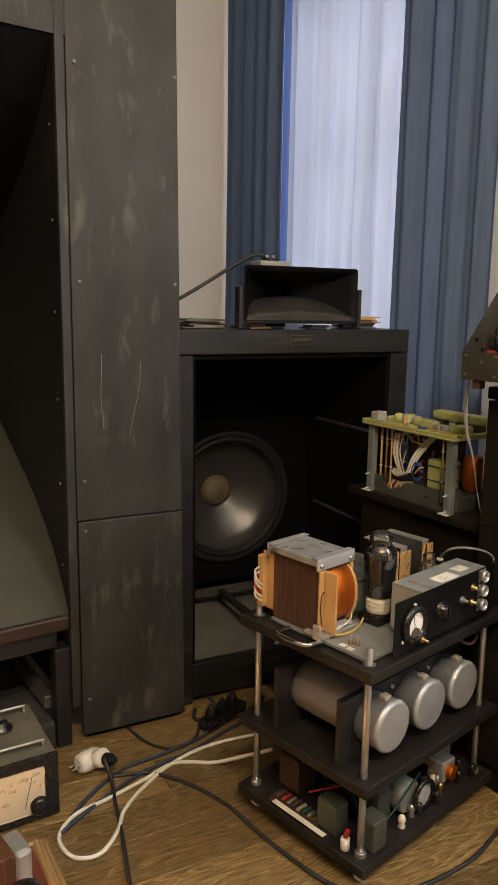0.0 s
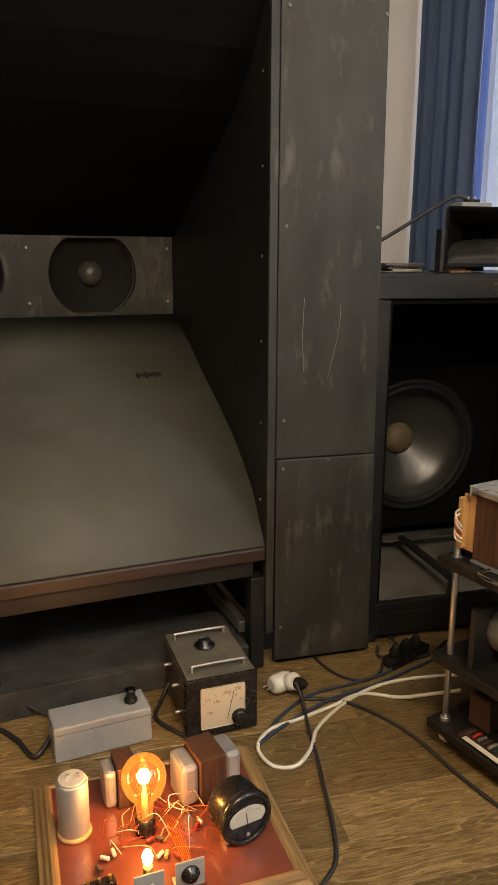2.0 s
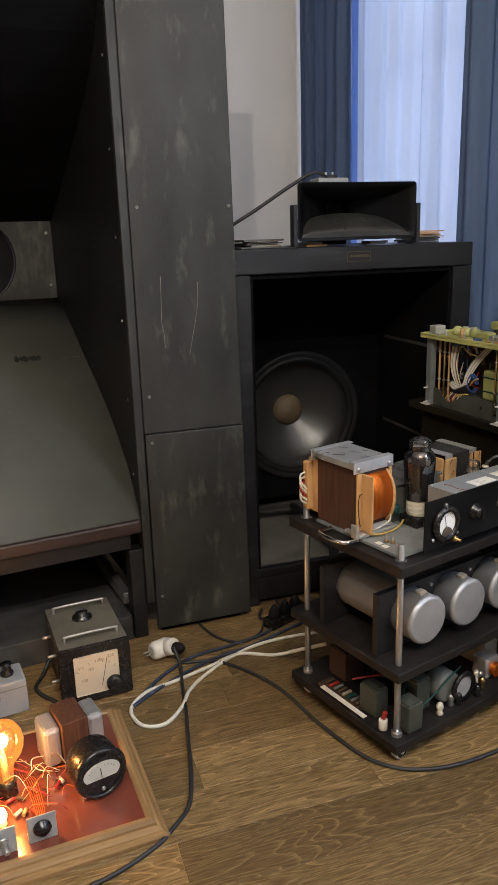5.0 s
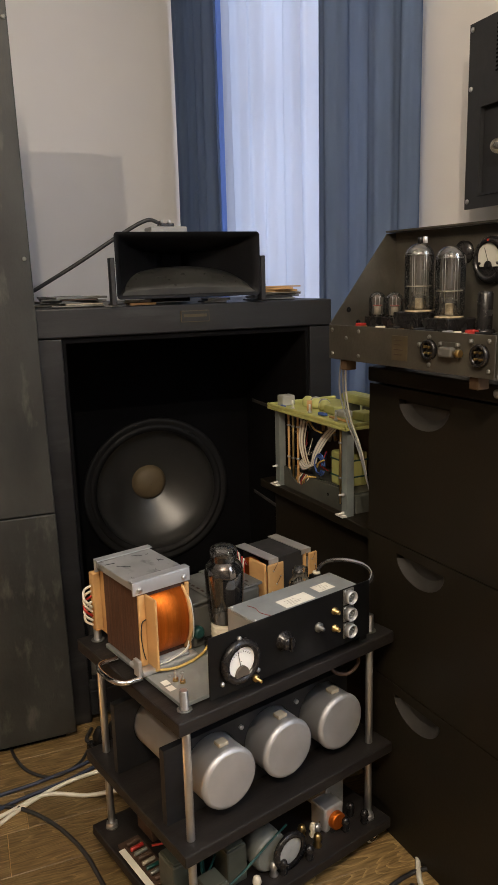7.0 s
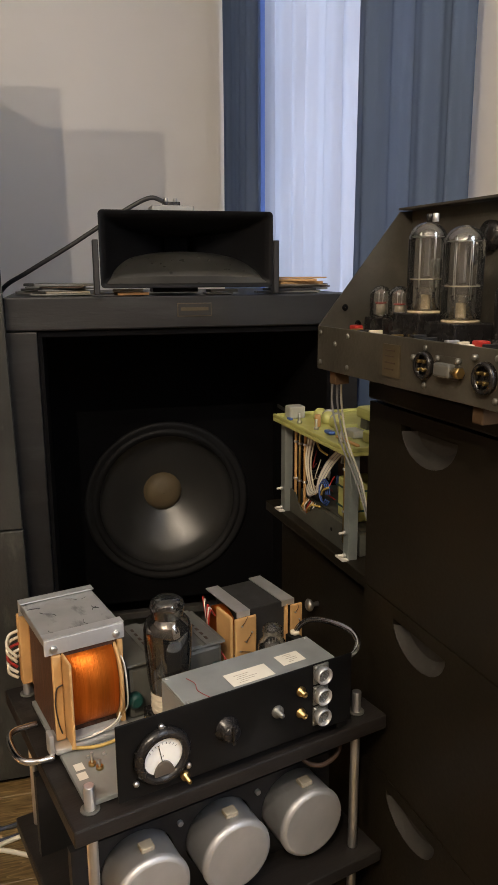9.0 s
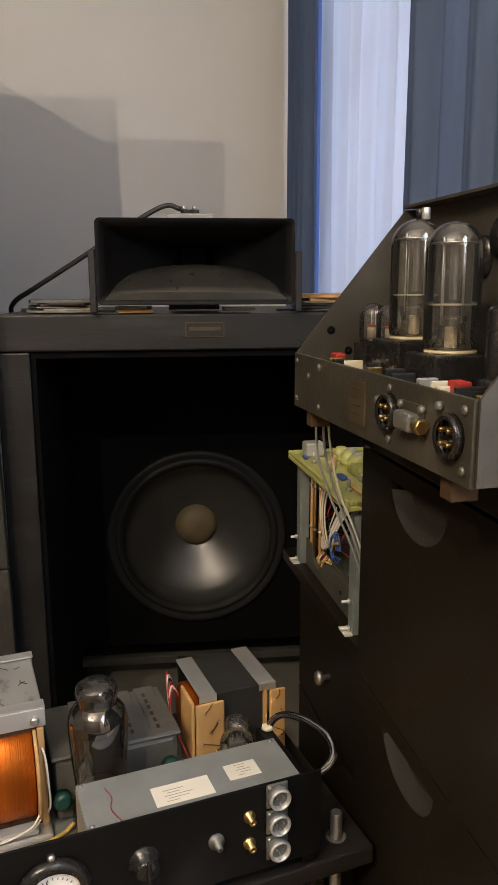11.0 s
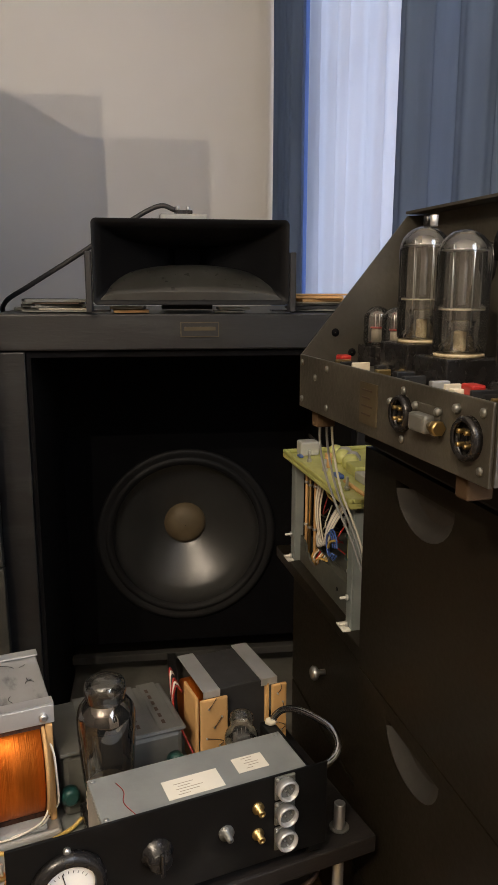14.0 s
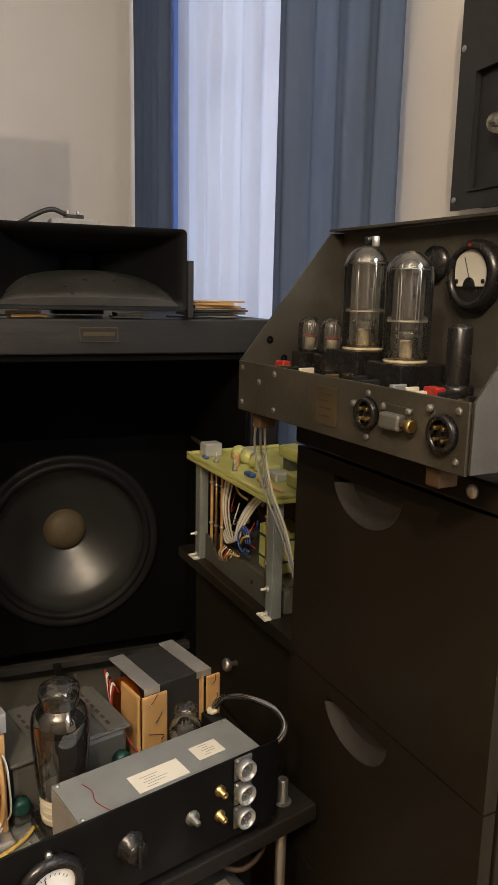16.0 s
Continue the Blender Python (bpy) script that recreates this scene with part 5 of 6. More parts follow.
part("handle_nut", rod(B(), (0.418, 0.108, 0.1125), (0.418, 0.108, 0.118), 0.009, 6), IVORY, amp)
part("handle", hose(B(), [(-0.014, 0.128, 0.008), (-0.050, 0.132, 0.011), (-0.064, 0.151, 0.013), (-0.066, 0.198, 0.013), (-0.054, 0.225, 0.011), (-0.014, 0.231, 0.008)], 0.0055, 12), CHROME, amp, "bent chrome handle")

big = part("output_transformer", mbox(0.0, 0.105, 0.152, 0.30, 0.012, 0.178, bevel=0.002), CORE, amp, "large transformer with rusty laminations and copper winding")
part("top_plate", mbox(-0.012, 0.112, 0.150, 0.305, 0.179, 0.194, bevel=0.002), SMEAR, big)
for v0, v1 in ((0.145, 0.1495), (0.3055, 0.310)):
    st_ = part("clamp_strip", mbox(-0.014, 0.114, v0, v1, 0.170, 0.196, bevel=0.001), ALU, big, "pale bent metal strip")
    part("strip_lip", mbox(-0.014, 0.114, v0 if v0 < 0.2 else v0 - 0.014, v1 + 0.014 if v0 < 0.2 else v1, 0.1965, 0.1985), ALU, st_)
    for u in (0.0, 0.100):
        part("screw", lathe(B(), [(0.006, 0), (0.006, 0.003), (0.003, 0.005)], pose(u, 0.1448, 0.180, 90, 0, 0) if v0 < 0.2 else pose(u, 0.3102, 0.180, -90, 0, 0), 12), STEEL, st_)
wn = part("winding", lathe(B(), [(0.060, 0), (0.066, 0.001), (0.066, 0.077), (0.060, 0.078)], pose(0.0175, 0.165, 0.098, 0, 90, 0) @ Matrix.Diagonal((1, 0.62, 1, 1)), 64), COPPER, big, "glossy orange copper winding")
part("bobbin_flange", mbox(0.0115, 0.0165, 0.108, 0.151, 0.022, 0.168, bevel=0.003), BOBBIN, big, "tan pressboard flange")
part("bobbin_flange", lathe(B(), [(0.060, 0), (0.071, 0.0005), (0.071, 0.0045), (0.060, 0.005)], pose(0.0965, 0.165, 0.095, 0, 90, 0) @ Matrix.Diagonal((1, 0.64, 1, 1)), 48), BOBBIN, big, "tan pressboard flange")
part("bobbin_face", mbox(-0.004, 0.011, 0.1445, 0.151, 0.022, 0.168, bevel=0.002), BOBBIN, big)
part("bobbin_face", mbox(0.102, 0.111, 0.1445, 0.151, 0.022, 0.168, bevel=0.002), BOBBIN, big)
part("foot_clamp", mbox(-0.012, 0.114, 0.124, 0.185, 0.0105, 0.021, bevel=0.004), ALU, big)
part("foot_clamp", mbox(-0.020, -0.0125, 0.128, 0.150, 0.0105, 0.045, bevel=0.002), ALU, big)
part("cradle", mbox(0.018, 0.096, 0.128, 0.151, 0.0215, 0.030, bevel=0.004), GREYP, big, "pale cradle under the winding")
for k in range(2):
    part("lead", hose(B(), [(0.018, 0.134 - 0.004 * k, 0.024), (0.05, 0.129 - 0.003 * k, 0.026), (0.085, 0.130 - 0.003 * k, 0.030 + 0.006 * k), (0.099, 0.134, 0.040 + 0.01 * k)], 0.0014, 6), CABLEW, big)
part("lead", hose(B(), [(0.106, 0.147, 0.142), (0.110, 0.140, 0.125), (0.112, 0.137, 0.09), (0.113, 0.140, 0.055), (0.110, 0.146, 0.040)], 0.0016, 6), CABLEW, big)
part("lead", hose(B(), [(0.010, 0.143, 0.118), (0.0, 0.142, 0.113), (-0.003, 0.142, 0.085), (0.0, 0.142, 0.055), (0.005, 0.143, 0.035)], 0.0012, 6), BLACK, big)
part("lead", hose(B(), [(0.012, 0.120, 0.020), (0.05, 0.112, 0.015), (0.09, 0.114, 0.015), (0.125, 0.126, 0.016), (0.142, 0.134, 0.022)], 0.0028, 6), WYEL, big)
for u in (0.006, 0.094):
    part("bobbin_flange", mbox(u, u + 0.006, 0.302, 0.345, 0.022, 0.168, bevel=0.004), BOBBIN, big)
part("rear_winding", mbox(0.0125, 0.0935, 0.301, 0.34, 0.03, 0.16, bevel=0.018), COPPER, big)
part("bobbin_face", mbox(-0.012, 0.006, 0.325, 0.345, 0.03, 0.16, bevel=0.003), BOBBIN, big)
for k in range(5):
    part("lead", hose(B(), [(-0.01, 0.338, 0.13 - 0.012 * k), (-0.028, 0.335, 0.125 - 0.012 * k), (-0.034, 0.325, 0.11 - 0.012 * k), (-0.02, 0.32, 0.09 - 0.01 * k)], 0.0028, 6), (CABLEW, IVORY, RED, CABLEW, IVORY)[k], big)

_ri = random.Random(3)
for k in range(9):
    u, v, a = _ri.uniform(0.0, 0.095), _ri.uniform(0.175, 0.285), _ri.uniform(0, 6.28)
    n_ = _ri.uniform(0.004, 0.013)
    part("ink_mark", hose(B(), [(u - n_ * math.cos(a), v - n_ * math.sin(a), 0.1942), (u + 0.004 * math.sin(a), v, 0.1944), (u + n_ * math.cos(a), v + n_ * math.sin(a), 0.1942)], _ri.uniform(0.0003, 0.0008), 5, 4), BLACK, big)

can = part("mains_transformer", mbox(0.122, 0.298, 0.156, 0.280, 0.011, 0.106, bevel=0.008), GREYSTEEL, amp, "dull metal box transformer")
part("can_lid", mbox(0.118, 0.302, 0.151, 0.285, 0.1065, 0.113, bevel=0.003), GREYSTEEL, can)
for u in (0.160, 0.224, 0.262):
    part("lid_ridge", mbox(u, u + 0.030, 0.150, 0.286, 0.1135, 0.1155, bevel=0.001), GREYSTEEL, can)
    for k in range(6):
        part("print_bar", mbox(u + 0.008, u + 0.013, 0.166 + 0.018 * k, 0.176 + 0.018 * k, 0.1156, 0.1159), CARDBROWN, can)
for u, z_ in ((0.118, 0.05), (0.272, 0.062), (0.286, 0.040)):
    part("relay", lathe(B(), [(0.013, 0), (0.013, 0.012), (0.008, 0.016)], pose(u + 0.012, 0.155, z_, 90, 0, 0), 18), GREEN, can)
for k in range(7):
    u = 0.20 + 0.014 * k
    part("tag_wire", hose(B(), [(u, 0.150, 0.03 + 0.008 * (k % 3)), (u + 0.006, 0.140, 0.045), (u + 0.012, 0.132, 0.03), (u + 0.010, 0.12, 0.012)], 0.0014, 5, 5), (CABLEB, GREEN, CABLEB, CARDBROWN, CABLEB, GREEN, WYEL)[k], can)
small = part("choke", mbox(0.356, 0.444, 0.180, 0.294, 0.012, 0.142, bevel=0.002), BLACKCORE, amp, "black transformer with copper winding and pale straps")
for u in (0.337, 0.433):
    part("strap", mbox(u, u + 0.027, 0.176, 0.298, 0.1425, 0.1455, bevel=0.001), ALU, small)
    part("strap_end", mbox(u, u + 0.027, 0.1735, 0.1755, 0.134, 0.1455), ALU, small)
part("winding", lathe(B(), [(0.045, 0), (0.05, 0.002), (0.05, 0.018), (0.045, 0.02)], pose(0.331, 0.24, 0.08, 0, 90, 0), 36), COPPER, small, "orange copper winding")
for u in (0.324, 0.441):
    part("bobbin_flange", mbox(u, u + 0.006, 0.172, 0.232, 0.014, 0.138, bevel=0.004), BOBBIN, small)
for u0, u1 in ((0.329, 0.374), (0.4475, 0.474)):
    bf = part("bobbin_face", mbox(u0, u1, 0.166, 0.1715, 0.014, 0.136, bevel=0.003), BOBBIN, small)
    for k in range(7):
        u, z = u0 + 0.006 + (u1 - u0 - 0.012) * ((k * 0.37) % 1), 0.025 + 0.016 * k
        part("pin", rod(B(), (u, 0.166, z), (u, 0.1625, z), 0.0014, 6), STEEL, bf)
        if k % 2 == 0:
            part("tie_wire", hose(B(), [(u, 0.1645, z), (u + 0.006, 0.1640, z + 0.007), (u0 + 0.006 + (u1 - u0 - 0.012) * (((k + 1) * 0.37) % 1), 0.1645, z + 0.016)], 0.0006, 5, 3), CARDBROWN, bf)
for k in range(6):
    part("lead", hose(B(), [(0.322, 0.23 + 0.006 * k, 0.12), (0.31, 0.225 + 0.006 * k, 0.135 + 0.003 * k), (0.305, 0.22, 0.10), (0.315, 0.18, 0.06), (0.33, 0.15, 0.03)], 0.0016, 6), (RED, CABLEW, RED, BLACK, CABLEW, RED)[k], small)
tb = thing("rectifier_tube", "shouldered smoky glass tube in an ivory ceramic socket", "tube", K @ pose(0.178, 0.118, AZ + 0.012), "vacuum tubes")
part("socket_block", mbox(-0.036, 0.036, -0.030, 0.030, -0.0015, 0.024, bevel=0.003), BAKELITE, tb)
part("ceramic_socket", lathe(B(), [(0.029, 0.0245), (0.030, 0.027), (0.030, 0.062), (0.028, 0.066)], None, 32), IVORY, tb)
for z in (0.032, 0.042, 0.052):
    part("rib", lathe(B(), [(0.030, z), (0.0312, z + 0.002), (0.030, z + 0.004)], None, 32, False), IVORY, tb)
_r, _z0, _hh = 0.0395, 0.064, 0.160
_pf = [(0.80, 0.0), (0.88, 0.12), (0.96, 0.38), (1.0, 0.56), (0.995, 0.66), (0.93, 0.725), (0.80, 0.77), (0.67, 0.80)]
_pt = [(0.655, 0.80), (0.66, 0.83), (0.70, 0.87), (0.705, 0.91), (0.66, 0.955), (0.48, 0.985), (0.25, 0.997), (0.01, 1.0)]
part("bulb", lathe(B(), [(_r * a, _z0 + _hh * h) for a, h in _pf], None, 40, False), SMOKED, tb, "smoky brown shouldered glass bulb")
part("bulb_top", lathe(B(), [(_r * a, _z0 + _hh * h) for a, h in _pt], None, 40, False), GLASS, tb, "clear glass dome")
part("anode", mbox(-0.019, 0.019, -0.010, 0.010, _z0 + 0.03, _z0 + 0.105, bevel=0.003), PLATE, tb)
part("getter", lathe(B(), [(_r * 0.965, _z0 + _hh * 0.60), (_r * 0.96, _z0 + _hh * 0.66), (_r * 0.895, _z0 + _hh * 0.722), (_r * 0.765, _z0 + _hh * 0.767), (_r * 0.64, _z0 + _hh * 0.797)], None, 40, False), GETTER, tb, "dark mirror coating inside the shoulder")
t = bulb_tube("small_tube", "small clear shouldered tube beside the choke", K @ pose(0.372, 0.110, AZ + 0.012), 0.025, 0.085, 0.045, 0.022, 0.015, st=True)
electrodes(t, 0.025, 0.048, 0.095, 0.011, PLATE)
for u, v, h_ in ((0.030, 0.078, 0.022), (0.037, 0.064, 0.016)):
    sd = part("stud", rod(B(), (u, v, 0.010), (u, v, 0.010 + h_), 0.002, 8), STEEL, amp)
    part("stud_nut", lathe(B(), [(0.006, 0), (0.006, 0.005)], pose(u, v, 0.0102), 6), BRASS, sd)
for u, v in ((0.002, 0.052), (0.004, 0.075)):
    part("tag_label", mbox(u, u + 0.014, v, v + 0.017, 0.0102, 0.0107), PLASTIC, amp)
for u, v in ((0.03, 0.10), (0.055, 0.095), (0.125, 0.09), (0.13, 0.12)):
    part("screw", lathe(B(), [(0.003, 0), (0.003, 0.0015), (0.001, 0.0025)], pose(u, v, 0.0101), 8), STEEL, amp)

# capacitors on the middle shelf
for k, u in enumerate((0.088, 0.234, 0.380)):
    c = thing("can_capacitor", "large dull aluminium can capacitor lying on its side", "capacitor", K @ pose(u, -0.012, 0.357, -90, 0, 0), "can capacitors")
    part("can", lathe(B(), [(0.054, 0.0), (0.060, 0.003), (0.062, 0.008), (0.062, 0.012), (0.0605, 0.014), (0.0605, 0.27), (0.056, 0.275)], None, 48), CANALU, c)
    part("tab", mbox(-0.011, 0.011, -0.0685, -0.060, 0.02, 0.040, bevel=0.002), TABC, c, "pale terminal tab")
for v in (0.055, 0.255):
    b_ = thing("capacitor_bracket", "black board with round cut-outs that clamps the capacitors", "bracket", K @ pose(0, 0, 0.266))
    hs_ = [[(u + 0.0635 * math.cos(k * math.tau / 32), 0.091 + 0.0635 * math.sin(k * math.tau / 32)) for k in range(32)] for u in (0.088, 0.234, 0.380)]
    part("board", holed(B(), [(-0.018, -0.0015 + 0.002), (0.46, 0.0005), (0.46, 0.162), (-0.018, 0.162)], [[(x, max(z, 0.0025)) for x, z in h_] for h_ in hs_], v, v + 0.016), BLACK, b_)
    for u in (0.161, 0.307):
        part("clamp_bolt", rod(B(), (u, v - 0.006, 0.14), (u, v + 0.022, 0.14), 0.005, 10), STEEL, b_)
        part("clamp_bolt", rod(B(), (u, v - 0.006, 0.03), (u, v + 0.022, 0.03), 0.005, 10), STEEL, b_)
tagged(obj("red_lead", hose(B(), [K @ Vector(p) for p in ((0.36, 0.02, 0.50), (0.37, 0.0, 0.475), (0.40, -0.01, 0.465), (0.44, 0.0, 0.475), (0.45, 0.03, 0.50))], 0.004), CARDBROWN), "dark red lead under the top shelf", "cable")

# parts on the bottom shelf
BZ = 0.0705


def comp(name, label, cat, u, v, rz=0):
    return thing(name, label, cat, K @ pose(u, v, BZ, 0, 0, rz), "parts on the bottom shelf")


c = comp("terminal_strip", "small circuit strip with resistors beside a pale label", "circuit board", -0.02, 0.20)
part("strip", mbox(0.0, 0.05, -0.07, 0.08, 0.0, 0.006), CARDBROWN, c)
part("label_strip", mbox(-0.008, 0.006, -0.11, 0.06, 0.0062, 0.0075), PAPER, c)
for k in range(8):
    part("resistor", rod(B(), (0.012, -0.06 + 0.017 * k, 0.012), (0.042, -0.06 + 0.017 * k, 0.012), 0.0045, 8), (CARDBROWN, GREYSTEEL, GREEN, TABC, CARDBROWN, GREYD, RED, CARDBROWN)[k], c)
for u, v, w, d, h_, m_, nm in ((0.045, 0.24, 0.07, 0.07, 0.085, CARDBROWN, "relay"), (0.0, 0.075, 0.045, 0.06, 0.075, BOXGREEN, "choke_box"), (0.02, -0.02, 0.05, 0.05, 0.075, BOXGREEN, "choke_box"), (0.10, 0.03, 0.05, 0.05, 0.085, BOXGREEN, "choke_box"), (0.13, 0.22, 0.09, 0.08, 0.11, BLACKCORE, "supply_transformer"), (0.30, 0.20, 0.12, 0.10, 0.10, BLACKCORE, "supply_transformer"), (0.40, 0.06, 0.055, 0.10, 0.08, GREYP, "choke_box")):
    c = comp(nm, "small dark boxed part on the bottom shelf", "component", u, v)
    part("case", mbox(0, w, 0, d, 0.001, h_, bevel=0.004), m_, c)
    part("cover", mbox(0.004, w - 0.004, 0.004, d - 0.004, h_, h_ + 0.004, bevel=0.001), m_, c)
c = comp("selector_switch", "round black rotary part with a pale front", "switch", 0.20, 0.01)
part("drum", rod(B(), (0, 0.0, 0.045), (0, 0.055, 0.045), 0.042, 32), GREYD, c)
part("face_ring", lathe(B(), [(0.030, 0), (0.042, 0), (0.042, 0.008), (0.03, 0.008)], pose(0.035, -0.012, 0.045, 90, 0, 0), 32, False), BAKELITE, c)
part("face", lathe(B(), [(0.032, 0.002), (0.001, 0.004)], pose(0.035, -0.012, 0.045, 90, 0, 0), 28, False), GREYP, c)
c = comp("small_transformer", "small transformer with a copper winding and steel frame", "transformer", 0.36, 0.02)
part("frame", mbox(0, 0.055, 0.0, 0.05, 0.001, 0.06, bevel=0.005), ALU, c)
part("winding", lathe(B(), [(0.018, 0), (0.02, 0.002), (0.02, 0.014), (0.018, 0.016)], pose(0.028, 0.001, 0.028, 90, 0, 0), 24), COPPER, c)
c = comp("terminal_post", "white terminal post with a red cap", "terminal", -0.012, 0.035)
part("body", rod(B(), (0, 0, 0.001), (0, 0, 0.03), 0.011, 14), PLASTIC, c)
part("cap", rod(B(), (0, 0, 0.031), (0.004, -0.004, 0.05), 0.006, 10), RED, c)
for k in range(16):
    u, v = _rnd.uniform(0.14, 0.46), _rnd.uniform(-0.015, 0.05)
    c = comp("knob_insulator", "small dark turned insulator", "component", u, v)
    part("body", lathe(B(), [(0.008, 0.0), (0.010, 0.004), (0.006, 0.012), (0.010, 0.02), (0.008, 0.03), (0.003, 0.034)], None, 12), _rnd.choice((BAKELITE, BAKELITE, STEEL, IVORY, BRASS)), c)
for k in range(6):
    pts = [(_rnd.uniform(0.0, 0.45), _rnd.uniform(0.0, 0.3), BZ + _rnd.uniform(0.01, 0.1)) for _ in range(4)]
    tagged(obj("loose_wire", hose(B(), [K @ Vector(p) for p in pts], 0.0025, 6), _rnd.choice((GREEN, CABLEB, RED, CABLEB))), "thin wire among the parts of the rack", "cable", "loose wires")

# ---- breadboard amplifier on the floor ----
D = pose(0.150, 1.410, 0, 0, 0, 4.0)
bw, bd = 0.273, 0.246
bb = thing("breadboard", "red lacquered panel in a moulded oak frame lying on the floor", "board", D)
MOULD = [(0.0, 0.0), (0.0, 0.010), (0.003, 0.014), (0.013, 0.015), (0.014, 0.019), (0.019, 0.024), (0.027, 0.026), (0.0285, 0.032), (0.034, 0.038), (0.042, 0.040), (0.047, 0.039), (0.050, 0.0365), (0.052, 0.0365), (0.052, 0.0)]


MOULD = [(o * 0.82, z) for o, z in MOULD]


def moulding(bm, half_long, half_deep, m):
    rows = []
    for sgn in (-1, 1):
        rows.append([bm.verts.new(m @ Vector((sgn * (half_long - o), -half_deep + o, z))) for o, z in MOULD])
    n = len(MOULD)
    for k in range(n):
        bm.faces.new((rows[0][k], rows[0][(k + 1) % n], rows[1][(k + 1) % n], rows[1][k]))
    bm.faces.new(rows[0])
    bm.faces.new(rows[1][::-1])
    return bm


for a, hl, hd in ((0, bw, bd), (90, bd, bw), (180, bw, bd), (270, bd, bw)):
    p = part("moulding", moulding(B(), hl, hd, Matrix()), OAKTRIM, bb)
    p.rotation_euler = (0, 0, radians(a))
part("panel", mbox(-bw + 0.0428, bw - 0.0428, -bd + 0.0428, bd - 0.0428, 0.0, 0.036), REDBOARD, bb, "glossy red lacquered panel")
DZ = 0.0365


def on_board(name, label, cat, wx, wy, rz=0):
    return thing(name, label, cat, pose(wx, wy, DZ, 0, 0, rz), "parts on the breadboard")


c = on_board("electrolytic_capacitor", "upright grey metal capacitor with a waxed base", "capacitor", -0.043, 1.44)
part("can", lathe(B(), [(0.033, 0.012), (0.034, 0.014), (0.034, 0.132), (0.031, 0.136)], None, 36), CANALU, c)
part("base_ring", lathe(B(), [(0.036, 0.0), (0.038, 0.004), (0.036, 0.011)], None, 32), BOBBIN, c)
part("top_disc", lathe(B(), [(0.030, 0.1365), (0.028, 0.140)], None, 28), IVORY, c)
for x in (-0.012, 0.01):
    part("tag", mbox(x, x + 0.007, -0.002, 0.002, 0.140, 0.150), STEEL, c)
c = on_board("glow_tube", "glowing amber glass bulb on a black base", "tube", 0.108, 1.405)
part("base", lathe(B(), [(0.022, 0), (0.022, 0.036), (0.018, 0.040)], None, 24), BAKELITE, c)
gb = part("bulb", lathe(B(), [(0.017, 0.040), (0.019, 0.065), (0.022, 0.082), (0.032, 0.094), (0.042, 0.108), (0.0475, 0.124), (0.049, 0.140), (0.0455, 0.158), (0.036, 0.174), (0.020, 0.185), (0.001, 0.189)], None, 32, False), AMBER, c)
gb.visible_shadow = False
part("filament", lathe(B(), [(0.003, 0.124), (0.012, 0.130), (0.016, 0.142), (0.010, 0.154), (0.001, 0.158)], None, 14, False), FILAMENT, c, "white-hot filament")
part("stem", lathe(B(), [(0.009, 0.042), (0.007, 0.09), (0.003, 0.122)], None, 12), IVORY, c)
lamp("glow_tube_light", "POINT", pose(0.108, 1.384, DZ + 0.152), 3.1, (1.0, 0.42, 0.09), 0.012)
c = on_board("pilot_bulb", "small glowing yellow bulb behind a grey bracket", "bulb", 0.098, 1.275)
part("holder", lathe(B(), [(0.010, 0), (0.010, 0.03)], None, 14), BRASS, c)
part("filament", lathe(B(), [(0.004, 0.034), (0.010, 0.042), (0.012, 0.054), (0.008, 0.066), (0.001, 0.07)], None, 14, False), FILAMENT_SMALL, c)
lamp("pilot_light", "POINT", pose(0.098, 1.285, DZ + 0.085), 0.35, (1.0, 0.5, 0.12), 0.01)


def board_transformer(wx, wy, rz, w, d, h_):
    c = on_board("board_transformer", "small shrouded transformer with steel end bells", "transformer", wx, wy, rz)
    part("core", mbox(-w * 0.22, w * 0.22, -d / 2, d / 2, 0.001, h_, bevel=0.002), CORE, c)
    for s in (-1, 1):
        part("end_bell", mbox(min(s * w * 0.225, s * w / 2), max(s * w * 0.225, s * w / 2), -d * 0.42, d * 0.42, 0.004, h_ * 0.92, bevel=0.010), ALU, c)


board_transformer(0.262, 1.508, 14, 0.15, 0.10, 0.115)
board_transformer(0.075, 1.525, 8, 0.105, 0.075, 0.105)
c = on_board("panel_meter", "large round black panel meter standing on the board", "meter", 0.305, 1.325, 17)
_mm = pose(0.008, 0.0, 0.0635, 88, 0, 0) @ Matrix.Scale(1.03, 4)
part("can", lathe(B(), [(0.046, -0.062), (0.055, -0.060), (0.057, -0.054), (0.057, -0.004), (0.055, 0.0)], _mm, 40), BAKELITE, c)
part("rim", lathe(B(), [(0.05, 0.0), (0.059, 0.001), (0.061, 0.006), (0.058, 0.014), (0.050, 0.018), (0.048, 0.012)], _mm, 48, False), BAKELITE, c)
part("face", lathe(B(), [(0.0485, 0.0115), (0.001, 0.012)], _mm, 40, False), BAKELITE, c)
_df = B()
prism(_df, [(0.043 * math.cos(radians(a)), 0.026 * math.sin(radians(a)) + 0.004) for a in range(-40, 221, 12)], 0.0128, 0.0132, "z")
bmesh.ops.transform(_df, matrix=_mm, verts=_df.verts)
dl = part("dial", _df, DIALM, c, "white half-moon dial")
_nb = hose(B(), [(0, -0.016, 0.0142), (-0.003, 0.016, 0.0142)], 0.0008, 5, 2)
bmesh.ops.transform(_nb, matrix=_mm, verts=_nb.verts)
part("needle", _nb, BAKELITE, dl)
for x in (-0.03, 0.03):
    part("stand", mbox(x - 0.004, x + 0.004, 0.004, 0.03, 0.0, 0.018), STEEL, c)
_tk = B()
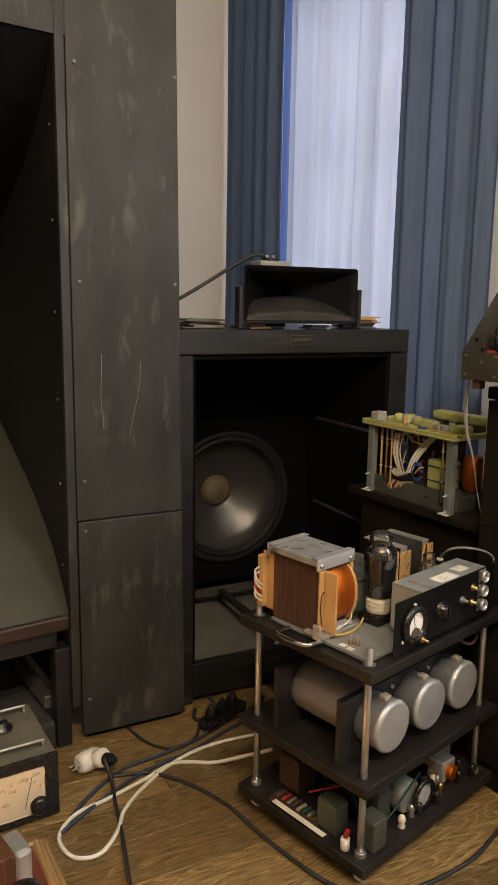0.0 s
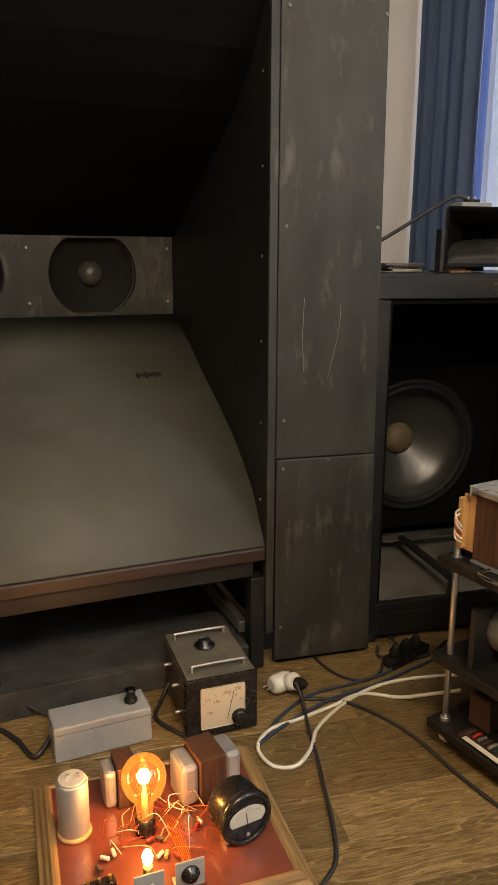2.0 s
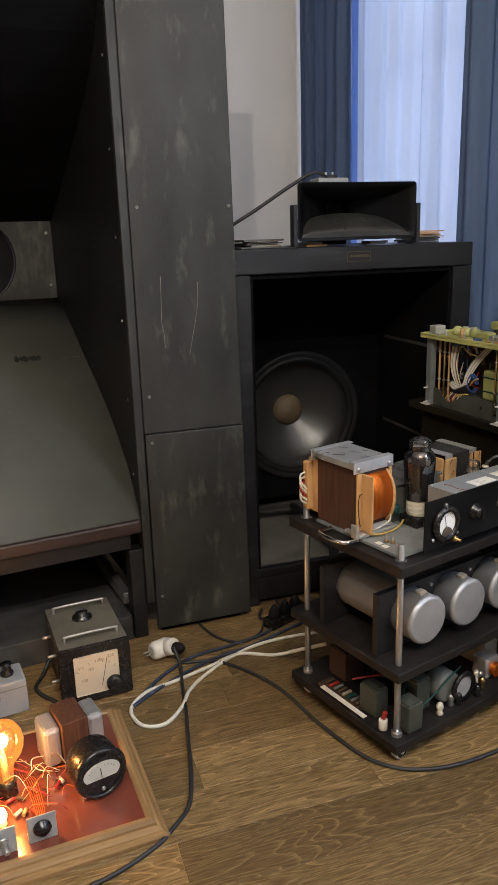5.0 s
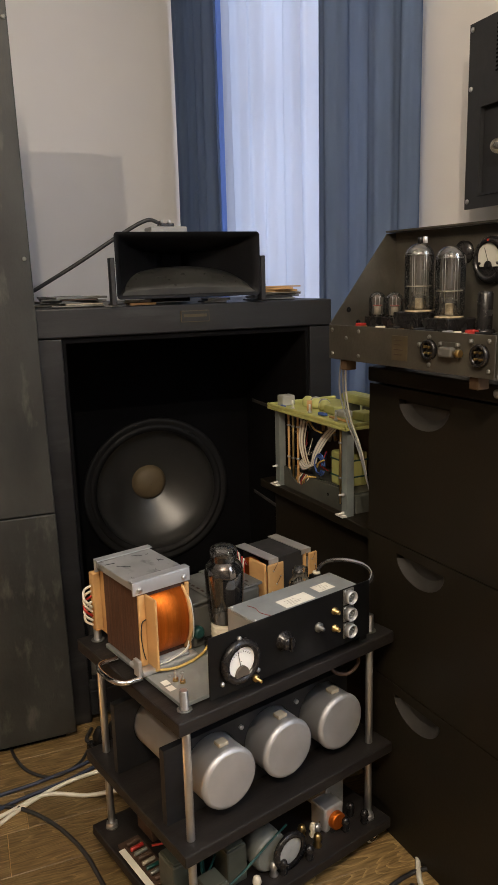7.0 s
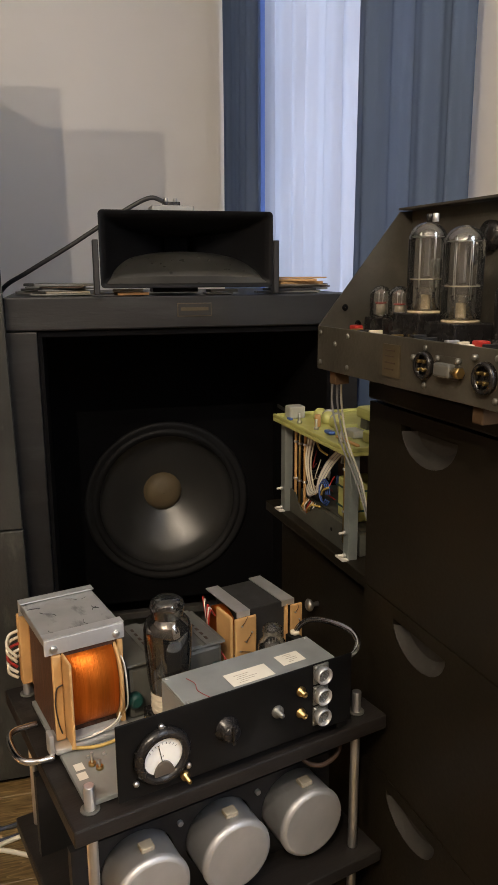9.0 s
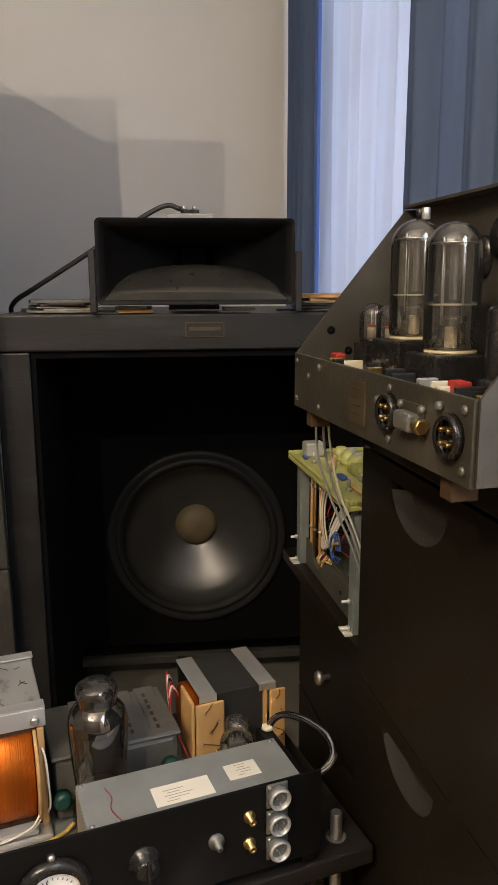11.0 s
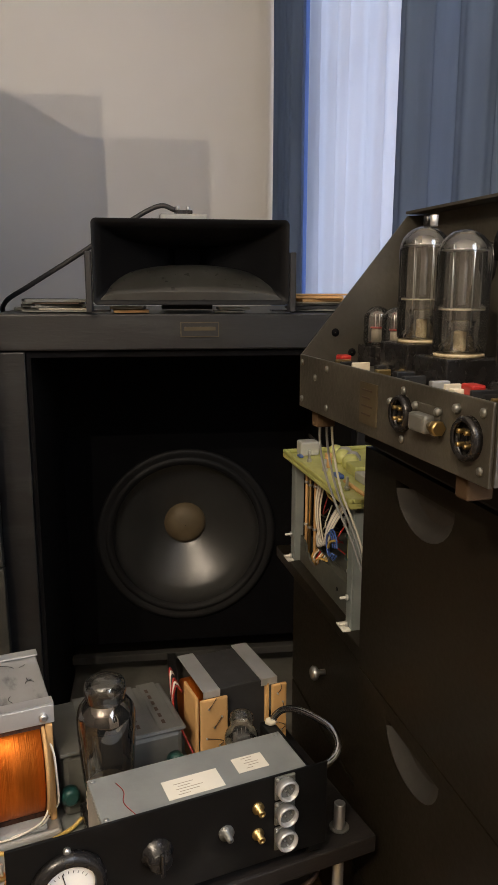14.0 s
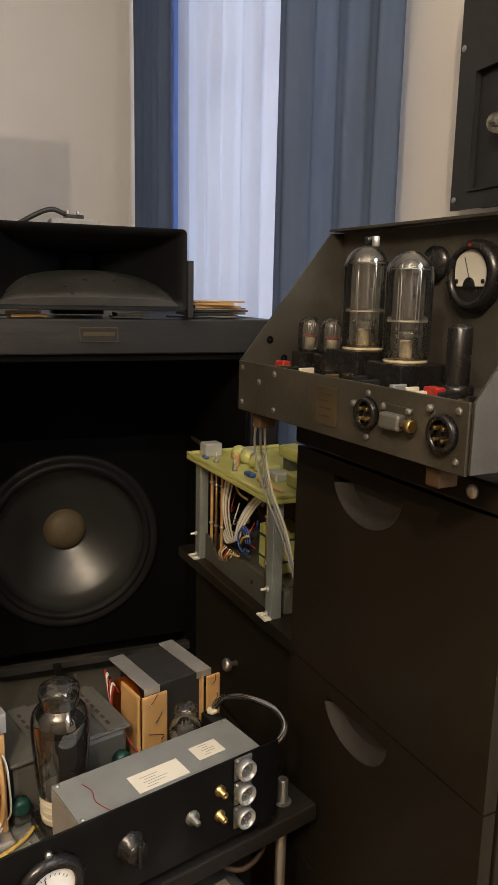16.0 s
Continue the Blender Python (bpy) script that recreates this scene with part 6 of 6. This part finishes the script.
for k in range(9):
    a_ = radians(35 + 110 * k / 8)
    rod(_tk, (0.033 * math.cos(a_), 0.021 * math.sin(a_) - 0.002, 0.0136), (0.037 * math.cos(a_), 0.0235 * math.sin(a_) - 0.002, 0.0136), 0.0005, 5)
bmesh.ops.transform(_tk, matrix=_mm, verts=_tk.verts)
part("scale_marks", _tk, BAKELITE, dl)
_sc = lathe(B(), [(0.005, 0.0125), (0.005, 0.0150), (0.002, 0.0165)], Matrix.Translation((0, -0.036, 0)), 12)
bmesh.ops.transform(_sc, matrix=_mm, verts=_sc.verts)
part("zero_screw", _sc, STEEL, c)
for wx, wy, nm in ((0.095, 1.222, "pot_bracket"), (0.178, 1.236, "pot_bracket")):
    c = on_board(nm, "grey sheet-metal bracket holding a control", "bracket", wx, wy, 6)
    part("plate", mbox(-0.030, 0.030, -0.002, 0.002, 0.0, 0.062, bevel=0.001), GREYP, c)
    part("flange", mbox(-0.030, 0.030, 0.003, 0.03, 0.0, 0.003), GREYP, c)
    if wx < 0.1:
        part("spindle", rod(B(), (0.003, 0, 0.034), (0.008, -0.035, 0.028), 0.006, 12), STEEL, c)
        part("nut", rod(B(), (0.003, -0.002, 0.034), (0.004, -0.008, 0.033), 0.011, 6), STEEL, c)
    else:
        part("knob", lathe(B(), [(0.019, 0), (0.019, 0.004), (0.013, 0.006), (0.012, 0.014), (0.001, 0.015)], pose(0.0, -0.002, 0.032, 90, 0, 0), 24, False), BAKELITE, c)
c = on_board("terminal_block", "small black terminal block with brass screws", "terminal", 0.0, 1.265, 10)
part("block", mbox(-0.034, 0.034, -0.012, 0.012, 0.0, 0.022, bevel=0.002), BAKELITE, c)
for x in (-0.022, 0.0, 0.022):
    part("post", rod(B(), (x, 0, 0.022), (x, 0, 0.034), 0.004, 8), BRASS, c)
_rb = random.Random(5)
for k in range(38):
    p = Vector((_rb.uniform(0.04, 0.24), _rb.uniform(1.31, 1.47), 0))
    q = p + Vector((_rb.uniform(-0.08, 0.08), _rb.uniform(-0.06, 0.06), 0))
    z0, z1 = _rb.uniform(0.001, 0.04), _rb.uniform(0.001, 0.02)
    mid = (p + q) / 2 + Vector((_rb.uniform(-0.02, 0.02), _rb.uniform(-0.02, 0.02), 0))
    tagged(obj("hookup_wire", hose(B(), [(p.x, p.y, DZ + z0), (mid.x, mid.y, DZ + max(z0, z1) + 0.012), (q.x, q.y, DZ + z1)], _rb.uniform(0.0007, 0.0014), 5), _rb.choice((COPPER, IVORY, COPPER, RED, BOBBIN, CABLEW))), "thin hookup wire between parts of the breadboard", "cable", "hookup wires")
for k in range(6):
    tagged(obj("bus_wire", hose(B(), [(0.135 + 0.006 * k, 1.45 - 0.004 * k, DZ + 0.012), (0.15 + 0.005 * k, 1.38, DZ + 0.03), (0.165 + 0.004 * k, 1.30, DZ + 0.028), (0.17 + 0.003 * k, 1.255, DZ + 0.03)], 0.0010, 5), COPPER), "bare copper wire running to the control bracket", "cable", "bus wires")
for k in range(12):
    c = on_board("small_resistor", "small resistor soldered on the breadboard", "component", _rb.uniform(0.0, 0.25), _rb.uniform(1.30, 1.48), _rb.uniform(0, 180))
    part("body", rod(B(), (-0.010, 0, 0.008), (0.010, 0, 0.008), 0.0045, 10), _rb.choice((RED, BOBBIN, IVORY, CARDBROWN)), c)

# ---- test meter box and grey box ----
c = thing("test_meter", "old brown-black steel test meter with a handle and a square dial", "meter", pose(0.345, 1.886, 0, 0, 0, 5.0) @ Matrix.Diagonal((1.06, 1.05, 1.04, 1)))
mb_ = part("case", mbox(-0.09, 0.09, -0.125, 0.125, 0.008, 0.172, bevel=0.006), METERBOX, c)
part("lid", mbox(-0.0895, 0.0895, -0.124, 0.124, 0.1722, 0.174, bevel=0.0008), DUSTLID, c, "dusty olive-grey top plate")
fr_ = part("front_frame", mbox(-0.094, 0.094, -0.132, -0.1255, 0.006, 0.174, bevel=0.004), BAKELITE, c)
part("dial", mbox(-0.058, 0.060, -0.1345, -0.1325, 0.030, 0.146, bevel=0.004), DIALY, fr_, "aged cream square dial")


def lettering(text, size, m, material, parent):
    """Plain lettering as a thin mesh, reading along x of m."""
    cu = bpy.data.curves.new("lettering", "FONT")
    cu.body, cu.size, cu.extrude = text, size, 0.0002
    cu.align_x, cu.align_y = "CENTER", "CENTER"
    tmp = bpy.data.objects.new("lettering", cu)
    me = bpy.data.meshes.new_from_object(tmp)
    bpy.data.objects.remove(tmp)
    me.materials.clear()
    me.materials.append(material)
    ob = new("lettering", me)
    ob.parent = parent
    ob.matrix_local = m
    return tagged(ob, "")


for tx, lx, lz in (("V", -0.044, 0.112), ("100", -0.034, 0.074), ("150", -0.016, 0.104), ("200", 0.012, 0.126), ("250", 0.040, 0.132)):
    lettering(tx, 0.012, pose(lx, -0.1350, lz, 90, 0, 0), PRINT, fr_)
for k in range(7):
    a = radians(40 + 100 * k / 6)
    part("scale_mark", rod(B(), (0.06 * math.cos(a), -0.1352, 0.06 + 0.06 * math.sin(a)), (0.068 * math.cos(a), -0.1352, 0.06 + 0.068 * math.sin(a)), 0.0006, 5), BAKELITE, fr_)
part("needle", rod(B(), (0.012, -0.136, 0.05), (0.03, -0.136, 0.13), 0.0007, 5), BAKELITE, fr_)
part("dial_knob", lathe(B(), [(0.022, 0), (0.022, 0.012), (0.016, 0.016), (0.001, 0.016)], pose(0.045, -0.1345, 0.05, 90, 0, 0), 24, False), BAKELITE, fr_)
part("selector_knob", lathe(B(), [(0.028, 0), (0.028, 0.006), (0.018, 0.010), (0.016, 0.022), (0.001, 0.024)], pose(0.0, 0.03, 0.1725), 20, False), BAKELITE, c)
for y in (0.085, -0.095):
    part("handle", hose(B(), [(-0.07, y, 0.172), (-0.069, y, 0.186), (-0.06, y, 0.192), (0.06, y, 0.192), (0.069, y, 0.186), (0.07, y, 0.172)], 0.0035, 8), STEEL, c, "bare metal carrying handle")
for k in range(8):
    part("side_fin", mbox(-0.0945, -0.0898, -0.118, -0.096, 0.022 + 0.017 * k, 0.033 + 0.017 * k, bevel=0.0015), BAKELITE, c)
for z in (0.03, 0.155):
    part("side_rib", mbox(-0.0925, -0.0898, -0.09, 0.118, z, z + 0.007, bevel=0.001), METERBOX, c)
for y, z in ((-0.05, 0.12), (-0.08, 0.06), (0.04, 0.13)):
    part("terminal", rod(B(), (-0.09, y, z), (-0.112, y, z), 0.005, 10), STEEL, c)
for x in (-0.07, 0.07):
    for y in (-0.1, 0.1):
        part("foot", rod(B(), (x, y, 0.0), (x, y, 0.0085), 0.01, 12), RUBBER, c)
c = thing("control_box", "light grey metal box with a black knob on top", "box", pose(0.034, 1.80, 0, 0, 0, 9.0))
part("case", mbox(-0.128, 0.128, -0.05, 0.05, 0.002, 0.102, bevel=0.005), GREYP, c)
part("lid_seam", mbox(-0.1285, 0.1285, -0.0505, 0.0505, 0.080, 0.0825), GREYD, c)
part("knob", lathe(B(), [(0.018, 0), (0.018, 0.008), (0.013, 0.012), (0.013, 0.030), (0.016, 0.034), (0.001, 0.036)], pose(0.085, 0.0, 0.1022), 20, False), BAKELITE, c)
for x in (-0.105, -0.04, 0.06):
    part("rivet", lathe(B(), [(0.004, 0), (0.003, 0.0015)], pose(x, -0.05, 0.06, 90, 0, 0), 8), STEEL, c)

c = thing("horn_foot", "small bright levelling foot under the horn base", "foot", pose(-0.285, 1.965, 0))
part("pad", lathe(B(), [(0.014, 0), (0.015, 0.004), (0.011, 0.010), (0.006, 0.012)], None, 16), STEEL, c)
part("stem", rod(B(), (0, 0, 0.012), (0, 0.004, 0.034), 0.006, 10), STEEL, c)

# ---- plug and cables on the floor ----
c = thing("plug_adapter", "white plug adapter lying on the floor", "plug", pose(0.575, 1.915, 0.0, 0, 0, 20))
part("body", lathe(B(), [(0.018, -0.04), (0.026, -0.034), (0.029, -0.02), (0.029, 0.015), (0.024, 0.03), (0.012, 0.034)], pose(0, 0, 0.03, 0, 90, 0), 28), PLASTIC, c)
part("outlet", lathe(B(), [(0.02, 0.0), (0.026, 0.005), (0.026, 0.03), (0.021, 0.034)], pose(0.012, -0.015, 0.034, 60, 20, 0), 24), PLASTIC, c)
for y in (-0.009, 0.009):
    part("pin", rod(B(), (-0.04, y, 0.03), (-0.062, y, 0.03), 0.0024, 8), STEEL, c)
part("black_plug", lathe(B(), [(0.018, 0), (0.017, 0.02), (0.010, 0.035), (0.006, 0.04)], pose(0.02, -0.05, 0.045, 70, 20, 0), 20), RUBBER, c)


def cable(name, label, pts, r, material):
    return tagged(obj(name, hose(B(), [(*p, r) if len(p) == 2 else p for p in pts], r), material), label, "cable")


cable("white_cable", "white mains cable in a loose loop on the floor", [(1.02, 1.66, 0.09), (0.96, 1.72, 0.05), (0.90, 1.79), (0.80, 1.835), (0.70, 1.80), (0.58, 1.76), (0.49, 1.735), (0.435, 1.67), (0.45, 1.59), (0.51, 1.572), (0.57, 1.63), (0.61, 1.70), (0.68, 1.765), (0.78, 1.83), (0.90, 1.87), (1.05, 1.87), (1.25, 1.84)], 0.0055, CABLEW)
cable("black_cable", "black rubber cable snaking across the floor", [(0.60, 1.86, 0.06), (0.61, 1.82, 0.02), (0.595, 1.73), (0.575, 1.60), (0.552, 1.48), (0.53, 1.36), (0.50, 1.26), (0.45, 1.205), (0.40, 1.165), (0.287, 1.118), (0.12, 1.092), (-0.01, 1.10), (-0.15, 1.16), (-0.28, 1.32), (-0.36, 1.46), (-0.5, 1.55)], 0.0052, CABLEB)
cable("black_cable", "black cable running to the grey box", [(-0.6, 1.93), (-0.381, 1.949), (-0.26, 1.93), (-0.19, 1.86), (-0.14, 1.77), (-0.10, 1.80, 0.03), (-0.06, 1.86, 0.05)], 0.007, CABLEB)
cable("navy_cable", "dark blue cable winding over the floor to the rack", [(0.47, 1.72), (0.55, 1.80), (0.66, 1.87), (0.80, 1.895), (0.93, 1.93), (1.00, 2.0), (1.03, 2.09), (1.03, 2.2)], 0.0052, CABLEN)
cable("navy_cable", "dark blue cable winding over the floor to the rack", [(0.44, 1.68), (0.56, 1.76), (0.70, 1.83), (0.86, 1.87), (0.99, 1.92), (1.10, 1.96)], 0.0052, CABLEN)
cable("black_cable", "black cable running under the rack", [(0.62, 1.85), (0.72, 1.82), (0.80, 1.73), (0.86, 1.60), (0.90, 1.42), (0.97, 1.24), (1.10, 1.17), (1.30, 1.18), (1.55, 1.25), (1.75, 1.1)], 0.0052, CABLEB)
cable("black_cable", "black cable looped behind the wing panel", [(0.98, 2.02), (0.94, 1.99), (0.90, 1.93), (0.83, 1.90), (0.77, 1.95), (0.74, 2.03), (0.73, 2.10)], 0.0045, CABLEB)
cable("black_cable", "black cable looped near the low cabinet", [(1.20, 2.06), (1.12, 2.0), (1.02, 1.98), (0.94, 2.02), (0.96, 2.08)], 0.006, CABLEB)
cable("black_cable", "black cable behind the test meter", [(0.25, 1.98, 0.05), (0.21, 1.93), (0.19, 1.86), (0.24, 1.78), (0.30, 1.72)], 0.006, CABLEB)
cable("black_cable", "black cable lying on the horn base", [(-0.35, 2.2, 0.10), (-0.25, 2.06, 0.098), (-0.20, 1.99, 0.06), (-0.10, 1.94, 0.012), (0.02, 1.90, 0.01), (0.08, 1.88, 0.02)], 0.005, CABLEB)
cable("black_cable", "black cable on the floor beside the drawer tower", [(1.50, 1.22), (1.42, 1.10), (1.38, 0.98), (1.42, 0.85), (1.55, 0.75)], 0.007, CABLEB)
cable("white_cable", "white cable beside the rack", [(1.58, 1.32), (1.52, 1.22), (1.50, 1.12), (1.55, 1.0), (1.7, 0.9)], 0.006, CABLEW)
c = thing("black_plugs", "cluster of black mains plugs in a socket strip", "plug", pose(1.02, 1.99, 0, 0, 0, 25))
part("strip", mbox(-0.09, 0.09, -0.025, 0.025, 0.0, 0.035, bevel=0.006), BAKELITE, c)
for x in (-0.06, -0.01, 0.04):
    part("plug", lathe(B(), [(0.019, 0), (0.019, 0.02), (0.011, 0.04), (0.006, 0.05)], pose(x, 0, 0.036, 12, -8, 0), 18), RUBBER, c)

# ---- floor planks ----
floor = tagged(new("floor"), "brown oak plank floor with visible joints", "floor", kind="structure")
PWD, PLN = 0.142, 1.25
PMESH = {}


def plank_mesh(n):
    key = round(n, 3)
    if key not in PMESH:
        bm = box(B(), 0.0006, n - 0.0006, 0.0006, PWD - 0.0006, -0.003, 0.0)
        top = [e for e in bm.edges if all(v.co.z > -0.0005 for v in e.verts)]
        bmesh.ops.bevel(bm, geom=top, offset=0.0008, segments=1, affect="EDGES")
        me = bpy.data.meshes.new("plank")
        bm.to_mesh(me)
        bm.free()
        me.materials.append(OAK)
        PMESH[key] = me
    return PMESH[key]


_rp = random.Random(4)
row = 0
y = 1.166 - PWD * 20
while y < YB - 0.05:
    x = XL
    while x < XR - 0.001:
        n = _rp.choice((0.75, 1.0, 1.25, 1.25)) if x > XL else round(_rp.uniform(0.2, 1.2), 1)
        n = min(n, round(XR - x, 3))
        o = new("plank", plank_mesh(n))
        o.matrix_world = pose(x, y, 0, 0, 0, 0)
        o.parent = floor
        x += n
    y += PWD
    row += 1
